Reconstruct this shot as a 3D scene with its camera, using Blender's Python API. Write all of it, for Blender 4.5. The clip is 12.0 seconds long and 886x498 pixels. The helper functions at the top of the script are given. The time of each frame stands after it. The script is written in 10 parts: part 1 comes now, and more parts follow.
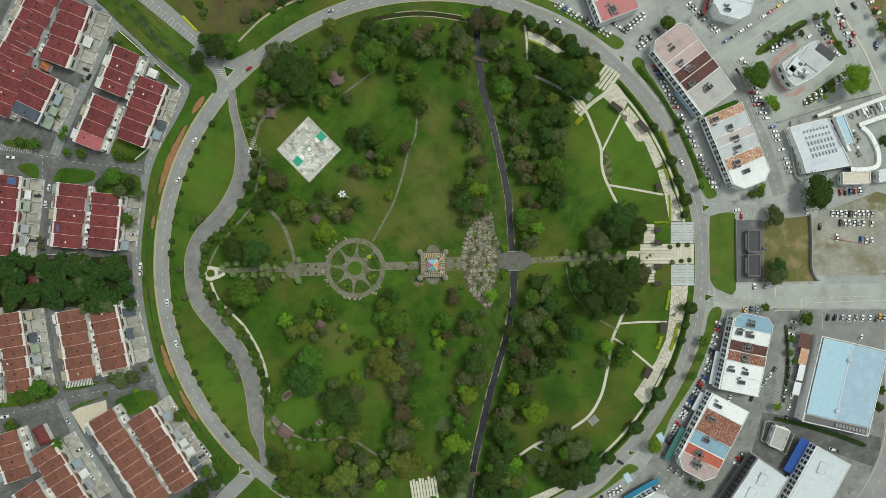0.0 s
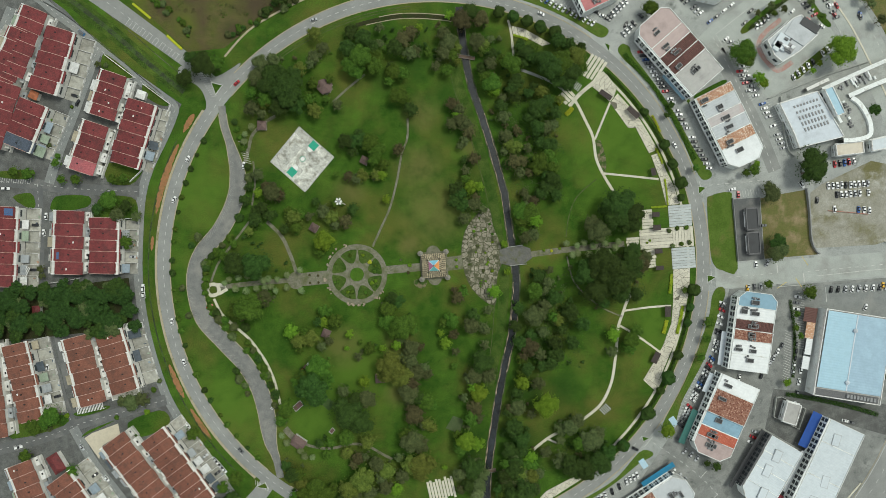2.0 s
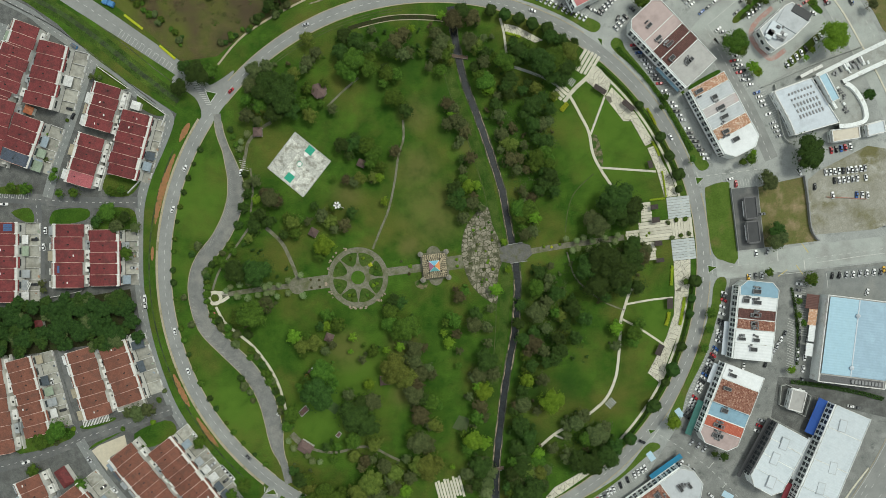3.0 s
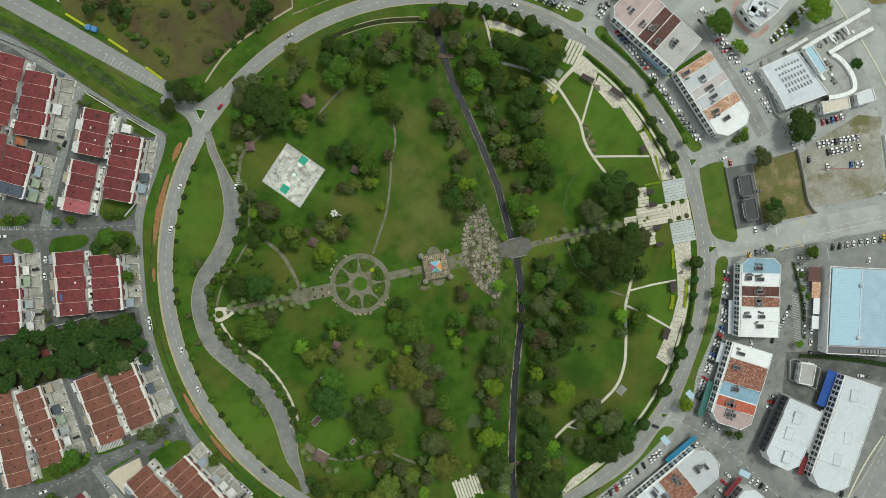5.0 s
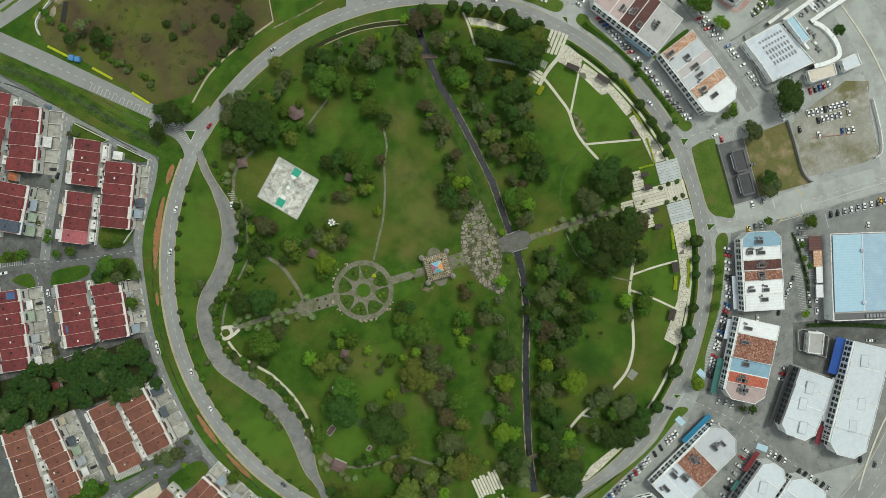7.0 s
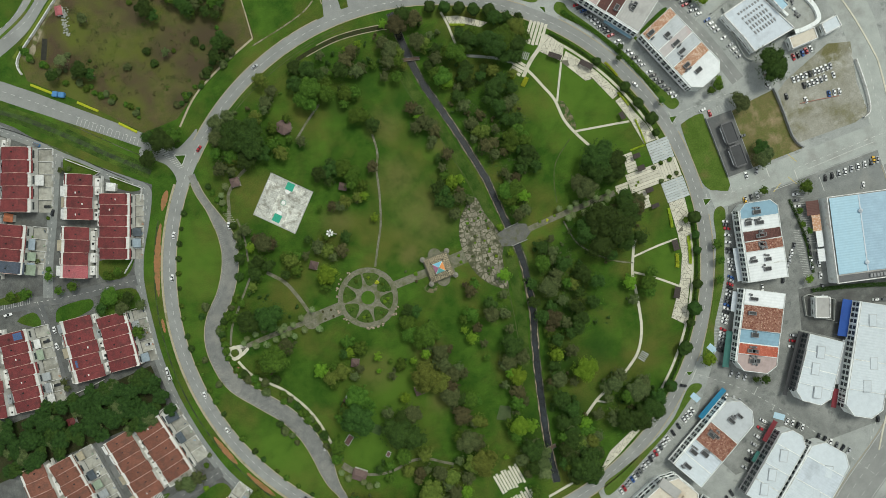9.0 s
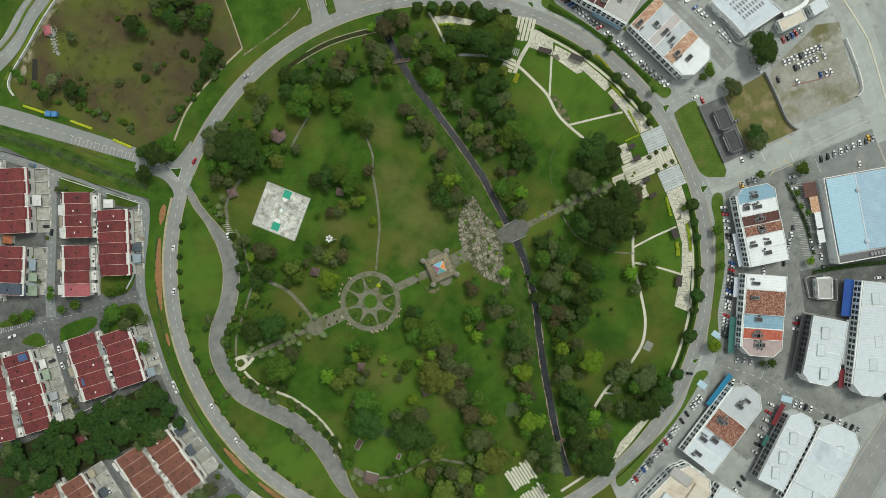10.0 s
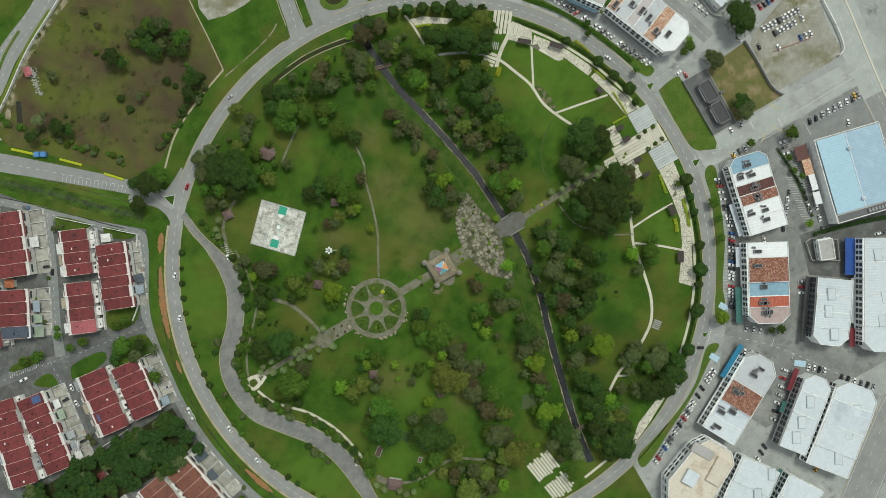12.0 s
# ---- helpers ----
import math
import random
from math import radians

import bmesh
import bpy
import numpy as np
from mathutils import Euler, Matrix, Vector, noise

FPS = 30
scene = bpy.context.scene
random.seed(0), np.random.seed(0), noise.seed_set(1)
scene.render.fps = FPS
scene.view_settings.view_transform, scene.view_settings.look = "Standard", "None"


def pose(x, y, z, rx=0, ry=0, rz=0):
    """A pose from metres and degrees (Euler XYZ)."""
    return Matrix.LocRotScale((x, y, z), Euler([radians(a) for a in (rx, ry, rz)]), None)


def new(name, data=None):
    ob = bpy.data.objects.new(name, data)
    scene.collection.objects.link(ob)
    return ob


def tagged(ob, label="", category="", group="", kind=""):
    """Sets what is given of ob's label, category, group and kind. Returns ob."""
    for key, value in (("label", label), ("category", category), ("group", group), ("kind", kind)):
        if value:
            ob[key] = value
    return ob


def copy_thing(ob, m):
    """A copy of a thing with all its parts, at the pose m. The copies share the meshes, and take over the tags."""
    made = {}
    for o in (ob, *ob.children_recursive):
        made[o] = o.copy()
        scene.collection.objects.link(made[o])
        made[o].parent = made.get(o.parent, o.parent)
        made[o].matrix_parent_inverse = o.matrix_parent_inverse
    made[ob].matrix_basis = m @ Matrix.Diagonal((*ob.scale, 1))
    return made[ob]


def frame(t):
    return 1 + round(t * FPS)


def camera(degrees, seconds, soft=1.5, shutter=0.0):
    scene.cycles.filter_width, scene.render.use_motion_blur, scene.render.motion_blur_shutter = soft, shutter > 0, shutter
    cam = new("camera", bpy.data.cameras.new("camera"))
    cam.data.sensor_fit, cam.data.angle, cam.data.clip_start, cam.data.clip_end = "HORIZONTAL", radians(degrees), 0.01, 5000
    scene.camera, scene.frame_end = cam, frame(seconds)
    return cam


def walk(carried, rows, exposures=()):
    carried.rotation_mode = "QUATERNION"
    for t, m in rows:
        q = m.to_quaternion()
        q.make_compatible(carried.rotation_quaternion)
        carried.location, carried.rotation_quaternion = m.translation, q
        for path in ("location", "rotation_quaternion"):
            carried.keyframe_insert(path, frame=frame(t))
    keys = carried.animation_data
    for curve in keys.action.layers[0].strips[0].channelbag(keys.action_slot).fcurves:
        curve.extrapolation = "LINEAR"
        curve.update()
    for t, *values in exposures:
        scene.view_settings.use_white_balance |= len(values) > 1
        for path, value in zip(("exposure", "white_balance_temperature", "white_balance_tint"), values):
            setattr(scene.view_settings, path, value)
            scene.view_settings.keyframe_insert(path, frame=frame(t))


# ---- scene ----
# a round town park seen from straight above; x east, y north, metres
cam = camera(76, 12.0, soft=0.8)
TURN = ((0, 0), (0.5, 1.01), (1, 2.02), (1.5, 3.04), (2, 4.1), (2.5, 5.13), (3, 6.15), (5, 10.36), (5.5, 11.48), (6, 12.65), (6.5, 13.88), (7, 15.15),
        (9, 20.6), (9.5, 22.02), (10, 23.45), (10.5, 24.9), (11, 26.35), (11.5, 27.8), (12, 29.27))
walk(cam, [(t, pose(0, 0, 353.9 + 0.183 * t, 0, 0, -a)) for t, a in TURN], exposures=[(0, -0.05, 6500, 1), (12, -0.06, 6500, 1)])

# ---- light: a bright overcast sky with a weak wide sun ----
SUN_UP, SUN_FROM = 60, 58
world = bpy.data.worlds.new("sky")
scene.world = world
world.use_nodes = True
wn = world.node_tree
sky = wn.nodes.new("ShaderNodeTexSky")
sky.sky_type, sky.sun_disc = 'NISHITA', False
sky.sun_elevation, sky.sun_rotation = radians(SUN_UP), radians(SUN_FROM)
sky.dust_density, sky.air_density = 3.0, 1.0
veil = wn.nodes.new("ShaderNodeMixRGB")
veil.inputs[0].default_value = 0.7
veil.inputs[2].default_value = (9.0, 9.3, 9.6, 1)
wn.links.new(sky.outputs[0], veil.inputs[1])
wn.links.new(veil.outputs[0], wn.nodes["Background"].inputs[0])
wn.nodes["Background"].inputs[1].default_value = 0.077
sun = new("sun", bpy.data.lights.new("sun", 'SUN'))
sun.data.energy, sun.data.angle, sun.data.color = 1.98, radians(18), (0.985, 0.955, 0.885)
sun.matrix_world = pose(0, 0, 500, 90 - SUN_UP, 0, 180 - SUN_FROM)


# ---- materials ----
def material(name, base, other=None, size=1.0, rough=0.85, bump=0.15, metal=0.0, blotch=None, blotch_size=30.0, blotch_at=(0.5, 0.65), vary=0.0, fine=0.0, spec=0.3, patch=None, patch_size=12.0, patch_at=(0.55, 0.7)):
    """Grain between base and other at the given size in metres, larger blotches of another colour, and a change from thing to thing."""
    m = bpy.data.materials.new(name)
    m.use_nodes = True
    n, l = m.node_tree.nodes, m.node_tree.links
    bsdf = n["Principled BSDF"]
    where = n.new("ShaderNodeNewGeometry")
    grain = n.new("ShaderNodeTexNoise")
    grain.inputs["Scale"].default_value, grain.inputs["Detail"].default_value, grain.inputs["Roughness"].default_value = 1 / size, 6, 0.7
    l.new(where.outputs["Position"], grain.inputs["Vector"])
    ramp = n.new("ShaderNodeValToRGB")
    ramp.color_ramp.elements[0].position, ramp.color_ramp.elements[1].position = 0.35, 0.65
    other = other or tuple(c * 0.8 for c in base)
    ramp.color_ramp.elements[0].color, ramp.color_ramp.elements[1].color = (*base, 1), (*other, 1)
    l.new(grain.outputs["Fac"], ramp.inputs[0])
    out = ramp.outputs[0]
    if blotch:
        big = n.new("ShaderNodeTexNoise")
        big.inputs["Scale"].default_value, big.inputs["Detail"].default_value, big.inputs["Roughness"].default_value = 1 / blotch_size, 5, 0.6
        l.new(where.outputs["Position"], big.inputs["Vector"])
        edge = n.new("ShaderNodeMapRange")
        edge.inputs[1].default_value, edge.inputs[2].default_value = blotch_at
        l.new(big.outputs["Fac"], edge.inputs[0])
        mix = n.new("ShaderNodeMixRGB")
        mix.inputs[2].default_value = (*blotch, 1)
        l.new(edge.outputs[0], mix.inputs[0])
        l.new(out, mix.inputs[1])
        out = mix.outputs[0]
    if patch:
        # a second kind of patch, at another scale and place
        shift = n.new("ShaderNodeVectorMath")
        shift.inputs[1].default_value = (371, 113, 0)
        l.new(where.outputs["Position"], shift.inputs[0])
        big = n.new("ShaderNodeTexNoise")
        big.inputs["Scale"].default_value, big.inputs["Detail"].default_value, big.inputs["Roughness"].default_value = 1 / patch_size, 6, 0.65
        l.new(shift.outputs[0], big.inputs["Vector"])
        edge = n.new("ShaderNodeMapRange")
        edge.inputs[1].default_value, edge.inputs[2].default_value = patch_at
        l.new(big.outputs["Fac"], edge.inputs[0])
        mix = n.new("ShaderNodeMixRGB")
        mix.inputs[2].default_value = (*patch, 1)
        l.new(edge.outputs[0], mix.inputs[0])
        l.new(out, mix.inputs[1])
        out = mix.outputs[0]
    if fine:
        speck = n.new("ShaderNodeTexNoise")
        speck.inputs["Scale"].default_value, speck.inputs["Detail"].default_value = 1.6, 4
        l.new(where.outputs["Position"], speck.inputs["Vector"])
        tone = n.new("ShaderNodeMapRange")
        tone.inputs[1].default_value, tone.inputs[2].default_value = 0.3, 0.7
        tone.inputs[3].default_value, tone.inputs[4].default_value = 1 - fine, 1 + fine
        l.new(speck.outputs["Fac"], tone.inputs[0])
        hsv = n.new("ShaderNodeHueSaturation")
        l.new(tone.outputs[0], hsv.inputs["Value"])
        l.new(out, hsv.inputs["Color"])
        out = hsv.outputs[0]
    if vary:
        info = n.new("ShaderNodeObjectInfo")
        span = n.new("ShaderNodeMapRange")
        span.inputs[3].default_value, span.inputs[4].default_value = 1 - vary, 1 + vary
        l.new(info.outputs["Random"], span.inputs[0])
        hsv = n.new("ShaderNodeHueSaturation")
        l.new(span.outputs[0], hsv.inputs["Value"])
        l.new(out, hsv.inputs["Color"])
        out = hsv.outputs[0]
    l.new(out, bsdf.inputs["Base Color"])
    bsdf.inputs["Roughness"].default_value, bsdf.inputs["Metallic"].default_value = rough, metal
    bsdf.inputs["Specular IOR Level"].default_value = spec
    if bump:
        b = n.new("ShaderNodeBump")
        b.inputs["Strength"].default_value, b.inputs["Distance"].default_value = bump, size * 0.1
        l.new(grain.outputs["Fac"], b.inputs["Height"])
        l.new(b.outputs[0], bsdf.inputs["Normal"])
    return m


def leaf_material(name, dark, light, vary=0.3):
    """Foliage: each leaf clump takes its own shade, and each tree too."""
    m = bpy.data.materials.new(name)
    m.use_nodes = True
    n, l = m.node_tree.nodes, m.node_tree.links
    geo, info = n.new("ShaderNodeNewGeometry"), n.new("ShaderNodeObjectInfo")
    mix = n.new("ShaderNodeMixRGB")
    mix.inputs[1].default_value, mix.inputs[2].default_value = (*dark, 1), (*light, 1)
    # boughs differ in tone, and single leaf clumps a little more
    bough = n.new("ShaderNodeTexNoise")
    bough.inputs["Scale"].default_value, bough.inputs["Detail"].default_value, bough.inputs["Roughness"].default_value = 0.55, 4, 0.65
    l.new(geo.outputs["Position"], bough.inputs["Vector"])
    tone = n.new("ShaderNodeMapRange")
    tone.inputs[1].default_value, tone.inputs[2].default_value = 0.3, 0.7
    l.new(bough.outputs["Fac"], tone.inputs[0])
    both = n.new("ShaderNodeMixRGB")
    both.inputs[0].default_value = 0.42
    l.new(tone.outputs[0], both.inputs[1])
    l.new(geo.outputs["Random Per Island"], both.inputs[2])
    l.new(both.outputs[0], mix.inputs[0])
    span = n.new("ShaderNodeMapRange")
    span.inputs[3].default_value, span.inputs[4].default_value = 1 - vary, 1 + vary
    l.new(info.outputs["Random"], span.inputs[0])
    hue = n.new("ShaderNodeMapRange")
    hue.inputs[3].default_value, hue.inputs[4].default_value = 0.475, 0.515
    l.new(info.outputs["Random"], hue.inputs[0])
    hsv = n.new("ShaderNodeHueSaturation")
    l.new(span.outputs[0], hsv.inputs["Value"])
    l.new(hue.outputs[0], hsv.inputs["Hue"])
    l.new(mix.outputs[0], hsv.inputs["Color"])
    bsdf = n["Principled BSDF"]
    l.new(hsv.outputs[0], bsdf.inputs["Base Color"])
    bsdf.inputs["Roughness"].default_value = 0.75
    bsdf.inputs["Specular IOR Level"].default_value = 0.12
    return m


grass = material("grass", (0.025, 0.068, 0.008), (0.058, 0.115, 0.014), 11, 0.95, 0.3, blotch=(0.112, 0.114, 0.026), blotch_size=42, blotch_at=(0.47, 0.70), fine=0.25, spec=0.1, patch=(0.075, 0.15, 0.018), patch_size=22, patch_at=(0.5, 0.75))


def strew(mat, spots, colour, strength):
    """Wide worn or lush places in a lawn, or light and shade put into its colour, each with a ragged soft rim: x, y and
    radius in metres.
    """
    n, l = mat.node_tree.nodes, mat.node_tree.links
    base = n["Principled BSDF"].inputs["Base Color"]
    before = base.links[0].from_socket
    where, rough_edge = n.new("ShaderNodeNewGeometry"), n.new("ShaderNodeTexNoise")
    rough_edge.inputs["Scale"].default_value, rough_edge.inputs["Detail"].default_value, rough_edge.inputs["Roughness"].default_value = 0.09, 6, 0.62
    l.new(where.outputs["Position"], rough_edge.inputs["Vector"])
    total = None
    for x, y, r in spots:
        away = n.new("ShaderNodeVectorMath")
        away.operation = 'DISTANCE'
        away.inputs[1].default_value = (x, y, 0)
        l.new(where.outputs["Position"], away.inputs[0])
        fall = n.new("ShaderNodeMapRange")
        fall.inputs[1].default_value, fall.inputs[2].default_value, fall.inputs[3].default_value, fall.inputs[4].default_value = r * 1.2, 0.0, 0.0, 1.0
        l.new(away.outputs["Value"], fall.inputs[0])
        if total is None:
            total = fall.outputs[0]
        else:
            most = n.new("ShaderNodeMath")
            most.operation = 'MAXIMUM'
            l.new(total, most.inputs[0])
            l.new(fall.outputs[0], most.inputs[1])
            total = most.outputs[0]
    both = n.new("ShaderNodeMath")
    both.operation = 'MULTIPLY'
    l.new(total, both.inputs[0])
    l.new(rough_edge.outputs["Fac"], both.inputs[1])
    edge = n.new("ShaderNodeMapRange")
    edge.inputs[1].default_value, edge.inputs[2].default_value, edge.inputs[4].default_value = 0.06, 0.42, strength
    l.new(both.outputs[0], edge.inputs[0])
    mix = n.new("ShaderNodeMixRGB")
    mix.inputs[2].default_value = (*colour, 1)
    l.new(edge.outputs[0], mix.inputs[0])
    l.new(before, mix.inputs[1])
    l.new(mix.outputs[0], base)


# brighter lawn patches: uneven cloud light and sun put into the grass colour
strew(grass, ((115, 66, 44), (112, 30, 30), (128, -62, 26), (-152, 50, 30), (-140, -90, 34), (-60, -75, 40), (-85, -100, 30)), (0.085, 0.155, 0.02), 0.75)
# darker lawn beside the canal groves: shade painted into the colour
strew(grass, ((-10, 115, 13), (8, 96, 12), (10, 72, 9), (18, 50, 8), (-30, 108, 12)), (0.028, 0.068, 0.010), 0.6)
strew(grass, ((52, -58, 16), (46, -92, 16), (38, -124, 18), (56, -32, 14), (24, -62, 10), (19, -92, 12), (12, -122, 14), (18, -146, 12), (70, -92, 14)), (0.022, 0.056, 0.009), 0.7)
strew(grass, ((-3, 24, 26), (-12, 52, 18), (-56, 40, 12), (-34, -88, 11), (-68, -56, 16), (-30, -56, 14), (21, 62, 9), (-66, -104, 10), (-8, 86, 14), (-20, 4, 10)), (0.135, 0.125, 0.042), 0.62)
verge_grass = material("verge_grass", (0.066, 0.115, 0.017), (0.098, 0.15, 0.028), 8, 0.95, 0.3, blotch=(0.13, 0.115, 0.04), blotch_size=16, blotch_at=(0.55, 0.75), fine=0.2, spec=0.1)
scrub = material("scrub", (0.070, 0.085, 0.022), (0.118, 0.102, 0.042), 6, 0.95, 0.4, blotch=(0.082, 0.060, 0.036), blotch_size=34, blotch_at=(0.46, 0.6), fine=0.35, spec=0.1, patch=(0.100, 0.116, 0.022), patch_size=26, patch_at=(0.5, 0.7))
strew(scrub, ((-92, 180, 14), (-79, 174, 11), (-106, 160, 16), (-100, 205, 10), (-128, 204, 11), (-122, 145, 11), (-122, 181, 12)), (0.070, 0.052, 0.034), 0.75)
strew(scrub, ((-144, 231, 16), (-125, 227, 14), (-168, 207, 14), (-153, 190, 15), (-180, 171, 14), (-151, 153, 11)), (0.105, 0.128, 0.024), 0.7)
strew(scrub, ((-157, 241, 5), (-174, 230, 5), (-191, 215, 5), (-201, 205, 4)), (0.30, 0.25, 0.17), 0.7)
dry_plot = material("dry_plot", (0.17, 0.145, 0.065), (0.11, 0.13, 0.036), 7, 0.95, 0.3, blotch=(0.29, 0.225, 0.135), blotch_size=12, blotch_at=(0.5, 0.7), fine=0.2, spec=0.1)
gravel_lot = material("gravel_lot", (0.34, 0.33, 0.28), (0.25, 0.24, 0.195), 6, 0.95, 0.3, blotch=(0.15, 0.14, 0.062), blotch_size=26, blotch_at=(0.46, 0.62), fine=0.2, patch=(0.46, 0.45, 0.41), patch_size=16, patch_at=(0.54, 0.72))
red_earth = material("red_earth", (0.33, 0.16, 0.07), (0.25, 0.13, 0.06), 2.5, 0.95, 0.3, blotch=(0.1, 0.12, 0.03), blotch_size=4, blotch_at=(0.55, 0.7), fine=0.2)
asphalt = material("asphalt", (0.275, 0.288, 0.272), (0.345, 0.358, 0.34), 9, 0.9, 0.1, blotch=(0.43, 0.44, 0.415), blotch_size=22, blotch_at=(0.5, 0.75), fine=0.14, patch=(0.12, 0.13, 0.12), patch_size=9, patch_at=(0.56, 0.74))
pale_asphalt = material("pale_asphalt", (0.345, 0.365, 0.34), (0.41, 0.43, 0.40), 8, 0.9, 0.1, blotch=(0.27, 0.27, 0.25), blotch_size=20, blotch_at=(0.5, 0.7), fine=0.1)
ring_asphalt = material("ring_asphalt", (0.225, 0.23, 0.22), (0.28, 0.285, 0.27), 12, 0.9, 0.1, blotch=(0.33, 0.335, 0.315), blotch_size=30, blotch_at=(0.55, 0.75), fine=0.08)
drive_asphalt = material("drive_asphalt", (0.155, 0.157, 0.15), (0.215, 0.217, 0.203), 4, 0.9, 0.1, blotch=(0.25, 0.245, 0.22), blotch_size=16, blotch_at=(0.5, 0.7), fine=0.18)
dark_asphalt = material("dark_asphalt", (0.11, 0.115, 0.115), (0.145, 0.145, 0.14), 7, 0.9, 0.1, blotch=(0.19, 0.19, 0.18), blotch_size=14, blotch_at=(0.5, 0.7), fine=0.1)
concrete = material("concrete", (0.40, 0.41, 0.38), (0.32, 0.33, 0.305), 3, 0.9, 0.1, blotch=(0.25, 0.24, 0.21), blotch_size=9, blotch_at=(0.55, 0.75), fine=0.1, vary=0.06)
yard_concrete = material("yard_concrete", (0.44, 0.43, 0.375), (0.28, 0.275, 0.245), 2.5, 0.9, 0.1, blotch=(0.2, 0.19, 0.16), blotch_size=7, blotch_at=(0.5, 0.7), fine=0.15, vary=0.15)
pale_paving = material("pale_paving", (0.62, 0.59, 0.48), (0.53, 0.5, 0.41), 2, 0.9, 0.1, blotch=(0.4, 0.38, 0.3), blotch_size=6, blotch_at=(0.55, 0.75), fine=0.08, vary=0.08)
path_paving = material("path_paving", (0.215, 0.205, 0.155), (0.14, 0.14, 0.095), 1.5, 0.92, 0.15, blotch=(0.105, 0.115, 0.05), blotch_size=5, blotch_at=(0.47, 0.66), fine=0.22)
flagstone = material("flagstone", (0.34, 0.31, 0.24), (0.17, 0.155, 0.115), 1.4, 0.9, 0.2, blotch=(0.075, 0.08, 0.04), blotch_size=6, blotch_at=(0.47, 0.6), vary=0.2, fine=0.15)
court_concrete = material("court_concrete", (0.60, 0.60, 0.55), (0.46, 0.46, 0.41), 1.2, 0.9, 0.1, blotch=(0.25, 0.24, 0.20), blotch_size=4.2, blotch_at=(0.48, 0.66), fine=0.25, vary=0.2, patch=(0.66, 0.65, 0.58), patch_size=6, patch_at=(0.54, 0.66))
cool_paving = material("cool_paving", (0.50, 0.53, 0.525), (0.42, 0.45, 0.445), 2, 0.9, 0.1, blotch=(0.36, 0.37, 0.35), blotch_size=6, blotch_at=(0.55, 0.75), fine=0.08, vary=0.08)
white_paint = material("white_paint", (0.8, 0.8, 0.78), (0.68, 0.68, 0.65), 1.5, 0.7, 0.05, fine=0.06)
worn_white = material("worn_white", (0.62, 0.62, 0.58), (0.42, 0.42, 0.40), 2.0, 0.8, 0.05, fine=0.1)
yellow_paint = material("yellow_paint", (0.62, 0.5, 0.12), (0.5, 0.42, 0.14), 1.5, 0.7, 0.05)
lime_paint = material("lime_paint", (0.50, 0.52, 0.02), (0.4, 0.44, 0.03), 1.5, 0.6, 0.05)
green_paint = material("green_paint", (0.03, 0.30, 0.19), (0.05, 0.36, 0.24), 1.0, 0.7, 0.05, fine=0.1)
beige_kerb = material("beige_kerb", (0.42, 0.36, 0.25), (0.34, 0.3, 0.21), 2, 0.9, 0.1, blotch=(0.2, 0.2, 0.1), blotch_size=6, blotch_at=(0.55, 0.7), fine=0.12)
# paler blue-grey blotches: patches of reflected sky put into the water's colour
canal_water = material("canal_water", (0.009, 0.011, 0.010), (0.018, 0.021, 0.022), 3, 0.25, 0.02, blotch=(0.03, 0.036, 0.04), blotch_size=14, blotch_at=(0.5, 0.68), spec=0.5)
weed_water = material("weed_water", (0.016, 0.026, 0.012), (0.04, 0.06, 0.014), 3, 0.6, 0.1, blotch=(0.05, 0.09, 0.014), blotch_size=5, blotch_at=(0.45, 0.6), fine=0.3, spec=0.3)
canal_stone = material("canal_stone", (0.15, 0.14, 0.105), (0.075, 0.075, 0.05), 2.0, 0.9, 0.3, blotch=(0.04, 0.058, 0.02), blotch_size=8, blotch_at=(0.42, 0.58), fine=0.35)


# ---- helpers ----
def mesh(name, verts, faces, mat, parent=None, label=""):
    d = bpy.data.meshes.new(name)
    d.from_pydata([tuple(v) for v in verts], [], faces)
    d.update()
    for one in (mat if isinstance(mat, (list, tuple)) else [mat]):
        d.materials.append(one)
    o = new(name, d)
    if parent:
        o.parent = parent
    if label:
        o["label"] = label
    return o


def part(name, bm, mat, parent=None, label=""):
    d = bpy.data.meshes.new(name)
    bm.to_mesh(d)
    bm.free()
    d.materials.append(mat)
    o = new(name, d)
    if parent:
        o.parent = parent
    if label:
        o["label"] = label
    return o


def shared(name, like, parent, m):
    """Another piece on the mesh of like."""
    o = new(name, like.data)
    o.parent = parent
    o.matrix_local = m
    return o


def curve_through(pts, steps=6, closed=False):
    """Points on a smooth line through pts."""
    p = [Vector((a[0], a[1], 0)) for a in pts]
    n, out = len(p), []
    for i in range(n if closed else n - 1):
        if closed:
            a, b, c, d = p[(i - 1) % n], p[i], p[(i + 1) % n], p[(i + 2) % n]
        else:
            a, b, c, d = p[max(i - 1, 0)], p[i], p[i + 1], p[min(i + 2, n - 1)]
        for k in range(steps):
            u = k / steps
            out.append(0.5 * (2 * b + (c - a) * u + (2 * a - 5 * b + 4 * c - d) * u * u + (3 * b - a - 3 * c + d) * u ** 3))
    if not closed:
        out.append(p[-1])
    return out


def side_lines(line, half, closed=False):
    """The two lines at a distance half (a number, or one for each point) to the left and right of a line."""
    n, left, right = len(line), [], []
    for i, p in enumerate(line):
        a = line[(i - 1) % n] if closed or i else line[0]
        b = line[(i + 1) % n] if closed or i < n - 1 else line[-1]
        d = (b - a).normalized()
        w = half[i] if isinstance(half, (list, tuple)) else half
        side = Vector((-d.y, d.x, 0)) * w
        left.append(p + side)
        right.append(p - side)
    return left, right


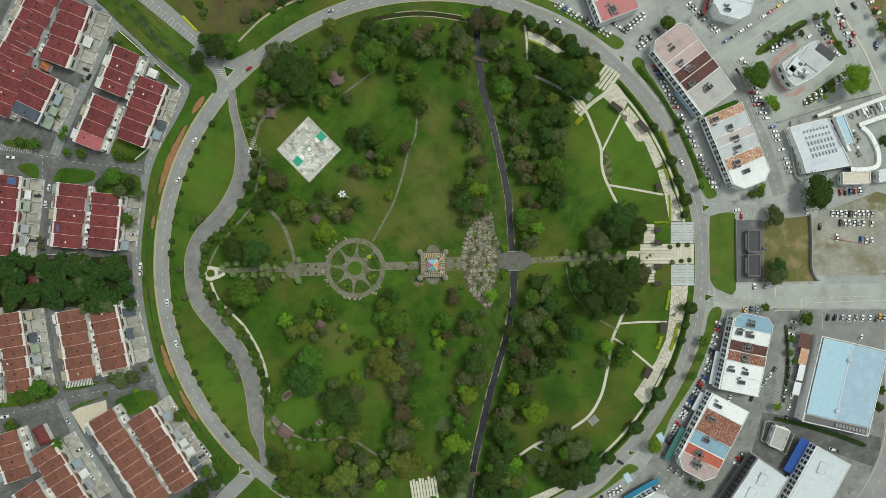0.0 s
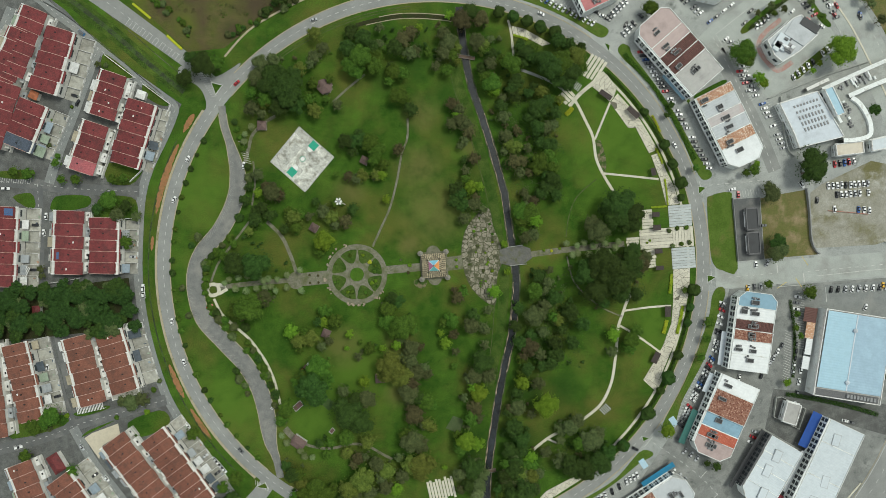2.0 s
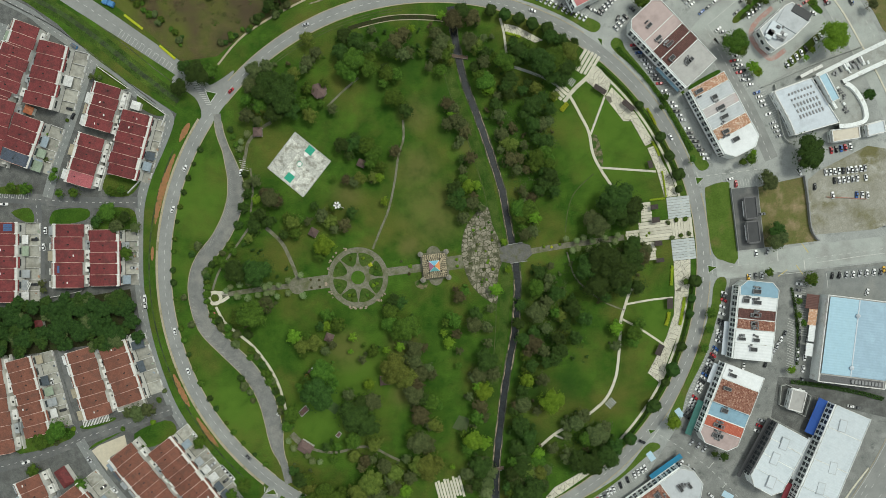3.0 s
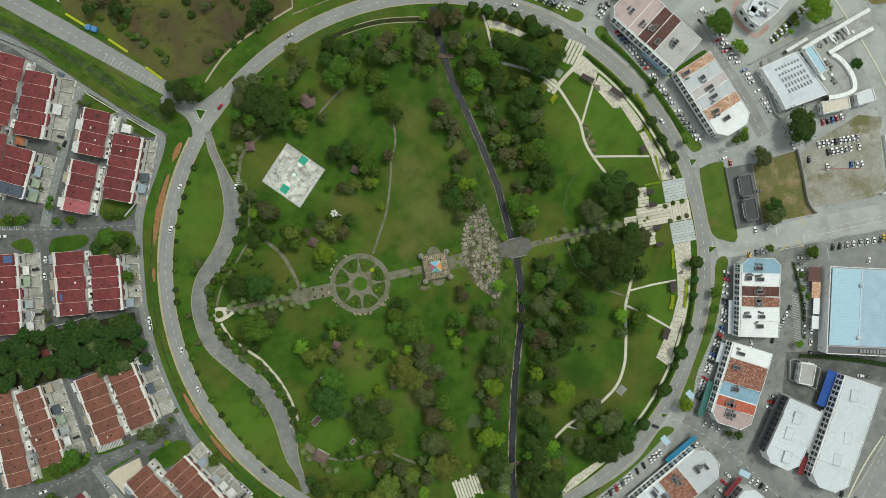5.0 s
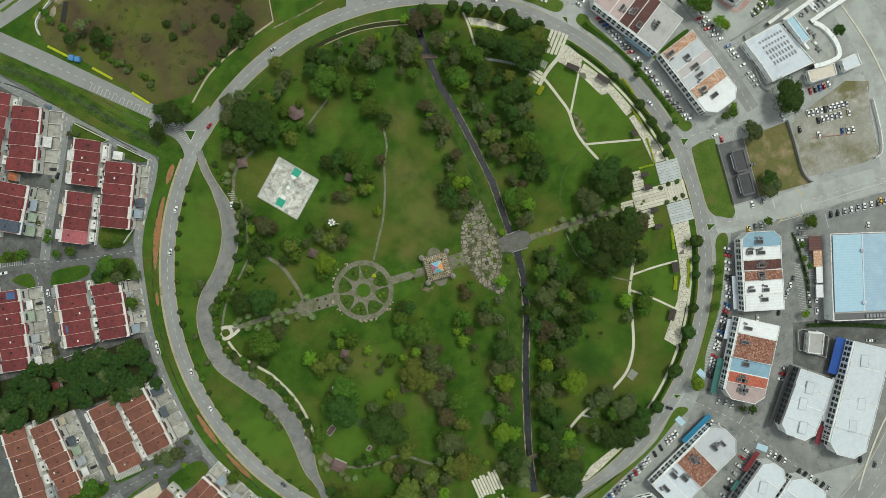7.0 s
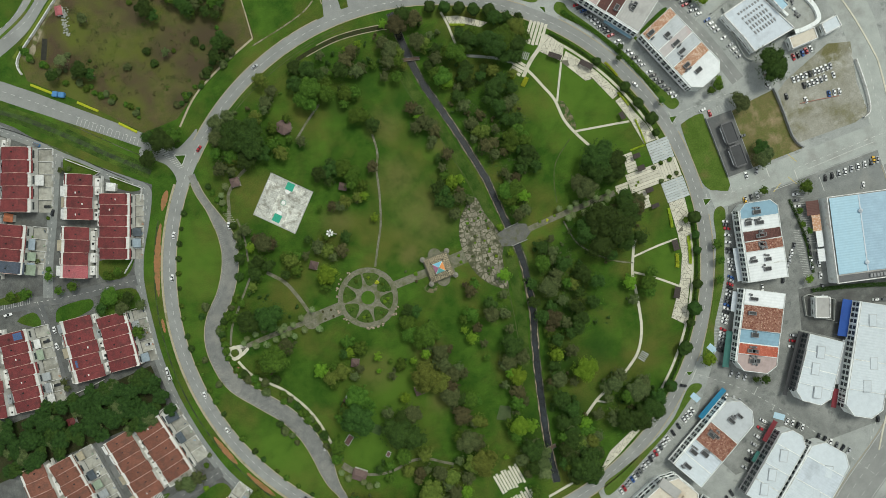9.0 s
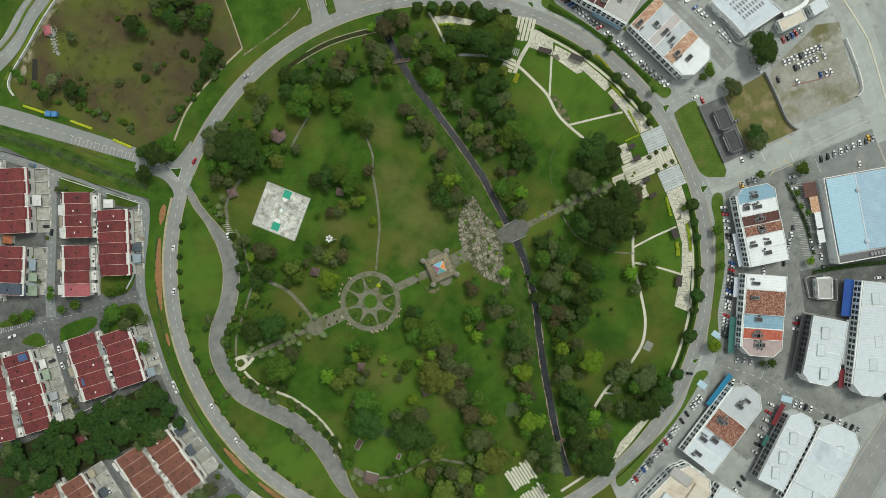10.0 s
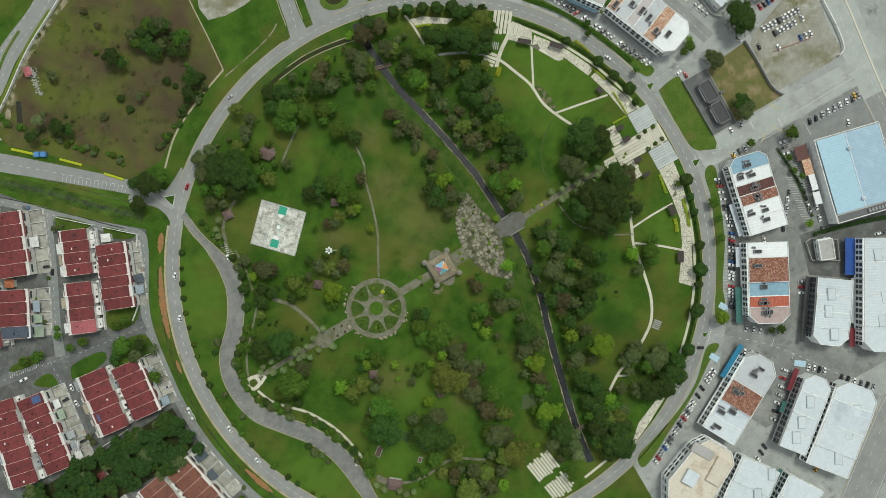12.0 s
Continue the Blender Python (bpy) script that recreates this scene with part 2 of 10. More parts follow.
def ribbon(name, line, width, z, mat, closed=False, drop=0.0, parent=None, label=""):
    """A strip of ground along a line, with edges that go down by drop."""
    half = [w / 2 for w in width] if isinstance(width, (list, tuple)) else width / 2
    a, b = side_lines(line, half, closed)
    n = len(line)
    verts, faces = [], []
    for p, q in zip(a, b):
        verts += [(p.x, p.y, z), (q.x, q.y, z)]
        if drop:
            verts += [(p.x, p.y, z - drop), (q.x, q.y, z - drop)]
    k = 4 if drop else 2
    for i in range(n if closed else n - 1):
        j = (i + 1) % n
        faces.append((i * k, i * k + 1, j * k + 1, j * k))
        if drop:
            faces += [(i * k + 2, i * k, j * k, j * k + 2), (i * k + 1, i * k + 3, j * k + 3, j * k + 1)]
    return mesh(name, verts, faces, mat, parent, label)


def slab(name, outline, bottom, top, mat, parent=None, label=""):
    """A flat piece with the given outline and thickness."""
    pts = [(p[0], p[1]) for p in outline]
    area = sum(a[0] * b[1] - b[0] * a[1] for a, b in zip(pts, pts[1:] + pts[:1]))
    if area < 0:
        pts = pts[::-1]
    n = len(pts)
    verts = [(*p, top) for p in pts] + [(*p, bottom) for p in pts]
    faces = [tuple(range(n))] + [(n + i, n + (i + 1) % n, (i + 1) % n, i) for i in range(n)]
    return mesh(name, verts, faces, mat, parent, label)


def structure(o, label, category):
    return tagged(o, label, category, kind="structure")


def box_into(bm, centre, size, turn=0.0, bevel=0.0):
    m = pose(*centre, 0, 0, turn) @ Matrix.Diagonal((*size, 1))
    made = bmesh.ops.create_cube(bm, size=1, matrix=m)
    if bevel:
        edges = {e for v in made["verts"] for e in v.link_edges}
        bmesh.ops.bevel(bm, geom=list(edges), offset=bevel, segments=2, affect='EDGES')
    return made


def cone_into(bm, centre, r1, r2, height, sides=10, turn=0.0, m=None):
    """A tapered round post that stands on centre."""
    at = pose(centre[0], centre[1], centre[2] + height / 2, 0, 0, turn)
    return bmesh.ops.create_cone(bm, cap_ends=True, segments=sides, radius1=r1, radius2=max(r2, 0.001), depth=height, matrix=(m @ at) if m else at)


def ring_line(radius, a0=0.0, a1=360.0, n=180, centre=(-6.7, -9.5)):
    """Points on a circle round the park's middle; angles in degrees from east towards north."""
    return [Vector((centre[0] + radius * math.cos(radians(a0 + (a1 - a0) * i / n)), centre[1] + radius * math.sin(radians(a0 + (a1 - a0) * i / n)), 0)) for i in range(n + (a1 - a0 < 360))]


def dashes(name, line, width, dash, gap, z, mat, parent=None):
    """A broken painted line."""
    verts, faces, run, paint = [], [], 0.0, True
    dist = [0.0]
    for a, b in zip(line, line[1:]):
        dist.append(dist[-1] + (b - a).length)
    at, total = 0.0, dist[-1]
    while at + dash < total:
        ends = []
        for s in (at, at + dash):
            i = max(j for j, d in enumerate(dist) if d <= s)
            i = min(i, len(line) - 2)
            u = (s - dist[i]) / max(dist[i + 1] - dist[i], 1e-6)
            ends.append(line[i].lerp(line[i + 1], u))
        d = (ends[1] - ends[0]).normalized()
        side = Vector((-d.y, d.x, 0)) * width / 2
        k = len(verts)
        for p in (ends[0] + side, ends[0] - side, ends[1] - side, ends[1] + side):
            verts.append((p.x, p.y, z))
        faces.append((k, k + 1, k + 2, k + 3))
        at += dash + gap
    return mesh(name, verts, faces, mat, parent)


# ---- the ground and the roads ----
estate_paving = material("estate_paving", (0.085, 0.088, 0.085), (0.165, 0.168, 0.158), 5, 0.9, 0.1, blotch=(0.09, 0.09, 0.085), blotch_size=9, blotch_at=(0.45, 0.65), fine=0.15)
estate_asphalt = material("estate_asphalt", (0.185, 0.195, 0.19), (0.24, 0.25, 0.24), 6, 0.9, 0.1, blotch=(0.27, 0.27, 0.25), blotch_size=18, blotch_at=(0.5, 0.7), fine=0.14)
# dark soil colour; under the wood it stands in for tree shade
soil_and_shade = material("soil_and_shade", (0.028, 0.034, 0.013), (0.048, 0.045, 0.022), 2.5, 0.95, 0.4, blotch=(0.03, 0.05, 0.012), blotch_size=6, fine=0.3, spec=0.1)
ROOF_BEIGE = material("beige_paving", (0.58, 0.52, 0.40), (0.5, 0.45, 0.35), 3, 0.9, 0.1, fine=0.05)
CENTRE, RING = Vector((-6.7, -9.5, 0)), 168.6
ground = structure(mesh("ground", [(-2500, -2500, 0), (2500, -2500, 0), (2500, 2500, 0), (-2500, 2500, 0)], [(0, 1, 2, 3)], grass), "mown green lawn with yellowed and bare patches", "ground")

# paved land of the shops, east of the ring road
arc = ring_line(RING + 3, -75, 72, 60)
structure(slab("pavement_east", [(p.x, p.y) for p in arc] + [(60, 320), (420, 420), (520, 0), (420, -420), (40, -330)], -0.3, 0.03, asphalt), "grey patched asphalt of the streets and car parks round the shops", "pavement")
# paved land of the terraced houses, west
structure(slab("pavement_west", [(-308.0, 216.7), (-275.4, 200.6), (-243.4, 181.8), (-225.1, 166.2), (-206.0, 143.2), (-184.1, 124.5), (-156.6, 101.9), (-167.2, 79.7), (-182.0, 53.3), (-188.0, 14.5), (-189.4, -13.8), (-184.1, -52.5), (-176.0, -80.8), (-160.1, -112.5), (-140.7, -144.2), (-128.4, -183.0), (-206.0, -250.0), (-452.8, -197.1), (-488.1, 49.7), (-382.3, 226.1)], -0.3, 0.03, estate_paving), "grey worn concrete and asphalt between the terraced houses", "pavement")

structure(ribbon("road_ring", ring_line(RING), 7.9, 0.06, ring_asphalt, closed=True, drop=0.2), "grey two-lane ring road round the park", "road")
for k, a in enumerate((47, 12, -6.6, -43.5)):
    # yellow box strokes and turning arrows worn into the mouths of the side roads
    p = CENTRE + Vector((math.cos(radians(a)), math.sin(radians(a)), 0)) * (RING + 5.2)
    d = Vector((-math.sin(radians(a)), math.cos(radians(a)), 0))
    structure(mesh("road_marking_give_way_%d" % (k + 1), [(*(p + d * u + Vector((math.cos(radians(a)), math.sin(radians(a)), 0)) * v).xy, 0.088) for u, v in ((-4, 0), (4, 0), (4, 0.35), (-4, 0.35))], [(0, 1, 2, 3)], worn_white), "white give-way line at the mouth of a side road", "road marking")
KERBS = (("kerb_outer", 4.2, 0.55, ((-126, -47), (-40.5, -9.5), (-4, 9), (15, 43.5), (51, 84), (95.5, 132))), ("kerb_inner", -4.2, 0.55, ((-127, 136), (141, 227))))
for name, off, w, spans in KERBS:
    for k, (a0, a1) in enumerate(spans):
        structure(ribbon("%s_%d" % (name, k + 1), ring_line(RING + off, a0, a1, int(a1 - a0)), w, 0.16, beige_kerb, drop=0.3), "sandy beige concrete kerb along the ring road", "kerb")
structure(ribbon("kerb_outer_west", ring_line(RING + 4.7, 142, 226, 84), 1.4, 0.16, beige_kerb, drop=0.3), "broad sandy shoulder along the ring road", "kerb")
structure(dashes("road_marking_ring", ring_line(RING, n=360), 0.28, 2.4, 3.0, 0.075, worn_white), "broken white centre line on the ring road", "road marking")

# roads of the estate
ESTATE_ROADS = (
    ("road_estate_1", [(-309.1, 211.8), (-276.5, 195.8), (-244.4, 177.0), (-230.9, 164.6), (-218.3, 153.8), (-206.0, 140.7), (-187.6, 123.8), (-169.6, 108.6), (-161.5, 100.9), (-162.9, 93.8), (-169.6, 80.8), (-179.2, 63.8), (-185.5, 46.2), (-189.0, 21.5), (-191.1, -3.2), (-190.1, -27.9), (-186.2, -52.5), (-180.2, -75.5), (-173.5, -91.3), (-160.1, -116.0), (-145.3, -139.0), (-138.2, -149.5)], 5.6),
    ("road_estate_2", [(-364.7, 70.9), (-311.8, 65.6), (-276.5, 62.4), (-255.3, 59.2), (-223.6, 53.6), (-186.6, 49.4)], 6.8),
    ("road_estate_3", [(-206.0, 140.7), (-212.3, 127.3), (-223.6, 101.9), (-234.2, 79.7), (-242.6, 58.5)], 6.2),
    ("road_estate_4", [(-249.7, 58.5), (-250.4, 35.6), (-251.8, 14.5), (-254.6, -10.2)], 6.0),
    ("road_estate_5", [(-347.0, -116.0), (-304.7, -108.3), (-276.5, -103.7), (-255.3, -99.1), (-234.2, -92.8), (-213.0, -88.5), (-179.2, -81.5)], 6.6),
    ("road_estate_6", [(-251.8, -34.9), (-247.6, -56.1), (-243.3, -77.2), (-238.4, -93.1)], 5.6),
    ("road_estate_7", [(-238.4, -94.9), (-227.1, -117.8), (-213.0, -139.0), (-198.9, -161.9), (-184.8, -183.0)], 6.0),
    ("road_estate_8", [(-258.2, 169.6), (-269.4, 146.7), (-281.8, 120.3), (-294.1, 92.0), (-308.2, 63.1)], 6.0),
)
for i, (name, pts, width) in enumerate(ESTATE_ROADS):
    line = curve_through(pts, 6)
    structure(ribbon(name, line, width, 0.06 + 0.006 * i, estate_asphalt if i in (0, 2, 6, 7) else dark_asphalt, drop=0.1), "grey asphalt street of the housing estate", "road")
    structure(dashes(name.replace("road", "road_marking"), line, 0.24, 1.6, 2.6, 0.12, worn_white), "faded white dashes on the estate street", "road marking")

# the road and the drain of the north-west
nw = curve_through([(-283.9, 243.5), (-257.1, 217.6), (-238.9, 201.9), (-208.2, 176.9), (-177.7, 151.5), (-151.8, 129.4), (-138.4, 116.6), (-134.0, 112.0)], 6)
structure(ribbon("road_north_west", nw, [11.5] * 19 + [11.0 - 0.2 * i for i in range(len(nw) - 19)], 0.065, ring_asphalt, drop=0.2), "grey asphalt road to the north-west with hatched bays", "road")
drain = curve_through([(-305.8, 226.7), (-274.0, 206.8), (-242.4, 186.0), (-220.4, 171.2), (-196.2, 149.5), (-172.5, 126.1), (-154.5, 109.3)], 6)
drain_grass = material("drain_grass", (0.026, 0.052, 0.010), (0.06, 0.105, 0.018), 5, 0.95, 0.3, blotch=(0.085, 0.13, 0.022), blotch_size=12, blotch_at=(0.5, 0.7), fine=0.35, spec=0.1)
for k, off in enumerate((-9.5, 7.5)):
    a, b = side_lines(drain, abs(off))
    structure(ribbon("drain_edge_%d" % (k + 1), (a if off > 0 else b)[4:-3], 0.5, 0.06, canal_stone, drop=0.1), "narrow weathered lining along the ditch", "drain")
structure(ribbon("drain_bank", drain, 8.6, 0.03, drain_grass, drop=0.1), "grassy bank of the drainage ditch", "verge")
structure(ribbon("drain_water", drain, 3.0, 0.05, weed_water, drop=0.2), "dark weedy water in a drainage ditch", "water")
structure(slab("field_north_west", [(-207.3, 204.7), (-187.9, 219.7), (-166.1, 235.8), (-141.0, 249.8), (-122.0, 260.4), (-53.6, 233.9), (-62.9, 206.5), (-64.3, 165.4), (-104.4, 150.5), (-127.4, 134.9), (-150.2, 134.2), (-178.0, 164.4), (-207.0, 190.4)], -0.1, 0.04, scrub), "brown and green rough waste ground", "ground")

faded_white = material("faded_white", (0.36, 0.36, 0.34), (0.24, 0.24, 0.225), 1.2, 0.8, 0.05, fine=0.15)
structure(dashes("road_marking_north_west", nw, 0.3, 2.4, 3.0, 0.09, worn_white), "broken white centre line", "road marking")
# the wide drive inside the park
drive = curve_through([(-131.5, 99.1), (-130.8, 86.8), (-127.0, 70.9), (-124.5, 53.3), (-128.4, 37.4), (-137.9, 21.5), (-149.5, 9.2), (-155.2, -3.2), (-155.9, -17.3), (-152.0, -33.2), (-139.7, -49.0), (-128.4, -63.1), (-120.6, -79.0), (-117.1, -96.6), (-116.0, -112.5), (-113.2, -123.1), (-111.4, -135.4)], 6)
wide = [4.5 + (5.5 if 10 < i < 88 else 0) * min(1, (i - 10) / 8, (88 - i) / 8) for i in range(len(drive))]
structure(ribbon("drive", drive, wide, 0.072, drive_asphalt, drop=0.2), "wide grey asphalt drive with parking bays inside the park", "road")

for k, line in enumerate(side_lines(drive, [w / 2 + 0.2 for w in wide])):
    structure(ribbon("kerb_drive_%d" % (k + 1), line[3:-6], 0.4, 0.15, beige_kerb, drop=0.2), "low sandy kerb along the park drive", "kerb")
for k, (i0, i1, side, lean) in enumerate(((14, 34, 1, 55), (14, 24, -1, -55), (46, 66, 1, 50))):
    a, b = side_lines(drive, [w / 2 - 0.2 for w in wide])
    edge = a if side < 0 else b
    verts, faces = [], []
    for i in range(i0, i1):
        for u in (0.0, 0.5) if k < 2 else (0.0,):
            p = edge[i].lerp(edge[i + 1], u)
            d = (edge[i + 1] - edge[i]).normalized()
            d = Matrix.Rotation(radians(lean), 3, 'Z') @ d
            q = Vector((-d.y, d.x, 0)) * 0.09
            n = len(verts)
            verts += [(*(v.xy), 0.085) for v in (p + q, p - q, p - q + d * 3.4, p + q + d * 3.4)]
            faces.append((n, n + 1, n + 2, n + 3))
    structure(mesh("road_marking_drive_%d" % (k + 1), verts, faces, faded_white), "faded slanting bay lines on the park drive", "road marking")

# the canal
canal = curve_through([(20.8, 150.2), (21.2, 134.4), (22.6, 116.7), (25.2, 99.1), (29.6, 82.9), (33.4, 67.4), (37.2, 49.7), (40.6, 32.1), (42.0, 14.5), (43.0, 0.4), (44.4, -20.8), (42.3, -38.4), (39.1, -56.1), (33.9, -73.7), (28.9, -91.3), (24.7, -109.0), (20.8, -126.6), (17.6, -144.2), (15.5, -161.9)], 6)
faint_track = material("faint_track", (0.095, 0.105, 0.042), (0.06, 0.085, 0.022), 1.5, 0.95, 0.2, blotch=(0.045, 0.085, 0.014), blotch_size=4, blotch_at=(0.45, 0.6), fine=0.2)
canal_grass = material("canal_grass", (0.045, 0.088, 0.014), (0.082, 0.115, 0.026), 7, 0.95, 0.3, blotch=(0.03, 0.068, 0.01), blotch_size=9, blotch_at=(0.45, 0.65), fine=0.3, spec=0.1)
bank_line = [p + Vector((-7.5, 0, 0)) for p in canal]
structure(ribbon("canal_verge", bank_line[12:84], 6.0, 0.03, canal_grass, drop=0.05), "lighter mown strip beside the canal", "verge")
structure(ribbon("canal_track", [p + Vector((-3.6, 0, 0)) for p in bank_line[14:48]], 0.6, 0.07, faint_track, drop=0.1), "narrow worn track beside the canal", "path")
worn = random.Random(61)
level, shore = [], []
for i in range(len(canal)):
    # the stone edges have slipped and silted up unevenly
    level.append(worn.uniform(0.85, 1.1) * 3.9)
    shore.append(5.2 + worn.uniform(-0.5, 0.6))
structure(ribbon("canal_bank", canal, shore, 0.12, canal_stone, drop=0.3), "weathered grey stone edges of the canal", "canal")
structure(ribbon("canal_water", [p + Vector((worn.uniform(-0.2, 0.2), 0, 0)) for p in canal], level, 0.15, canal_water), "dark still water in a narrow canal", "water")
silt = material("canal_silt", (0.40, 0.33, 0.24), (0.26, 0.20, 0.14), 1.2, 0.9, 0.2, blotch=(0.09, 0.09, 0.05), blotch_size=3, blotch_at=(0.48, 0.6), fine=0.2)
for k, (i0, i1, off, most) in enumerate(((61, 71, -1.9, 1.6), (71, 77, -2.1, 0.9), (66, 72, 2.1, 0.7), (74, 81, 2.0, 0.8), (79, 86, -2.0, 0.8), (86, 101, -2.1, 0.9), (24, 40, 2.0, 0.5), (28, 58, -2.1, 0.45), (44, 54, 1.9, 0.6), (94, 106, 2.1, 0.6))):
    line = [p + Vector((off + worn.uniform(-0.25, 0.25), 0, 0)) for p in canal[i0:i1]]
    structure(ribbon("canal_silt_%d" % (k + 1), line, [most * worn.uniform(0.2, 1.0) for _ in line], 0.17 + 0.003 * k, silt, drop=0.1), "pale sandy silt along the edge of the canal", "canal")

# verges between the ring road and the shop car parks
VERGES = (
    [(33.9, 164.3), (49.7, 155.9), (72.7, 146.4), (92.0, 135.4), (105.4, 125.6), (110.7, 125.2), (112.9, 128.7), (109.3, 132.3), (95.6, 139.3), (76.2, 150.6), (60.3, 157.6), (39.1, 167.9)],
    [(117.8, 116.0), (122.0, 109.0), (133.3, 97.3), (144.2, 79.7), (152.7, 61.0), (159.4, 42.0), (164.3, 32.1), (169.3, 32.1), (170.7, 35.6), (165.1, 43.4), (159.4, 54.0), (151.7, 71.6), (143.2, 86.8), (134.4, 100.9), (126.6, 112.5), (125.2, 117.4), (121.0, 119.9)],
    [(166.5, 16.2), (168.9, 21.2), (181.3, 22.6), (182.0, 14.5), (182.7, -25.7), (173.2, -25.7), (168.6, -22.6), (166.5, -13.8)],
    [(165.4, -42.0), (163.3, -51.8), (158.7, -63.8), (152.0, -79.0), (144.2, -93.8), (136.8, -106.2), (129.1, -118.9), (128.7, -124.8), (133.3, -126.3), (136.8, -119.6), (141.8, -106.2), (148.8, -94.9), (155.9, -83.6), (160.8, -73.0), (165.8, -60.3), (170.0, -49.7), (173.9, -40.6), (172.8, -36.3), (168.6, -36.7)],
    [(119.0, -134.6), (112.6, -135.9), (98.1, -150.2), (79.2, -160.7), (56.2, -169.0), (43.8, -173.0), (41.5, -179.9), (47.6, -180.0), (67.8, -169.4), (88.0, -158.7), (101.1, -150.6), (111.9, -142.9), (121.7, -137.8)],
)
for i, pts in enumerate(VERGES):
    structure(slab("verge_%d" % (i + 1), curve_through(pts, 3, True), -0.1, 0.16, verge_grass), "mown grass verge with a kerb beside the ring road", "verge")

structure(slab("plot_substation", [(182.3, 18.0), (199.6, 18.0), (199.6, -20.8), (182.7, -20.8)], -0.1, 0.08, dark_asphalt), "dark stained yard of the substation", "pavement")
structure(slab("plot_dry", [(200.0, 17.3), (208.8, 18.7), (228.9, 20.8), (229.2, -10.2), (233.1, -20.1), (200.0, -20.5)], -0.1, 0.08, dry_plot), "dry yellow grass plot with bare earth", "ground")
structure(slab("plot_car_park", [(231.4, 18.7), (238.4, 23.3), (270.7, 35.8), (284.8, 32.0), (279.5, 6.5), (279.8, -14.0), (269.8, -16.6), (230.3, -16.0), (229.9, -10.2)], -0.1, 0.08, gravel_lot), "pale gravel car park with weeds", "pavement")

# junctions and small islands of the ring road
structure(slab("junction_north_west", curve_through([(-154.8, 125.9), (-147.4, 119.6), (-140.7, 117.4), (-132.6, 117.8), (-124.1, 121.7), (-117.8, 124.5), (-128.4, 107.9), (-139.0, 94.9), (-141.4, 96.3), (-141.1, 102.6), (-143.9, 110.4), (-150.2, 116.0), (-157.3, 121.0)], 3, True), -0.1, 0.068, ring_asphalt), "asphalt mouth of the north-west road", "road")
structure(ribbon("road_south_west", curve_through([(-118.5, -136.5), (-124.8, -144.2), (-135.4, -154.8), (-153.1, -177.7), (-177.7, -211.3)], 6), 9.5, 0.068, ring_asphalt, drop=0.1), "asphalt side road to the south-west", "road")
structure(ribbon("road_north", curve_through([(-13.7, 157.0), (-11.8, 169.8), (-9.8, 182.9), (-4.1, 206.1), (2.1, 235.2)], 6), [15, 13.5, 12.5, 11.5, 11, 10.5, 10] + [9.5] * 18, 0.068, ring_asphalt, drop=0.1), "asphalt side road to the north", "road")
structure(ribbon("road_far_west", curve_through([(-237.4, 210.8), (-201.9, 223.4), (-178.0, 240.5), (-148.0, 254.2), (-121.7, 272.0)], 6), 13, 0.07, ring_asphalt, drop=0.1), "grey asphalt road beside the waste ground", "road")
ISLANDS = ([(-136.8, 113.9), (-130.5, 111.8), (-134.7, 106.9)], [(110.0, 121.0), (112.9, 119.6), (112.2, 116.0)], [(161.9, 27.5), (166.5, 26.5), (162.2, 23.3)], [(163.6, -28.2), (168.6, -29.6), (163.6, -32.4)], [(115.7, -125.9), (119.9, -127.0), (116.4, -128.7)], [(-127.0, -140.0), (-121.3, -137.9), (-119.9, -141.4)])
for k, pts in enumerate(ISLANDS):
    structure(slab("traffic_island_%d" % (k + 1), pts, -0.1, 0.2, grass), "small kerbed grass traffic island", "traffic island")
    c = sum((Vector((*p, 0)) for p in pts), Vector()) / 3
    rim = [(Vector((*p, 0)) - c) * 1.22 + c for p in pts]
    structure(slab("road_marking_island_%d" % (k + 1), rim, 0.0, 0.085, worn_white), "worn white hatching round a traffic island", "road marking")


def ticks(name, a, b, n, length, lean, z, mat, width=0.22):
    """Bay lines: n short strokes between a and b, lean degrees off the way."""
    a, b = Vector((*a, 0)), Vector((*b, 0))
    d = (b - a).normalized()
    d = Matrix.Rotation(radians(lean), 3, 'Z') @ d
    side = Vector((-d.y, d.x, 0)) * width / 2
    verts, faces = [], []
    for i in range(n):
        p = a.lerp(b, i / (n - 1))
        k = len(verts)
        verts += [(*(q.xy), z) for q in (p + side, p - side, p - side + d * length, p + side + d * length)]
        faces.append((k, k + 1, k + 2, k + 3))
    return structure(mesh(name, verts, faces, mat), "faded white parking bay lines", "road marking")


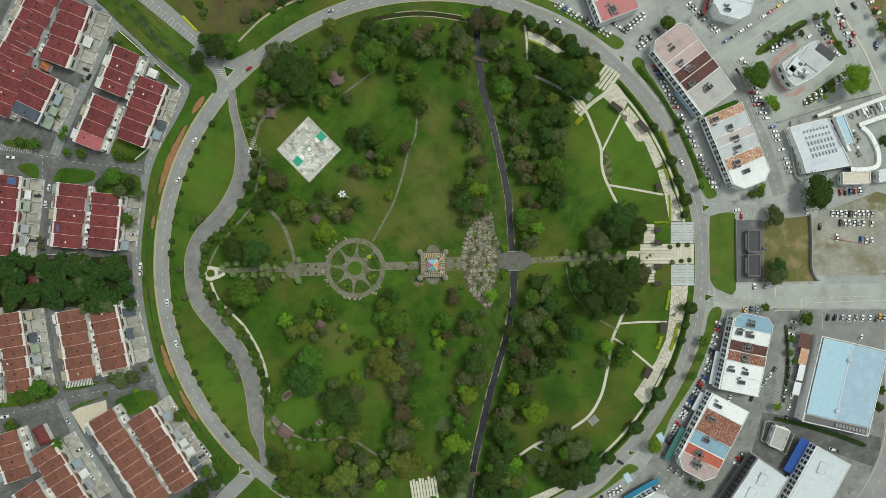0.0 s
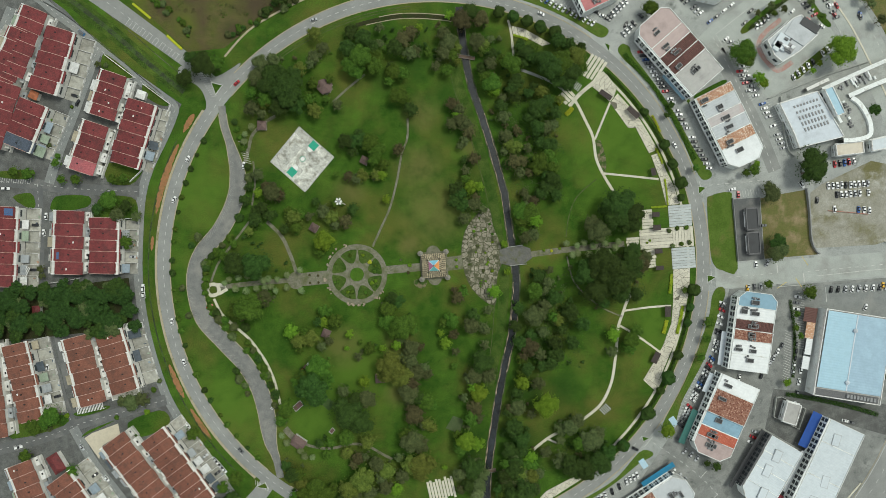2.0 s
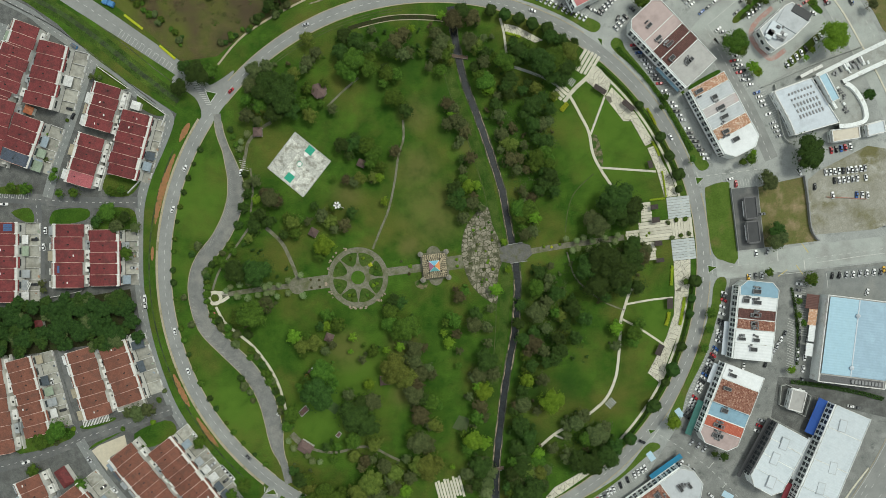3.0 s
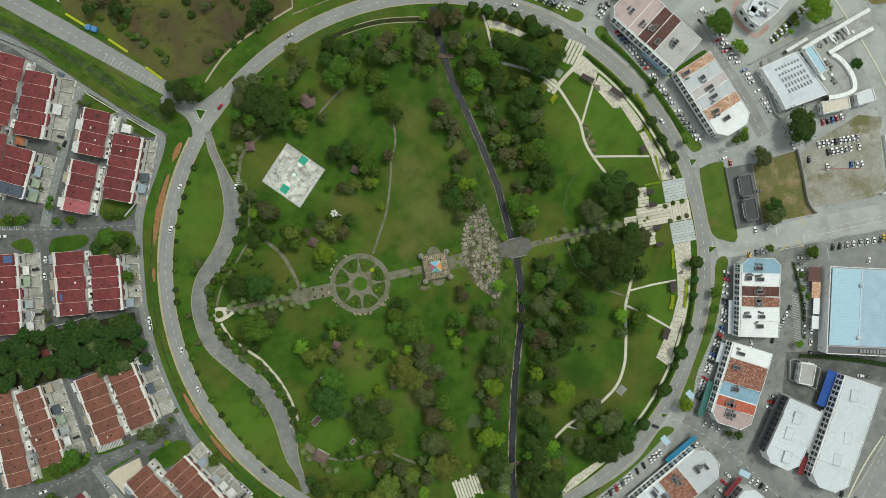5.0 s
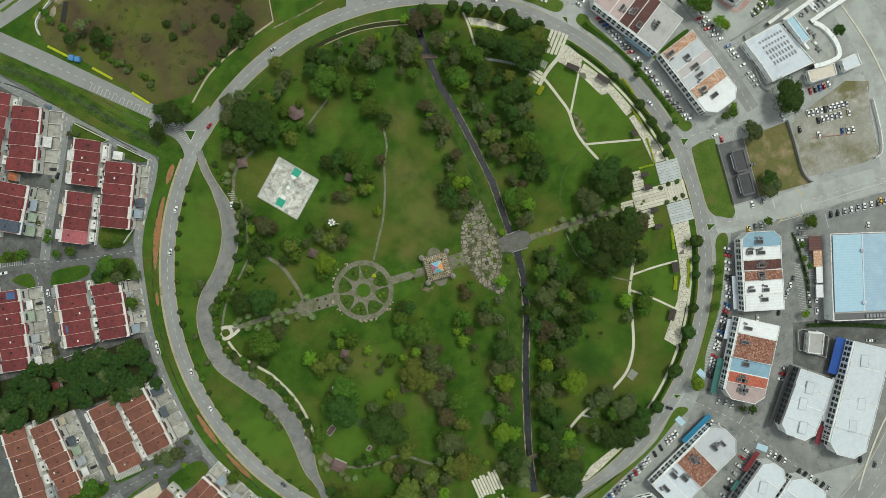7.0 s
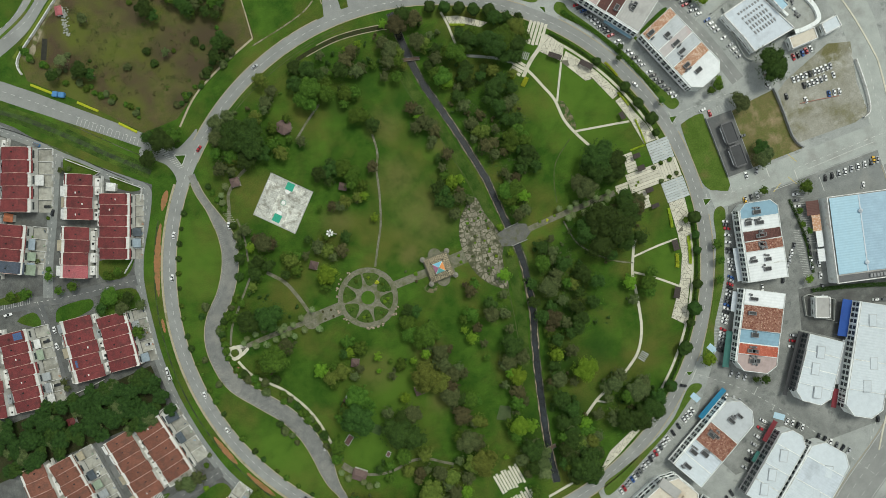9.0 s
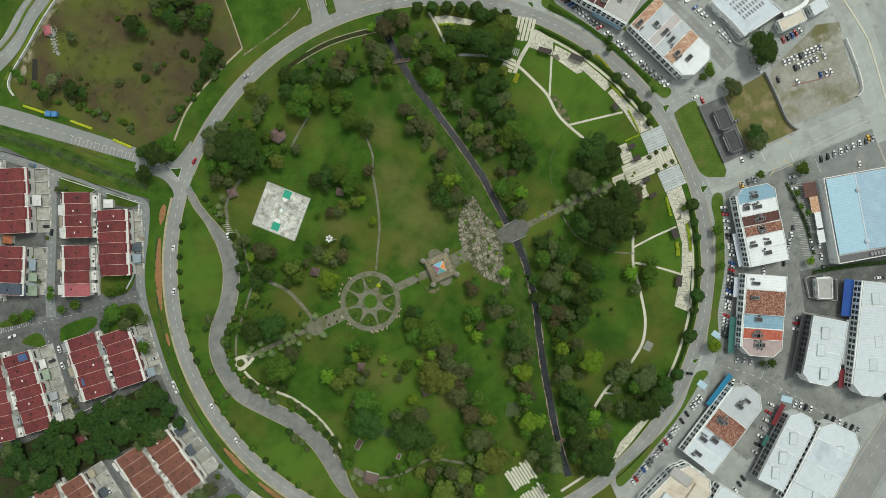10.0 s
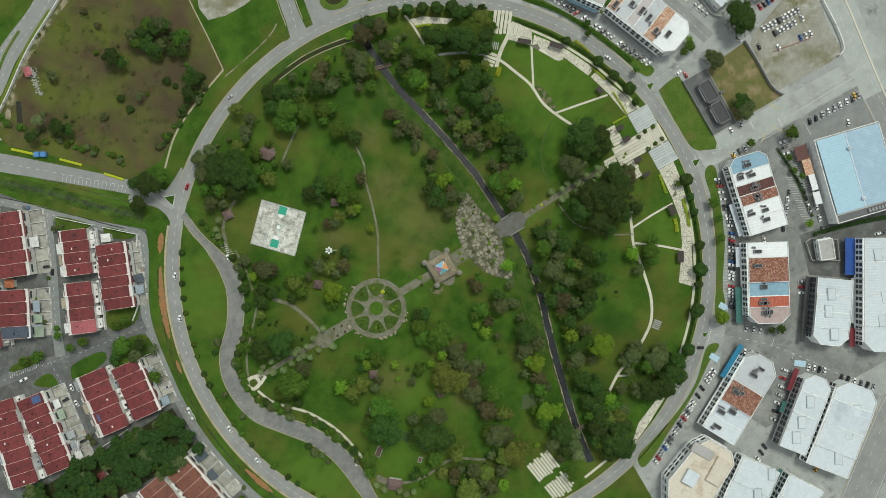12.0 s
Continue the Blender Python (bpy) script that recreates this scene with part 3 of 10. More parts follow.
BAYS = (((126.3, 115.0), (150.9, 83.2), 26, 4.8, 62), ((188.3, 117.4), (202.4, 80.8), 26, 4.8, -80), ((205.3, 77.2), (217.2, 48.0), 22, 4.8, 85), ((225.7, 90.3), (249.0, 106.2), 18, 4.8, 80), ((218.7, -42.7), (215.8, -77.2), 24, 4.6, 80), ((102.9, -151.7), (77.5, -165.1), 22, 4.8, 85), ((77.5, -165.1), (47.5, -180.8), 26, 4.8, 85), ((115.3, -206.6), (85.5, -225.7), 20, 4.8, 80), ((149.8, -171.0), (128.6, -194.5), 18, 4.8, 85),
        ((-185.1, 157.2), (-153.9, 131.7), 17, 4.2, -90), ((209.5, -66.0), (205.3, -98.4), 22, 4.6, 70), ((136.8, 96.3), (160.8, 42.7), 30, 4.8, 60), ((168.6, -45.5), (136.1, -117.8), 40, 4.8, 90), ((72.7, 153.8), (106.2, 133.7), 22, 4.6, 80),
        ((243.3, -40.6), (276.5, -41.3), 14, 4.8, -80), ((-276.5, 61.7), (-254.6, 58.9), 16, 4.0, 80), ((-122.7, 76.2), (-119.9, 63.1), 10, 4.5, 60), ((186.2, 18.7), (199.6, 20.1), 9, 4.0, 90))
for k, (p, q, n, length, lean) in enumerate(BAYS):
    ticks("road_marking_bays_%d" % (k + 1), p, q, n, length, lean, 0.1, worn_white)
LANES = ([(176.7, -30.3), (207.4, -30.0)], [(226.1, -30.3), (259.6, -29.6), (301.9, -28.6)], [(168.6, 27.9), (204.9, 28.6)], [(209.5, 33.9), (199.6, 67.4), (185.5, 102.6), (176.7, 122.0)], [(252.5, 162.6), (264.9, 139.7), (274.4, 122.0), (284.3, 99.1)], [(256.7, 118.5), (263.1, 106.2), (268.4, 93.8)], [(118.4, -127.0), (149.0, -152.3), (177.5, -188.6), (204.2, -227.9)], [(247.5, -174.8), (232.7, -196.9), (216.9, -222.3)], [(233.7, -171.7), (220.4, -190.5), (204.6, -212.3)],
         [(290.6, 20.6), (287.7, -6.3), (286.1, -42.0), (284.0, -85.5)], [(283.1, 28.9), (280.0, -1.9), (278.9, -25.7)])
for k, pts in enumerate(LANES):
    structure(dashes("road_marking_lane_%d" % (k + 1), curve_through(pts, 8), 0.32, 2.2, 2.8, 0.1, worn_white), "broken white lane line", "road marking")
for k, pts in enumerate(([(239.1, 166.1), (245.8, 152.0), (257.8, 131.9), (264.9, 119.2), (274.0, 98.0), (283.6, 74.4), (291.3, 49.7), (296.1, 21.6), (296.4, 9.2), (292.5, -23.2), (289.4, -52.8), (287.1, -87.3)], [(249.8, -164.4), (235.6, -179.4), (221.6, -198.0), (211.5, -213.9)])):
    structure(ribbon("median_%d" % (k + 1), curve_through(pts, 8), 1.0, 0.28, pale_paving, drop=0.3), "raised concrete median of the main road", "kerb")
for k, (x, y) in enumerate(((207.4, -26.8), (223.6, -34.2))):
    structure(slab("road_marking_stop_%d" % (k + 1), [(x - 0.3, y - 3), (x + 0.3, y - 3), (x + 0.3, y + 3), (x - 0.3, y + 3)], 0.0, 0.09, worn_white), "white stop line", "road marking")
ragged = random.Random(23)
for k, (a0, a1, off, top) in enumerate(((150.5, 165.5, 7.6, 4.4), (196.5, 204, 7.8, 3.6), (143.6, 148, 8.2, 3.6), (206.5, 214, 7.6, 3.0), (170, 173, 7.6, 2.0))):
    n = int((a1 - a0) * 3)
    line = ring_line(RING + off, a0, a1, n)
    structure(ribbon("bare_earth_%d" % (k + 1), line, [0.2 + top * max(0.0, math.sin(math.pi * i / n)) ** 0.5 * ragged.uniform(0.6, 1.1) for i in range(n + 1)], 0.058 + 0.002 * k, red_earth), "bare orange earth worn into the verge", "ground")
structure(ribbon("ditch", ring_line(RING + 9.5, 150, 222, 60), 0.9, 0.03, weed_water, drop=0.05), "shallow grassy ditch beside the ring road", "water")
LAWNS = ([(-204.9, 68.8), (-186.6, 63.1), (-184.1, 61.0), (-191.9, 54.0), (-206.0, 56.8)], [(-241.2, 47.6), (-235.9, 50.4), (-218.3, 48.7), (-220.1, 42.0), (-241.2, 40.9)], [(-204.2, -94.2), (-184.1, -87.8), (-177.7, -93.1), (-181.3, -99.1), (-198.2, -103.7)], [(-214.8, 40.9), (-209.5, 48.0), (-191.9, 46.2), (-188.3, 39.1), (-191.9, 32.1), (-214.8, 33.9)], [(-204.2, 133.7), (-200.7, 136.1), (-185.5, 122.0), (-188.3, 120.3), (-204.2, 127.3)], [(-178.5, 116.0), (-164.3, 102.6), (-170.7, 102.6), (-179.5, 109.7)],
         [(-276.5, -87.8), (-244.8, -86.1), (-244.1, -93.1), (-276.5, -99.1)], [(-237.0, -85.7), (-232.1, -88.2), (-215.8, -84.6), (-217.2, -82.5)], [(-233.8, -101.2), (-228.2, -97.0), (-211.6, -92.0), (-227.1, -98.4)], [(-272.3, 68.1), (-251.8, 67.4), (-255.3, 62.1), (-273.0, 64.5)], [(-254.6, 53.3), (-251.8, 46.2), (-255.3, 43.4), (-265.9, 51.5)])
for k, pts in enumerate(LAWNS):
    structure(slab("lawn_%d" % (k + 1), curve_through(pts, 3, True), -0.1, 0.14, grass), "small lawn among the terraced houses", "ground")
# a sheet darkened so that the wood's shade lies in its colour
structure(slab("wood_floor", [(-364.7, -7.4), (-255.3, -7.4), (-197.1, -3.9), (-196.1, -20.8), (-196.8, -32.1), (-223.6, -36.0), (-364.7, -42.0)], -0.1, 0.12, soil_and_shade), "dark floor of the closed wood, tree shade put into its colour", "ground")
structure(slab("plot_beige", [(-231.7, -101.9), (-227.1, -99.1), (-210.2, -94.2), (-209.5, -101.2), (-220.8, -107.2), (-223.6, -115.3)], -0.1, 0.2, ROOF_BEIGE), "bare beige paved corner yard", "pavement")
structure(slab("car_park_north", [(-51.3, 228.5), (-59.8, 206.8), (-58.5, 197.5), (-47.2, 194.5), (-34.2, 194.5), (-17.2, 197.2), (-10.3, 209.6)], -0.1, 0.1, gravel_lot), "pale gravel car park beside the northern road", "pavement")
ticks("road_marking_hatch_1", (-145.1, 120.0), (-137.4, 105.5), 12, 3.4, 62, 0.095, worn_white, 0.3)
ticks("road_marking_hatch_2", (-127.0, -135.8), (-119.2, -140.7), 9, 3.0, -60, 0.095, worn_white, 0.3)
structure(ribbon("road_boulevard", curve_through([(173.5, 114.6), (185.5, 124.5), (203.1, 135.1), (231.4, 153.4), (259.6, 173.2)], 6), 15, 0.05, pale_asphalt, drop=0.05), "pale asphalt boulevard between the shops", "road")
structure(ribbon("road_main_east", curve_through([(234.9, 183.7), (249.0, 155.5), (263.1, 129.1), (275.4, 102.6), (286.0, 76.2), (293.4, 47.6), (292.0, 15.8), (288.5, -20.9), (285.6, -68.1)], 6), 21, 0.056, pale_asphalt, drop=0.05), "pale asphalt main road with a median", "road")
# greyer than the northern stretch: passing cloud shade held in the asphalt colour
structure(ribbon("road_main_south", curve_through([(286.4, -48.0), (285.6, -68.1), (281.8, -133.1), (237.4, -197.7), (188.0, -235.1), (151.7, -263.6), (125.4, -281.4)], 6), 21, 0.059, ring_asphalt, drop=0.05), "grey southern stretch of the main road, cloud shade put into its colour", "road")
south_line = curve_through([(286.4, -48.0), (285.6, -68.1), (281.8, -133.1), (237.4, -197.7), (188.0, -235.1), (151.7, -263.6), (125.4, -281.4)], 6)
lane_a, lane_b = side_lines(south_line, 3.6)
structure(dashes("road_marking_south_1", lane_a, 0.2, 3.0, 4.5, 0.075, worn_white), "faded white lane dashes on the main road", "road marking")
structure(dashes("road_marking_south_2", lane_b, 0.2, 3.0, 4.5, 0.075, worn_white), "faded white lane dashes on the main road", "road marking")
edge_a, edge_b = side_lines(south_line, 9.6)
structure(ribbon("road_marking_south_3", edge_a, 0.25, 0.073, worn_white), "worn white edge line of the main road", "road marking")
structure(ribbon("road_marking_south_4", edge_b, 0.25, 0.073, worn_white), "worn white edge line of the main road", "road marking")
structure(ribbon("kerb_main_south", side_lines(south_line, 10.7)[1], 0.3, 0.16, beige_kerb, drop=0.2), "low concrete kerb of the main road", "kerb")
structure(ribbon("road_cross_east", curve_through([(168.6, -29.6), (206.7, -29.3), (238.4, -29.3), (301.9, -28.6)], 6), 15, 0.04, pale_asphalt, drop=0.05), "pale asphalt street from the ring road to the main road", "road")
structure(ribbon("road_service_east", curve_through([(175.6, 120.3), (188.3, 92.0), (200.3, 63.8), (210.2, 33.9)], 6), 8.5, 0.042, ring_asphalt, drop=0.05), "grey service street between shop rows", "road")
for k, (x, y, turn) in enumerate(((225.0, -23.6) + (-60,), (209.5, -37.7) + (30,), (220.1, -36.7) + (120,))):
    d = Matrix.Rotation(radians(turn), 3, 'Z')
    structure(mesh("road_marking_yellow_%d" % (k + 1), [(*(Vector((x, y, 0)) + d @ Vector((u, v, 0))).xy, 0.1) for u, v in ((-3.5, -0.2), (3.5, -0.2), (3.5, 0.2), (-3.5, 0.2))], [(0, 1, 2, 3)], yellow_paint), "yellow box-junction stroke", "road marking")
for k, pts in enumerate(([(198.2, 121.0), (215.5, 133.0), (227.1, 140.7), (223.6, 142.8), (212.0, 135.8), (196.1, 124.5)], [(236.6, 141.4), (243.7, 127.3), (249.7, 121.0), (251.8, 123.1), (246.2, 130.1), (239.1, 142.1)], [(226.1, 93.8), (249.0, 110.4), (251.1, 107.6), (228.5, 89.9)], [(164.3, 85.0), (182.0, 92.8), (182.7, 89.9), (165.8, 82.2)], [(154.5, 87.8), (159.4, 79.7), (160.8, 80.8), (156.6, 88.5)])):
    structure(slab("verge_strip_%d" % (k + 1), curve_through(pts, 3, True), -0.1, 0.14, grass), "worn grass strip between car parks", "verge")

for k, pts in enumerate(([(221.8, 150.2), (179.5, 121.7), (182.7, 115.3)], [(182.7, -30.0), (182.7, -23.6)], [(207.4, -38.4), (223.6, -38.4)], [(236.6, -40.6), (236.6, -50.1)], [(154.2, -150.3), (150.5, -153.9)], [(160.3, -164.7), (157.6, -167.3)], [(231.4, -33.5), (259.6, -32.4), (276.5, -32.1)])):
    # solid white edge lines
    structure(ribbon("road_marking_edge_%d" % (k + 1), [Vector((*p, 0)) for p in pts], 0.3, 0.102, worn_white), "solid white edge line of a street", "road marking")
ALLEYS = ([(-188.3, 112.5), (-207.0, 77.2)], [(-252.9, 121.3), (-276.5, 77.2)], [(-222.9, -37.4), (-213.7, -80.1)], [(-216.2, 40.2), (-226.8, 7.5)], [(-188.3, -103.7), (-170.7, -130.8), (-160.1, -148.5)], [(-244.8, -34.9), (-239.8, -70.2)])
for k, pts in enumerate(ALLEYS):
    structure(ribbon("road_alley_%d" % (k + 1), [Vector((*p, 0)) for p in pts], 3.6, 0.052, dark_asphalt), "dark narrow back alley between rows of houses", "road")
structure(slab("verge_main_road", curve_through([(256.0, 169.6), (263.1, 155.5), (273.7, 137.2), (282.1, 122.0), (291.3, 102.6), (305.4, 106.2), (287.8, 134.4), (275.8, 155.5), (268.4, 169.6)], 3, True), -0.1, 0.15, dry_plot), "grassy verge of the main road", "verge")

structure(slab("car_park_bank", [(180.6, 113.9), (199.6, 125.9), (233.5, 147.8), (252.5, 118.5), (259.6, 102.6), (231.4, 88.5), (209.5, 79.7)], -0.1, 0.042, pale_asphalt), "pale asphalt car park round the bank", "pavement")
structure(slab("car_park_hall", [(236.3, -39.5), (284.3, -39.5), (284.3, -91.3), (273.7, -96.6), (231.4, -56.1)], -0.1, 0.05, estate_asphalt), "grey asphalt car park beside the blue-roofed hall", "pavement")
structure(slab("yard_pump_house", [(199.6, -101.9), (231.4, -107.2), (273.7, -117.8), (271.9, -137.2), (241.9, -126.6), (224.3, -147.8), (192.6, -126.6)], -0.1, 0.046, estate_paving), "dark stained asphalt yard behind the shops", "pavement")

worn_asphalt = material("worn_asphalt", (0.175, 0.180, 0.170), (0.235, 0.242, 0.228), 7, 0.9, 0.1, blotch=(0.31, 0.315, 0.295), blotch_size=15, blotch_at=(0.5, 0.72), fine=0.16, patch=(0.09, 0.098, 0.092), patch_size=7, patch_at=(0.55, 0.72))
structure(slab("pavement_south_east", [(176.7, -37.7), (284.3, -37.7), (284.3, -197.1), (122.0, -197.1), (104.4, -163.6), (129.1, -131.9), (154.5, -98.4), (168.6, -63.1)], -0.1, 0.036, worn_asphalt), "worn dark asphalt between the southern shops", "pavement")
rough = random.Random(17)
sand = material("sand", (0.33, 0.29, 0.21), (0.24, 0.21, 0.14), 2, 0.95, 0.2, blotch=(0.09, 0.10, 0.03), blotch_size=5, blotch_at=(0.42, 0.56), fine=0.2)
for k, pts in enumerate(([(-221.2, 217.9), (-196.1, 225.0), (-175.9, 239.3), (-147.4, 252.3), (-121.6, 267.9)], [(-236.2, 220.2), (-204.8, 229.1), (-181.5, 243.7), (-150.6, 259.7), (-124.9, 277.9)])):
    structure(dashes("road_marking_far_west_%d" % (k + 1), curve_through(pts, 8), 0.3, 2.2, 2.8, 0.1, worn_white), "broken white lane line", "road marking")
structure(ribbon("median_3", curve_through([(-228.4, 215.9), (-196.8, 228.7), (-179.6, 241.4), (-165.2, 249.6)], 6), 1.6, 0.25, verge_grass, drop=0.3), "narrow grassed median of the western road", "kerb")
structure(ribbon("sand_strip", curve_through([(-199.8, 203.9), (-188.0, 217.6), (-169.5, 231.7), (-150.1, 243.2), (-129.7, 252.1)], 6), [rough.uniform(1.0, 4.5) for _ in range(25)], 0.055, sand, drop=0.05), "pale sandy strip beside the fence", "ground")

structure(ribbon("verge_hoarding", curve_through([(-210.0, 206.6), (-189.4, 221.9), (-167.5, 238.0), (-142.2, 252.0)], 6), 1.7, 0.09, material("lush_grass", (0.15, 0.19, 0.03), (0.10, 0.14, 0.022), 2, 0.95, 0.3, fine=0.25, spec=0.1), drop=0.1), "bright yellow-green grass strip before the hoarding", "verge")
structure(slab("trench", [(-194.4, 199.8), (-191.2, 198.2), (-185.8, 210.6), (-188.8, 212.0)], -0.1, 0.075, material("wet_soil", (0.014, 0.015, 0.011), (0.035, 0.034, 0.022), 1.5, 0.6, 0.2, fine=0.2)), "dark wet trench in the waste ground", "ground")
blue_bay = material("blue_bay", (0.38, 0.55, 0.66), (0.46, 0.60, 0.68), 1.5, 0.8, 0.05, fine=0.1)
for k, (x, y, turn, w) in enumerate(((135.9, -117.7, -60, 6.0), (115.3, -142.7, -60, 6.0), (160.4, -172.3, -36, 7.0))):
    d = Matrix.Rotation(radians(turn), 3, 'Z')
    structure(slab("road_marking_blue_bay_%d" % (k + 1), [tuple((Vector((x, y, 0)) + d @ Vector((u * w / 2, v * 1.9, 0))).xy) for u, v in ((-1, -1), (1, -1), (1, 1), (-1, 1))], 0.0, 0.165 if k < 2 else 0.108, blue_bay), "pale blue painted parking bay", "road marking")

# the northern junction: a second arm, a splitter island and a planted bed
structure(slab("road_north_arm", [(5.2, 200.9), (0.6, 181.1), (-1.4, 168.8), (-2.7, 160.6), (8.0, 158.7), (30.0, 154.4), (43.3, 167.3), (44.1, 183.2)], -0.1, 0.0655, ring_asphalt), "asphalt second arm of the northern junction", "road")
structure(slab("traffic_island_7", [(-7.2, 164.3), (-2.7, 164.3), (-2.9, 171.2), (-2.1, 178.5), (-3.8, 178.3), (-5.1, 170.9)], -0.1, 0.2, grass), "narrow kerbed grass splitter island", "traffic island")
structure(slab("planted_bed", curve_through([(8.3, 173.1), (9.8, 167.0), (16.8, 163.5), (23.8, 164.4), (27.4, 172.2), (13.7, 179.8)], 4, True), -0.1, 0.2, verge_grass), "rounded grass bed beside the junction", "verge")
structure(slab("planted_bed_soil", curve_through([(12.1, 172.6), (13.8, 168.4), (17.7, 166.6), (21.8, 168.0), (23.0, 173.0), (15.2, 176.6)], 4, True), 0.0, 0.23, soil_and_shade), "bare dark soil in the grass bed", "ground")
structure(dashes("road_marking_north", curve_through([(-12.6, 166.1), (-9.7, 178.7), (-5.1, 198.5), (-0.2, 220.2)], 8), 0.3, 2.0, 2.6, 0.1, worn_white), "broken white centre line", "road marking")
for k, pts in enumerate(side_lines(curve_through([(-11.8, 169.8), (-9.8, 182.9), (-4.1, 206.1), (2.1, 235.2)], 6), 5.6)):
    structure(ribbon("kerb_north_%d" % (k + 1), pts, 0.5, 0.16, beige_kerb, drop=0.2), "sandy kerb of the northern road", "kerb")
structure(ribbon("path_field", curve_through([(-67.1, 161.3), (-47.3, 165.2), (-30.6, 169.7), (-21.8, 174.5)], 5), 0.9, 0.06, sand, drop=0.05), "narrow trodden track across the grass", "path")
ditch = curve_through([(15.8, 142.9), (10.8, 144.1), (-5.0, 146.4), (-19.0, 146.9), (-34.1, 145.2), (-44.2, 143.2)], 6)
structure(ribbon("ditch_north", ditch, 2.6, 0.05, soil_and_shade, drop=0.1), "dark silted ditch inside the ring road", "water")
for k, line in enumerate(side_lines(ditch, 1.6)):
    structure(ribbon("ditch_edge_%d" % (k + 1), line[: -4 * (k + 1)], 0.5, 0.12, beige_kerb, drop=0.2), "pale concrete lip of the ditch", "drain")


# ---- terraced houses ----
def roof_material(name, base, other, stain):
    """Ribbed clay or metal roofing, weathered down the slope."""
    m = material(name, base, other, 1.6, 0.7, 0.1, blotch=stain, blotch_size=4, blotch_at=(0.47, 0.66), vary=0.12, fine=0.25)
    return m


red_roof = roof_material("red_roof", (0.14, 0.028, 0.03), (0.185, 0.042, 0.042), (0.105, 0.03, 0.03))
brown_roof = roof_material("brown_roof", (0.165, 0.064, 0.042), (0.205, 0.084, 0.056), (0.13, 0.06, 0.043))
rose_roof = roof_material("rose_roof", (0.33, 0.09, 0.10), (0.37, 0.11, 0.12), (0.27, 0.09, 0.1))
orange_roof = roof_material("orange_roof", (0.40, 0.13, 0.06), (0.44, 0.16, 0.08), (0.3, 0.12, 0.06))
slate_roof = roof_material("slate_roof", (0.06, 0.075, 0.10), (0.075, 0.09, 0.12), (0.05, 0.06, 0.07))
house_wall = material("house_wall", (0.66, 0.65, 0.61), (0.58, 0.57, 0.53), 2, 0.85, 0.1, blotch=(0.42, 0.4, 0.34), blotch_size=5, blotch_at=(0.55, 0.75), vary=0.1, fine=0.06)
parapet_white = material("parapet_white", (0.80, 0.795, 0.77), (0.66, 0.65, 0.62), 1.5, 0.85, 0.1, blotch=(0.36, 0.34, 0.3), blotch_size=3, blotch_at=(0.55, 0.72), fine=0.08)
party_line = material("party_line", (0.52, 0.33, 0.28), (0.62, 0.46, 0.4), 2.0, 0.85, 0.1, blotch=(0.3, 0.14, 0.1), blotch_size=4, fine=0.1)
dark_hole = material("dark_hole", (0.02, 0.02, 0.022), (0.035, 0.035, 0.035), 0.6, 0.9, 0.1)
window_dark = material("window_dark", (0.035, 0.04, 0.045), (0.06, 0.07, 0.075), 2, 0.15, 0.0, spec=0.5)
CANOPIES = [material("canopy_" + n, c, None, 1.2, 0.6, 0.1, blotch=tuple(v * 0.7 for v in c), blotch_size=3, vary=0.1, fine=0.08) for n, c in
            (("grey", (0.36, 0.38, 0.39)), ("sand", (0.42, 0.37, 0.27)), ("white", (0.74, 0.74, 0.72)), ("steel", (0.30, 0.36, 0.41)), ("dark", (0.10, 0.12, 0.14)), ("green", (0.33, 0.40, 0.30)), ("clay", (0.42, 0.25, 0.17)))]
vent_post = material("post_grey", (0.3, 0.3, 0.3), (0.38, 0.38, 0.38), 0.5, 0.6, 0.1)
solar_blue = material("solar_blue", (0.05, 0.10, 0.22), (0.08, 0.14, 0.28), 0.6, 0.25, 0.0, spec=0.5)


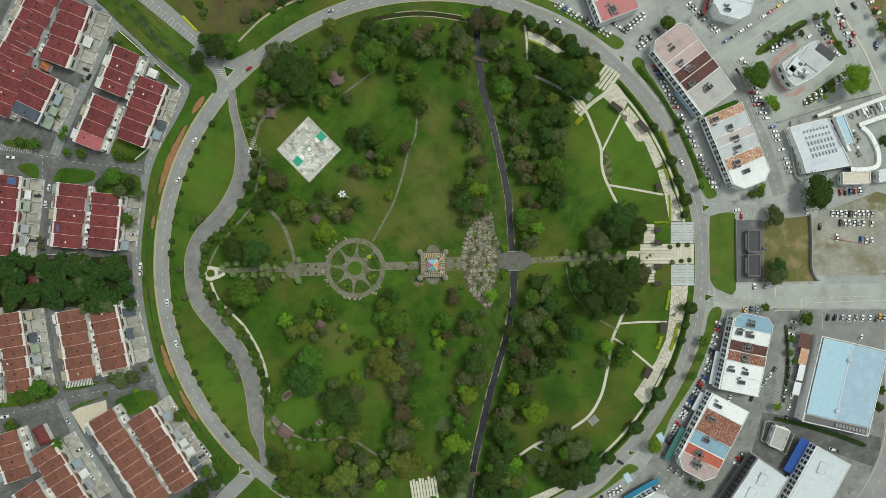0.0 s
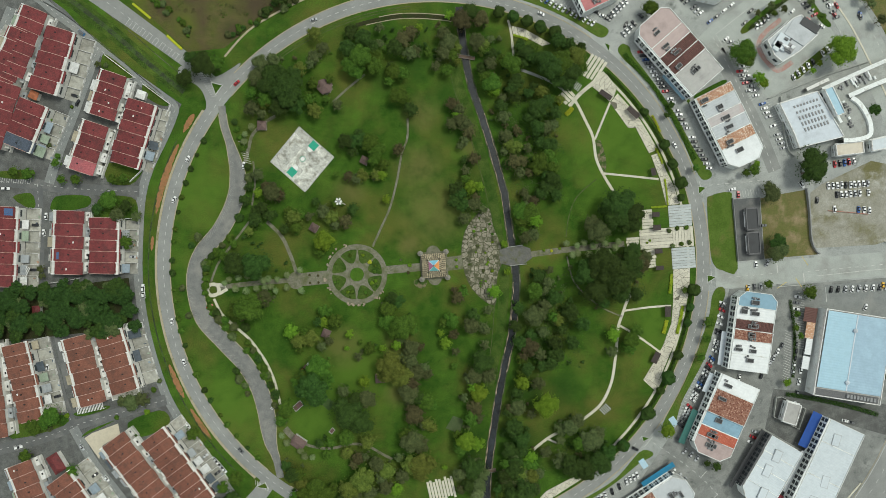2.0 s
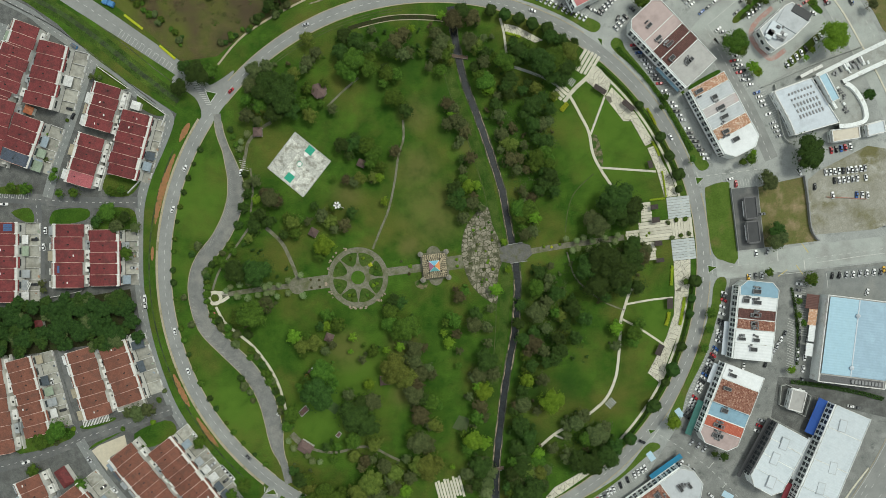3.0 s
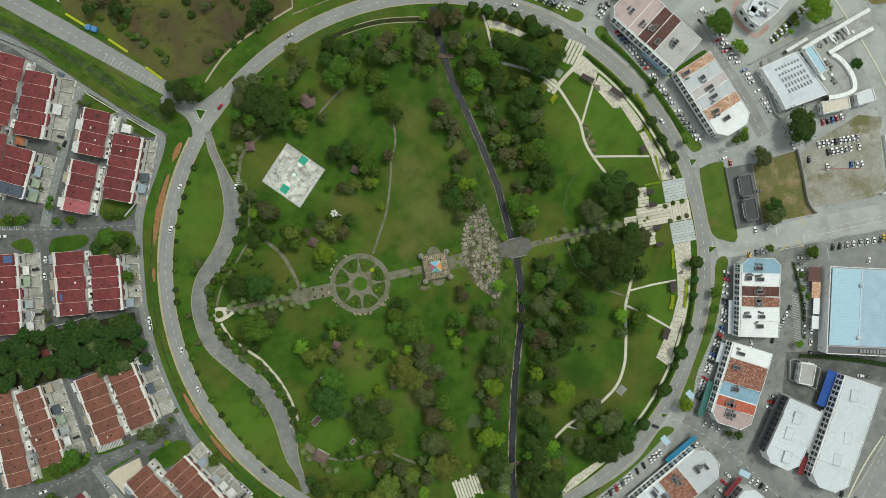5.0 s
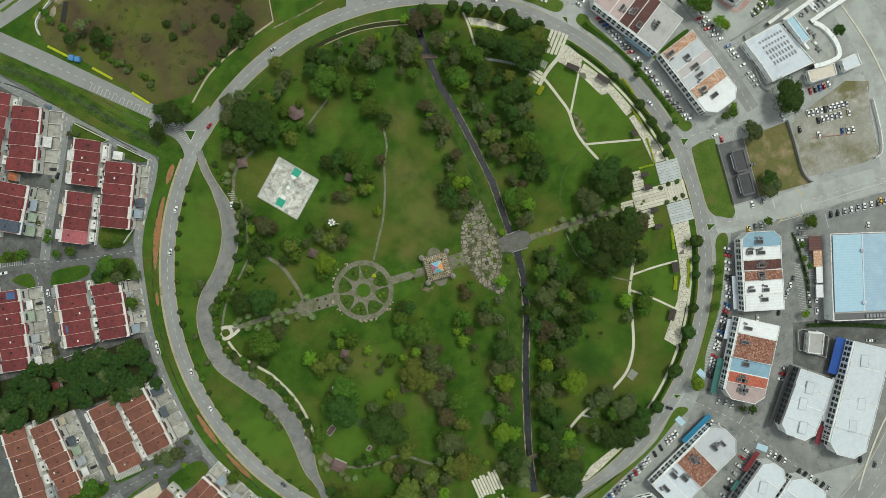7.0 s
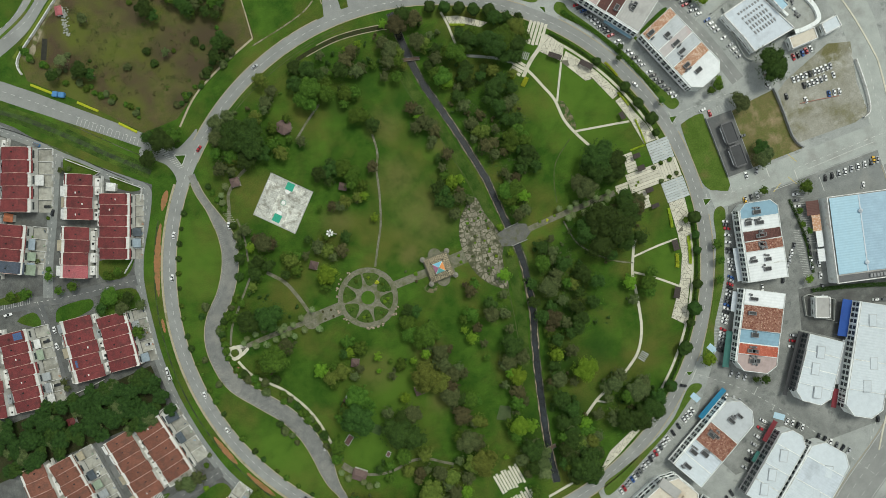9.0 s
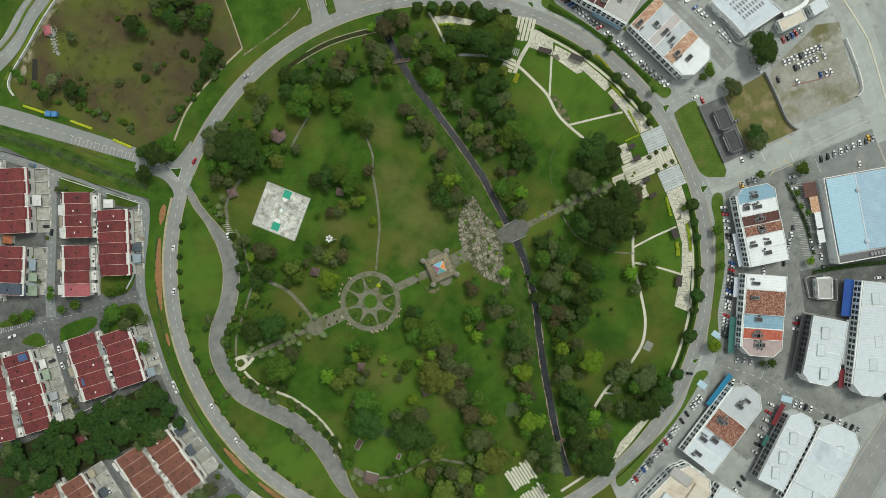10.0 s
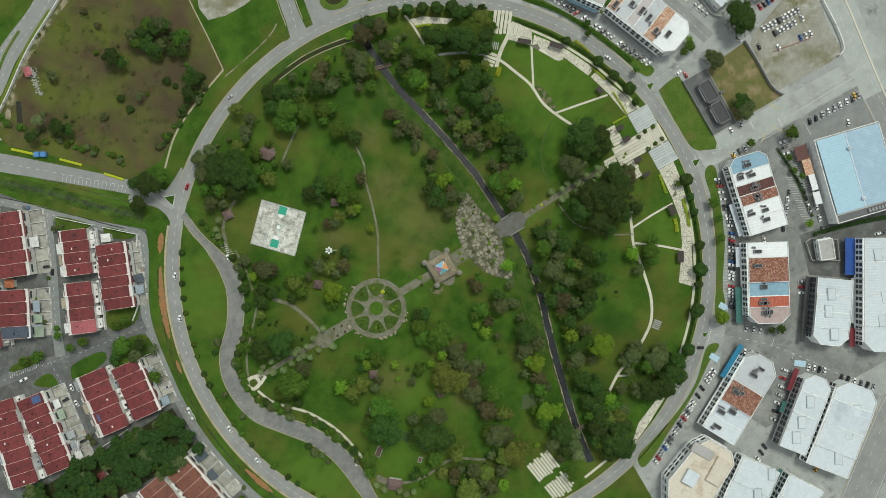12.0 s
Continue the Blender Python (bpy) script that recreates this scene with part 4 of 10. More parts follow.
def terrace_row(start, end, width, units, roofing, label, yard=7.5, height=6.6, end_roof=None, seed=0, solar=()):
    """A row of houses under one long roof; the front, with porches, lies to the left of the way from start to end."""
    rnd = random.Random(seed)
    a, b = Vector((*start, 0)), Vector((*end, 0))
    way = b - a
    row = new("terraced_houses")
    row.matrix_world = Matrix.Translation(a) @ Matrix.Rotation(math.atan2(way.y, way.x), 4, 'Z')
    tagged(row, label, "terraced houses", "rows of terraced houses")
    length, half = way.length, width / 2
    unit = length / units
    ridge = height + 1.5
    bm = bmesh.new()
    box_into(bm, (length / 2, 0, height / 2), (length - 0.4, width - 1.0, height))
    part("wall", bm, house_wall, row)
    for i in range(units):
        x0, x1, lift = i * unit + 0.08, (i + 1) * unit - 0.08, rnd.uniform(-0.12, 0.12)
        step = (0.3 if i % 2 else -0.3) + rnd.uniform(-0.3, 0.3)
        prof = [(y + step, z) for y, z in ((-half, height - 0.25), (-half, height), (0.4, ridge + lift), (half * 0.72, height + 0.55), (half * 0.73, height + 0.15), (half, height - 0.45), (half, height - 0.65), (0.4, ridge - 0.3))]
        n = len(prof)
        verts = [(x, y, z) for x in (x0, x1) for y, z in prof]
        faces = [(k, (k + 1) % n, n + (k + 1) % n, n + k) for k in range(n)] + [tuple(range(n))[::-1], tuple(range(n, 2 * n))]
        last = end_roof and i == (0 if end_roof is rose_roof else units - 1)
        roof = mesh("roof", verts, faces, end_roof if last else roofing, row, "newer roof in another colour" if last else "")
        bm = bmesh.new()
        vx, vy = (x0 + x1) / 2 + rnd.uniform(-1, 1), rnd.uniform(-2.5, 2)
        box_into(bm, (vx, vy, height + 1.35), (0.7, 0.8, 0.7))
        part("air_well", bm, dark_hole, roof, "small dark air well in the roof")
        if rnd.random() < 0.2:
            bm = bmesh.new()
            box_into(bm, (vx + rnd.uniform(-1.2, 1.2), vy + rnd.choice((-2.2, 2.2)), height + 1.25), (1.2, 0.7, 0.5), rnd.uniform(-20, 20), 0.05)
            part("heater_tank", bm, parapet_white, roof)
    for i in range(units + 1):
        bm = bmesh.new()
        # a low fire wall that follows both slopes
        for y0, y1, z0, z1 in ((-half + 1.3, 0.4, height + 0.2, ridge), (0.4, half * 0.66, ridge, height + 0.65)):
            vs = [bm.verts.new((i * unit + dx, y, z + dz)) for dx in (-0.12, 0.12) for y, z in ((y0, z0), (y1, z1)) for dz in (-0.4, 0.28)]
            for q in ((0, 1, 3, 2), (4, 6, 7, 5), (1, 5, 7, 3), (0, 2, 6, 4), (0, 4, 5, 1), (2, 3, 7, 6)):
                bm.faces.new([vs[k] for k in q])
        part("fire_wall", bm, party_line, row)
        bm = bmesh.new()
        box_into(bm, (i * unit, half * 0.84, height + 0.2), (0.62, 2.2, 0.9), 0, 0.14)
        part("parapet_cap", bm, parapet_white, row)
    # back kitchens with small open courts
    for i in range(units):
        bm = bmesh.new()
        d, x = rnd.uniform(2.2, 3.2), (i + 0.5) * unit
        open_side = rnd.choice((-1, 1))
        box_into(bm, (x - open_side * unit * 0.12, -half - d / 2 + 0.4, 1.9), (unit * 0.74, d, 3.8), 0, 0.06)
        box_into(bm, (x, -half - d + 0.2, 1.2), (unit - 0.1, 0.3, 2.4))
        kitchen = part("kitchen", bm, rnd.choice((parapet_white, parapet_white, parapet_white, house_wall, CANOPIES[0])), row)
        bm = bmesh.new()
        box_into(bm, (x - open_side * unit * 0.12 + rnd.uniform(-1, 1), -half - d / 2 + rnd.uniform(-0.3, 0.3), 3.95), (rnd.uniform(0.7, 1.5), rnd.uniform(0.6, 1.0), 0.5), 0, 0.05)
        part("vent_box", bm, dark_hole, kitchen, "small dark vent on the kitchen roof")
    # porches and front yards
    for i in range(units):
        x = (i + 0.5) * unit
        bm = bmesh.new()
        box_into(bm, (x, half + yard / 2, 0.07), (unit - 0.12, yard, 0.14))
        front = part("yard", bm, yard_concrete, row)
        bm = bmesh.new()
        for c, d in (((x - unit / 2, half + yard / 2, 0.7), (0.2, yard, 1.3)), ((x - unit * 0.25, half + yard, 0.7), (unit * 0.5, 0.2, 1.3))):
            box_into(bm, c, d)
        part("yard_wall", bm, parapet_white, front)
        if rnd.random() < 0.55:
            # a planter by the wall
            bm = bmesh.new()
            box_into(bm, (x + rnd.uniform(-0.35, 0.35) * unit, half + yard * rnd.uniform(0.7, 0.92), 0.4), (rnd.uniform(0.7, 1.8), rnd.uniform(0.5, 1.2), 0.6), rnd.uniform(0, 90), 0.05)
            part("planter", bm, rnd.choice(CANOPIES[3:]), front)
        bm = bmesh.new()
        box_into(bm, (x, half - 0.43, 4.4), (unit * 0.6, 0.2, 1.4))
        part("front_window", bm, window_dark, row)
        if rnd.random() < 0.62:
            deep, wide = rnd.uniform(3.6, 5.6), unit * rnd.uniform(0.7, 0.96)
            z0, z1 = 3.4, 2.9
            ribs = int(wide / 0.6) * 2
            verts = [(x - wide / 2 + wide * k / ribs, y, z + (0.09 if k % 2 else 0)) for k in range(ribs + 1) for y, z in ((half - 0.3, z0), (half - 0.3 + deep, z1), (half - 0.3 + deep, z1 - 0.12), (half - 0.3, z0 - 0.12))]
            faces = [(4 * k + j, 4 * k + (j + 1) % 4, 4 * k + 4 + (j + 1) % 4, 4 * k + 4 + j) for k in range(ribs) for j in range(4)]
            mesh("porch_roof", verts, faces, CANOPIES[rnd.choice((0, 0, 1, 1, 2, 2, 3, 3, 4, 5))], row)
    for i in solar:
        x = (i + 0.5) * unit
        t = math.degrees(math.atan2(-(ridge - height), half))
        for k in range(4):
            for j in range(3):
                m = Matrix.Translation((x - 2 + k * 1.1, 1.6 + j * 1.7, ridge - 0.05 - (1.2 + j * 1.7) * (ridge - height - 0.5) / half)) @ pose(0, 0, 0, t, 0, 0)
                bm = bmesh.new()
                bmesh.ops.create_cube(bm, size=1, matrix=m @ Matrix.Diagonal((1.0, 1.6, 0.08, 1)))
                part("solar_panel", bm, solar_blue, row, "dark blue solar panel")
    return row


RED_ROW = "two-storey terraced houses with dark red roofs and concrete porches"
BROWN_ROW = "two-storey terraced houses with faded brown roofs and walled yards"
ROWS = (
    # start, end, width, units, roof, yard, end roof, solar
    ((-257.9, 126.2), (-239.2, 164.9), 16.5, 6, red_roof, 6, None, ()),
    ((-274.5, 83.3), (-259.3, 120.6), 16.5, 5, red_roof, 6, None, ()),
    ((-223.7, 151.1), (-237.8, 113.7), 17.5, 5, red_roof, 9, None, ()),
    ((-243.4, 107.5), (-256.5, 80.5), 18.0, 4, red_roof, 9, slate_roof, ()),
    ((-204.3, 96.1), (-193.6, 122.0), 16.5, 4, red_roof, 4, None, ()),
    ((-219.2, 63.3), (-207.1, 92.3), 16.0, 4, red_roof, 4, rose_roof, ()),
    ((-177.0, 103.0), (-191.5, 65.3), 18.0, 6, red_roof, 5, None, ()),
    ((-266.2, 45.1), (-271.7, -3.7), 17.0, 7, red_roof, 9, None, (0,)),
    ((-296.4, -0.9), (-285.2, 51.8), 17.0, 7, red_roof, 5, None, ()),
    ((-231.6, 1.0), (-227.5, 39.8), 18.0, 5, red_roof, 5, None, (1,)),
    ((-205.3, 33.9), (-208.5, -0.3), 17.5, 5, red_roof, 8, None, ()),
    ((-266.2, -39.4), (-258.6, -87.1), 15.0, 7, brown_roof, 9, None, ()),
    ((-221.6, -79.9), (-229.2, -37.7), 17.0, 6, brown_roof, 4, None, ()),
    ((-208.1, -36.0), (-199.8, -73.3), 16.5, 5, brown_roof, 9, None, ()),
    ((-260.7, -141.4), (-269.6, -113.0), 16.0, 4, brown_roof, 4, None, ()),
    ((-245.1, -123.1), (-221.9, -160.4), 16.5, 6, brown_roof, 9, None, ()),
    ((-176.0, -156.3), (-211.2, -102.7), 17.5, 9, brown_roof, 4, None, ()),
    ((-185.6, -100.9), (-157.6, -145.5), 17.0, 8, brown_roof, 9, None, ()),
    ((-238.2, -174.2), (-257.2, -146.6), 16.0, 5, brown_roof, 4, None, ()),
    ((-282.4, -96.2), (-285.4, -36.9), 15.0, 7, brown_roof, 4, None, ()),
    ((-338.1, 4.4), (-321.0, 52.7), 16.0, 7, red_roof, 8, None, ()),
    ((-269.7, 110.6), (-248.0, 152.0), 16.0, 6, red_roof, 8, None, ()),
)
for i, (p, q, w, n, roofing, yard, last, solar) in enumerate(ROWS):
    terrace_row(p, q, w + 1.2, n, roofing, RED_ROW if roofing is red_roof else BROWN_ROW, yard, 6.6, last, i, solar)


def small_house(at, size, turn, roofing, label, height=4.0, name="house"):
    """A detached house or shelter with a hipped roof."""
    o = new(name)
    o.matrix_world = pose(at[0], at[1], 0, 0, 0, turn)
    tagged(o, label, "house")
    w, d = size
    bm = bmesh.new()
    box_into(bm, (0, 0, height / 2), (w - 0.8, d - 0.8, height))
    part("wall", bm, house_wall, o)
    r = min(w, d) * 0.32
    verts = [(-w / 2, -d / 2, height), (w / 2, -d / 2, height), (w / 2, d / 2, height), (-w / 2, d / 2, height), (-(w / 2 - r if w > d else 0.2), -(0.0 if w > d else d / 2 - r), height + r * 0.6), ((w / 2 - r if w > d else 0.2), (0.0 if w > d else d / 2 - r), height + r * 0.6)]
    if w > d:
        faces = [(0, 1, 5, 4), (1, 2, 5), (2, 3, 4, 5), (3, 0, 4)]
    else:
        faces = [(0, 1, 4), (1, 2, 5, 4), (2, 3, 5), (3, 0, 4, 5)]
    faces.append((3, 2, 1, 0))
    mesh("roof", verts, faces, roofing, o)
    bm = bmesh.new()
    box_into(bm, (w * 0.15, -d / 2 + 0.38, 1.1), (1.0, 0.1, 2.1))
    part("door", bm, window_dark, o)
    return o


small_house((-247.9, -115.1), (8, 12), 28, red_roof, "small walled house with a dark red hipped roof")
small_house((-254.2, -19.5), (5, 5), 0, red_roof, "small pavilion with a red roof under the trees", 3.0)
small_house((-179.9, 108.8), (6, 5.2), -24, CANOPIES[2], "white flat-roofed garage beside the terraced houses", 3.0, "garage")


def slat_canopy(at, size, turn, label):
    """An open canopy of pale slats on four posts."""
    o = new("slat_canopy")
    o.matrix_world = pose(at[0], at[1], 0, 0, 0, turn)
    tagged(o, label, "canopy", "slatted canopies")
    n = int(size[0] / 0.9)
    bm = bmesh.new()
    box_into(bm, (0, 0, 0), (0.42, size[1], 0.12))
    slat = part("slat", bm, parapet_white, o)
    slat.matrix_local = pose(-size[0] / 2 + 0.45, 0, 3.0)
    for k in range(1, n):
        shared("slat", slat, o, pose(-size[0] / 2 + 0.45 + k * size[0] / n, 0, 3.0))
    for sx in (-1, 1):
        for sy in (-1, 1):
            bm = bmesh.new()
            cone_into(bm, (sx * (size[0] / 2 - 0.3), sy * (size[1] / 2 - 0.3), 0.03), 0.09, 0.09, 2.95, 8)
            part("post", bm, parapet_white, o)


for at, size, turn in (((-225.2, -82.5), (17, 5.0), 8), ((-196.5, -35.0), (9, 7), 8), ((-193.7, -69.6), (5, 6), 10), ((-260.8, 5.4), (8, 7), -30)):
    slat_canopy(at, size, turn, "white slatted canopy beside a terraced house")

small_house((-246.2, 113.3), (6.0, 5.2), -28, orange_roof, "small annex with an orange roof beside the terraced houses", 3.0, "annex")
for at, size, turn, mat, label in (((-197.7, -58.3), (5.6, 6.4), 8, orange_roof, "red awning over a front yard"), ((-216.9, -73.7), (2.6, 4.2), 8, red_roof, "small red awning over a back door"), ((-194.2, -38.8), (8.0, 5.0), 8, CANOPIES[4], "dark slatted awning over a front yard"), ((-244.5, 77.9), (6.5, 6.5), -26, CANOPIES[5], "pale green awning over a front yard"), ((-254.8, -54.9), (7.0, 6.0), 8, CANOPIES[4], "dark awning over a front yard")):
    o = new("awning")
    o.matrix_world = pose(at[0], at[1], 0, 0, 0, turn)
    tagged(o, label, "awning", "yard awnings")
    ribs = int(size[1] / 0.35)
    verts = [(x, -size[1] / 2 + size[1] * k / ribs, z + (0.12 if k % 2 else 0)) for k in range(ribs + 1) for x, z in ((-size[0] / 2, 3.5), (size[0] / 2, 3.5), (size[0] / 2, 3.38), (-size[0] / 2, 3.38))]
    mesh("sheet", verts, [(4 * k + j, 4 * k + (j + 1) % 4, 4 * k + 4 + (j + 1) % 4, 4 * k + 4 + j) for k in range(ribs) for j in range(4)], mat, o)
    for sx in (-1, 1):
        for sy in (-1, 1):
            bm = bmesh.new()
            cone_into(bm, (sx * (size[0] / 2 - 0.2), sy * (size[1] / 2 - 0.2), 0.1), 0.06, 0.06, 3.3, 6)
            part("post", bm, vent_post, o)
o = new("roof_terrace")
o.matrix_world = pose(*(-202.5, -74.8), 0, 0, 0, 10)
tagged(o, "white walled terrace at the end of a terraced row", "terrace")
bm = bmesh.new()
box_into(bm, (0, 0, 1.6), (17, 5.0, 3.2))
part("floor", bm, yard_concrete, o)
for x, y, w, d in ((0, -2.5, 17.4, 0.4), (0, 2.5, 17.4, 0.4), (-8.5, 0, 0.4, 4.6), (8.5, 0, 0.4, 4.6)):
    bm = bmesh.new()
    box_into(bm, (x, y, 3.3), (w, d, 1.2), 0, 0.05)
    part("parapet", bm, parapet_white, o)


# ---- shops and halls in the east ----
def plain(name, c, stain=None, rough=0.6):
    return material(name, c, tuple(v * 0.9 for v in c), 2.5, rough, 0.08, blotch=stain or tuple(v * 0.72 for v in c), blotch_size=7, blotch_at=(0.5, 0.75), fine=0.05, vary=0.04)


ROOFS = {
    "bright": plain("roof_bright", (0.80, 0.82, 0.82), (0.66, 0.68, 0.68)),
    "white": plain("roof_white", (0.61, 0.66, 0.69), (0.51, 0.56, 0.59)), "dusty": plain("roof_dusty", (0.50, 0.46, 0.45), (0.50, 0.38, 0.36)), "pale": plain("roof_pale", (0.50, 0.525, 0.54)), "grey": plain("roof_grey", (0.42, 0.41, 0.39)), "pink": plain("roof_pink", (0.46, 0.36, 0.34)),
    "maroon": plain("roof_maroon", (0.13, 0.06, 0.05)), "clay": material("roof_clay", (0.34, 0.17, 0.115), (0.27, 0.13, 0.09), 0.9, 0.75, 0.2, vary=0.06), "blue": plain("roof_blue", (0.25, 0.40, 0.50)),
    "sky_darker": plain("roof_sky_darker", (0.36, 0.50, 0.61), (0.41, 0.575, 0.68)), "sky": plain("roof_sky", (0.40, 0.585, 0.69), (0.37, 0.55, 0.66)), "red": plain("roof_red", (0.50, 0.14, 0.085)), "rose": plain("roof_rose", (0.50, 0.19, 0.19)), "cream": plain("roof_cream", (0.64, 0.58, 0.48), (0.40, 0.31, 0.22)),
    "steel": plain("roof_steel", (0.58, 0.63, 0.68)), "dark": plain("roof_dark", (0.055, 0.057, 0.06)), "navy": plain("roof_navy", (0.025, 0.085, 0.34), (0.02, 0.06, 0.26)), "tan": material("roof_tan", (0.48, 0.26, 0.15), (0.55, 0.32, 0.2), 0.9, 0.75, 0.2, blotch=(0.68, 0.55, 0.44), blotch_size=1.3, blotch_at=(0.5, 0.62), vary=0.06),
    "teal": plain("roof_teal", (0.05, 0.16, 0.14)), "azure": plain("roof_azure", (0.03, 0.22, 0.38)), "wine": plain("roof_wine", (0.20, 0.03, 0.04)),
}


def tile_material(name, dark, pale, share):
    """Tiles that each have their own tone; some are bleached."""
    m = material(name, dark, tuple(c * 1.2 for c in dark), 1.0, 0.75, 0.1)
    n, l = m.node_tree.nodes, m.node_tree.links
    geo, ramp = n.new("ShaderNodeNewGeometry"), n.new("ShaderNodeValToRGB")
    l.new(geo.outputs["Random Per Island"], ramp.inputs[0])
    e = ramp.color_ramp.elements
    e[0].position, e[0].color = 0.0, (*dark, 1)
    e[1].position, e[1].color = 1.0, (*pale, 1)
    mid = e.new(1 - share)
    mid.color = (*(a * 0.75 + b * 0.25 for a, b in zip(dark, pale)), 1)
    l.new(ramp.outputs[0], n["Principled BSDF"].inputs["Base Color"])
    return m


TILES = {"clay": tile_material("tiles_clay", (0.16, 0.045, 0.03), (0.52, 0.33, 0.25), 0.5), "maroon": tile_material("tiles_maroon", (0.10, 0.045, 0.04), (0.19, 0.085, 0.07), 0.3), "tan": tile_material("tiles_tan", (0.40, 0.19, 0.11), (0.74, 0.60, 0.48), 0.55), "red": tile_material("tiles_red", (0.45, 0.115, 0.07), (0.58, 0.22, 0.15), 0.3)}
shop_wall = material("shop_wall", (0.78, 0.80, 0.78), (0.70, 0.72, 0.70), 2, 0.85, 0.1, blotch=(0.5, 0.48, 0.44), blotch_size=4, blotch_at=(0.52, 0.72), vary=0.1, fine=0.06)
facade_white = material("facade_white", (0.78, 0.80, 0.785), (0.68, 0.70, 0.68), 2, 0.85, 0.1, blotch=(0.45, 0.44, 0.41), blotch_size=3, blotch_at=(0.56, 0.74), vary=0.12, fine=0.08)
well_dark = material("well_dark", (0.05, 0.052, 0.055), (0.08, 0.08, 0.08), 0.8, 0.9, 0.1)
base_grey = material("base_grey", (0.10, 0.10, 0.105), (0.16, 0.16, 0.16), 0.6, 0.6, 0.1)
vent_grey = material("vent_grey", (0.20, 0.205, 0.21), (0.3, 0.3, 0.3), 0.6, 0.5, 0.1)


def ribbed(x0, x1, y0, y1, z, rise, pitch, eave=0.0):
    """A roof sheet with ribs across y, with its ridge in the middle of y when rise is given."""
    n = max(2, int((x1 - x0) / pitch))
    rows = (y0, (y0 + y1) / 2, y1)
    verts, faces = [], []
    for k in range(2 * n + 1):
        x = x0 + (x1 - x0) * k / (2 * n)
        for j, y in enumerate(rows):
            verts.append((x, y, z + (rise if j == 1 else 0) + (0.10 if k % 2 else 0)))
    for k in range(2 * n):
        for j in range(2):
            a = k * 3 + j
            faces.append((a, a + 3, a + 4, a + 1))
    return verts, faces


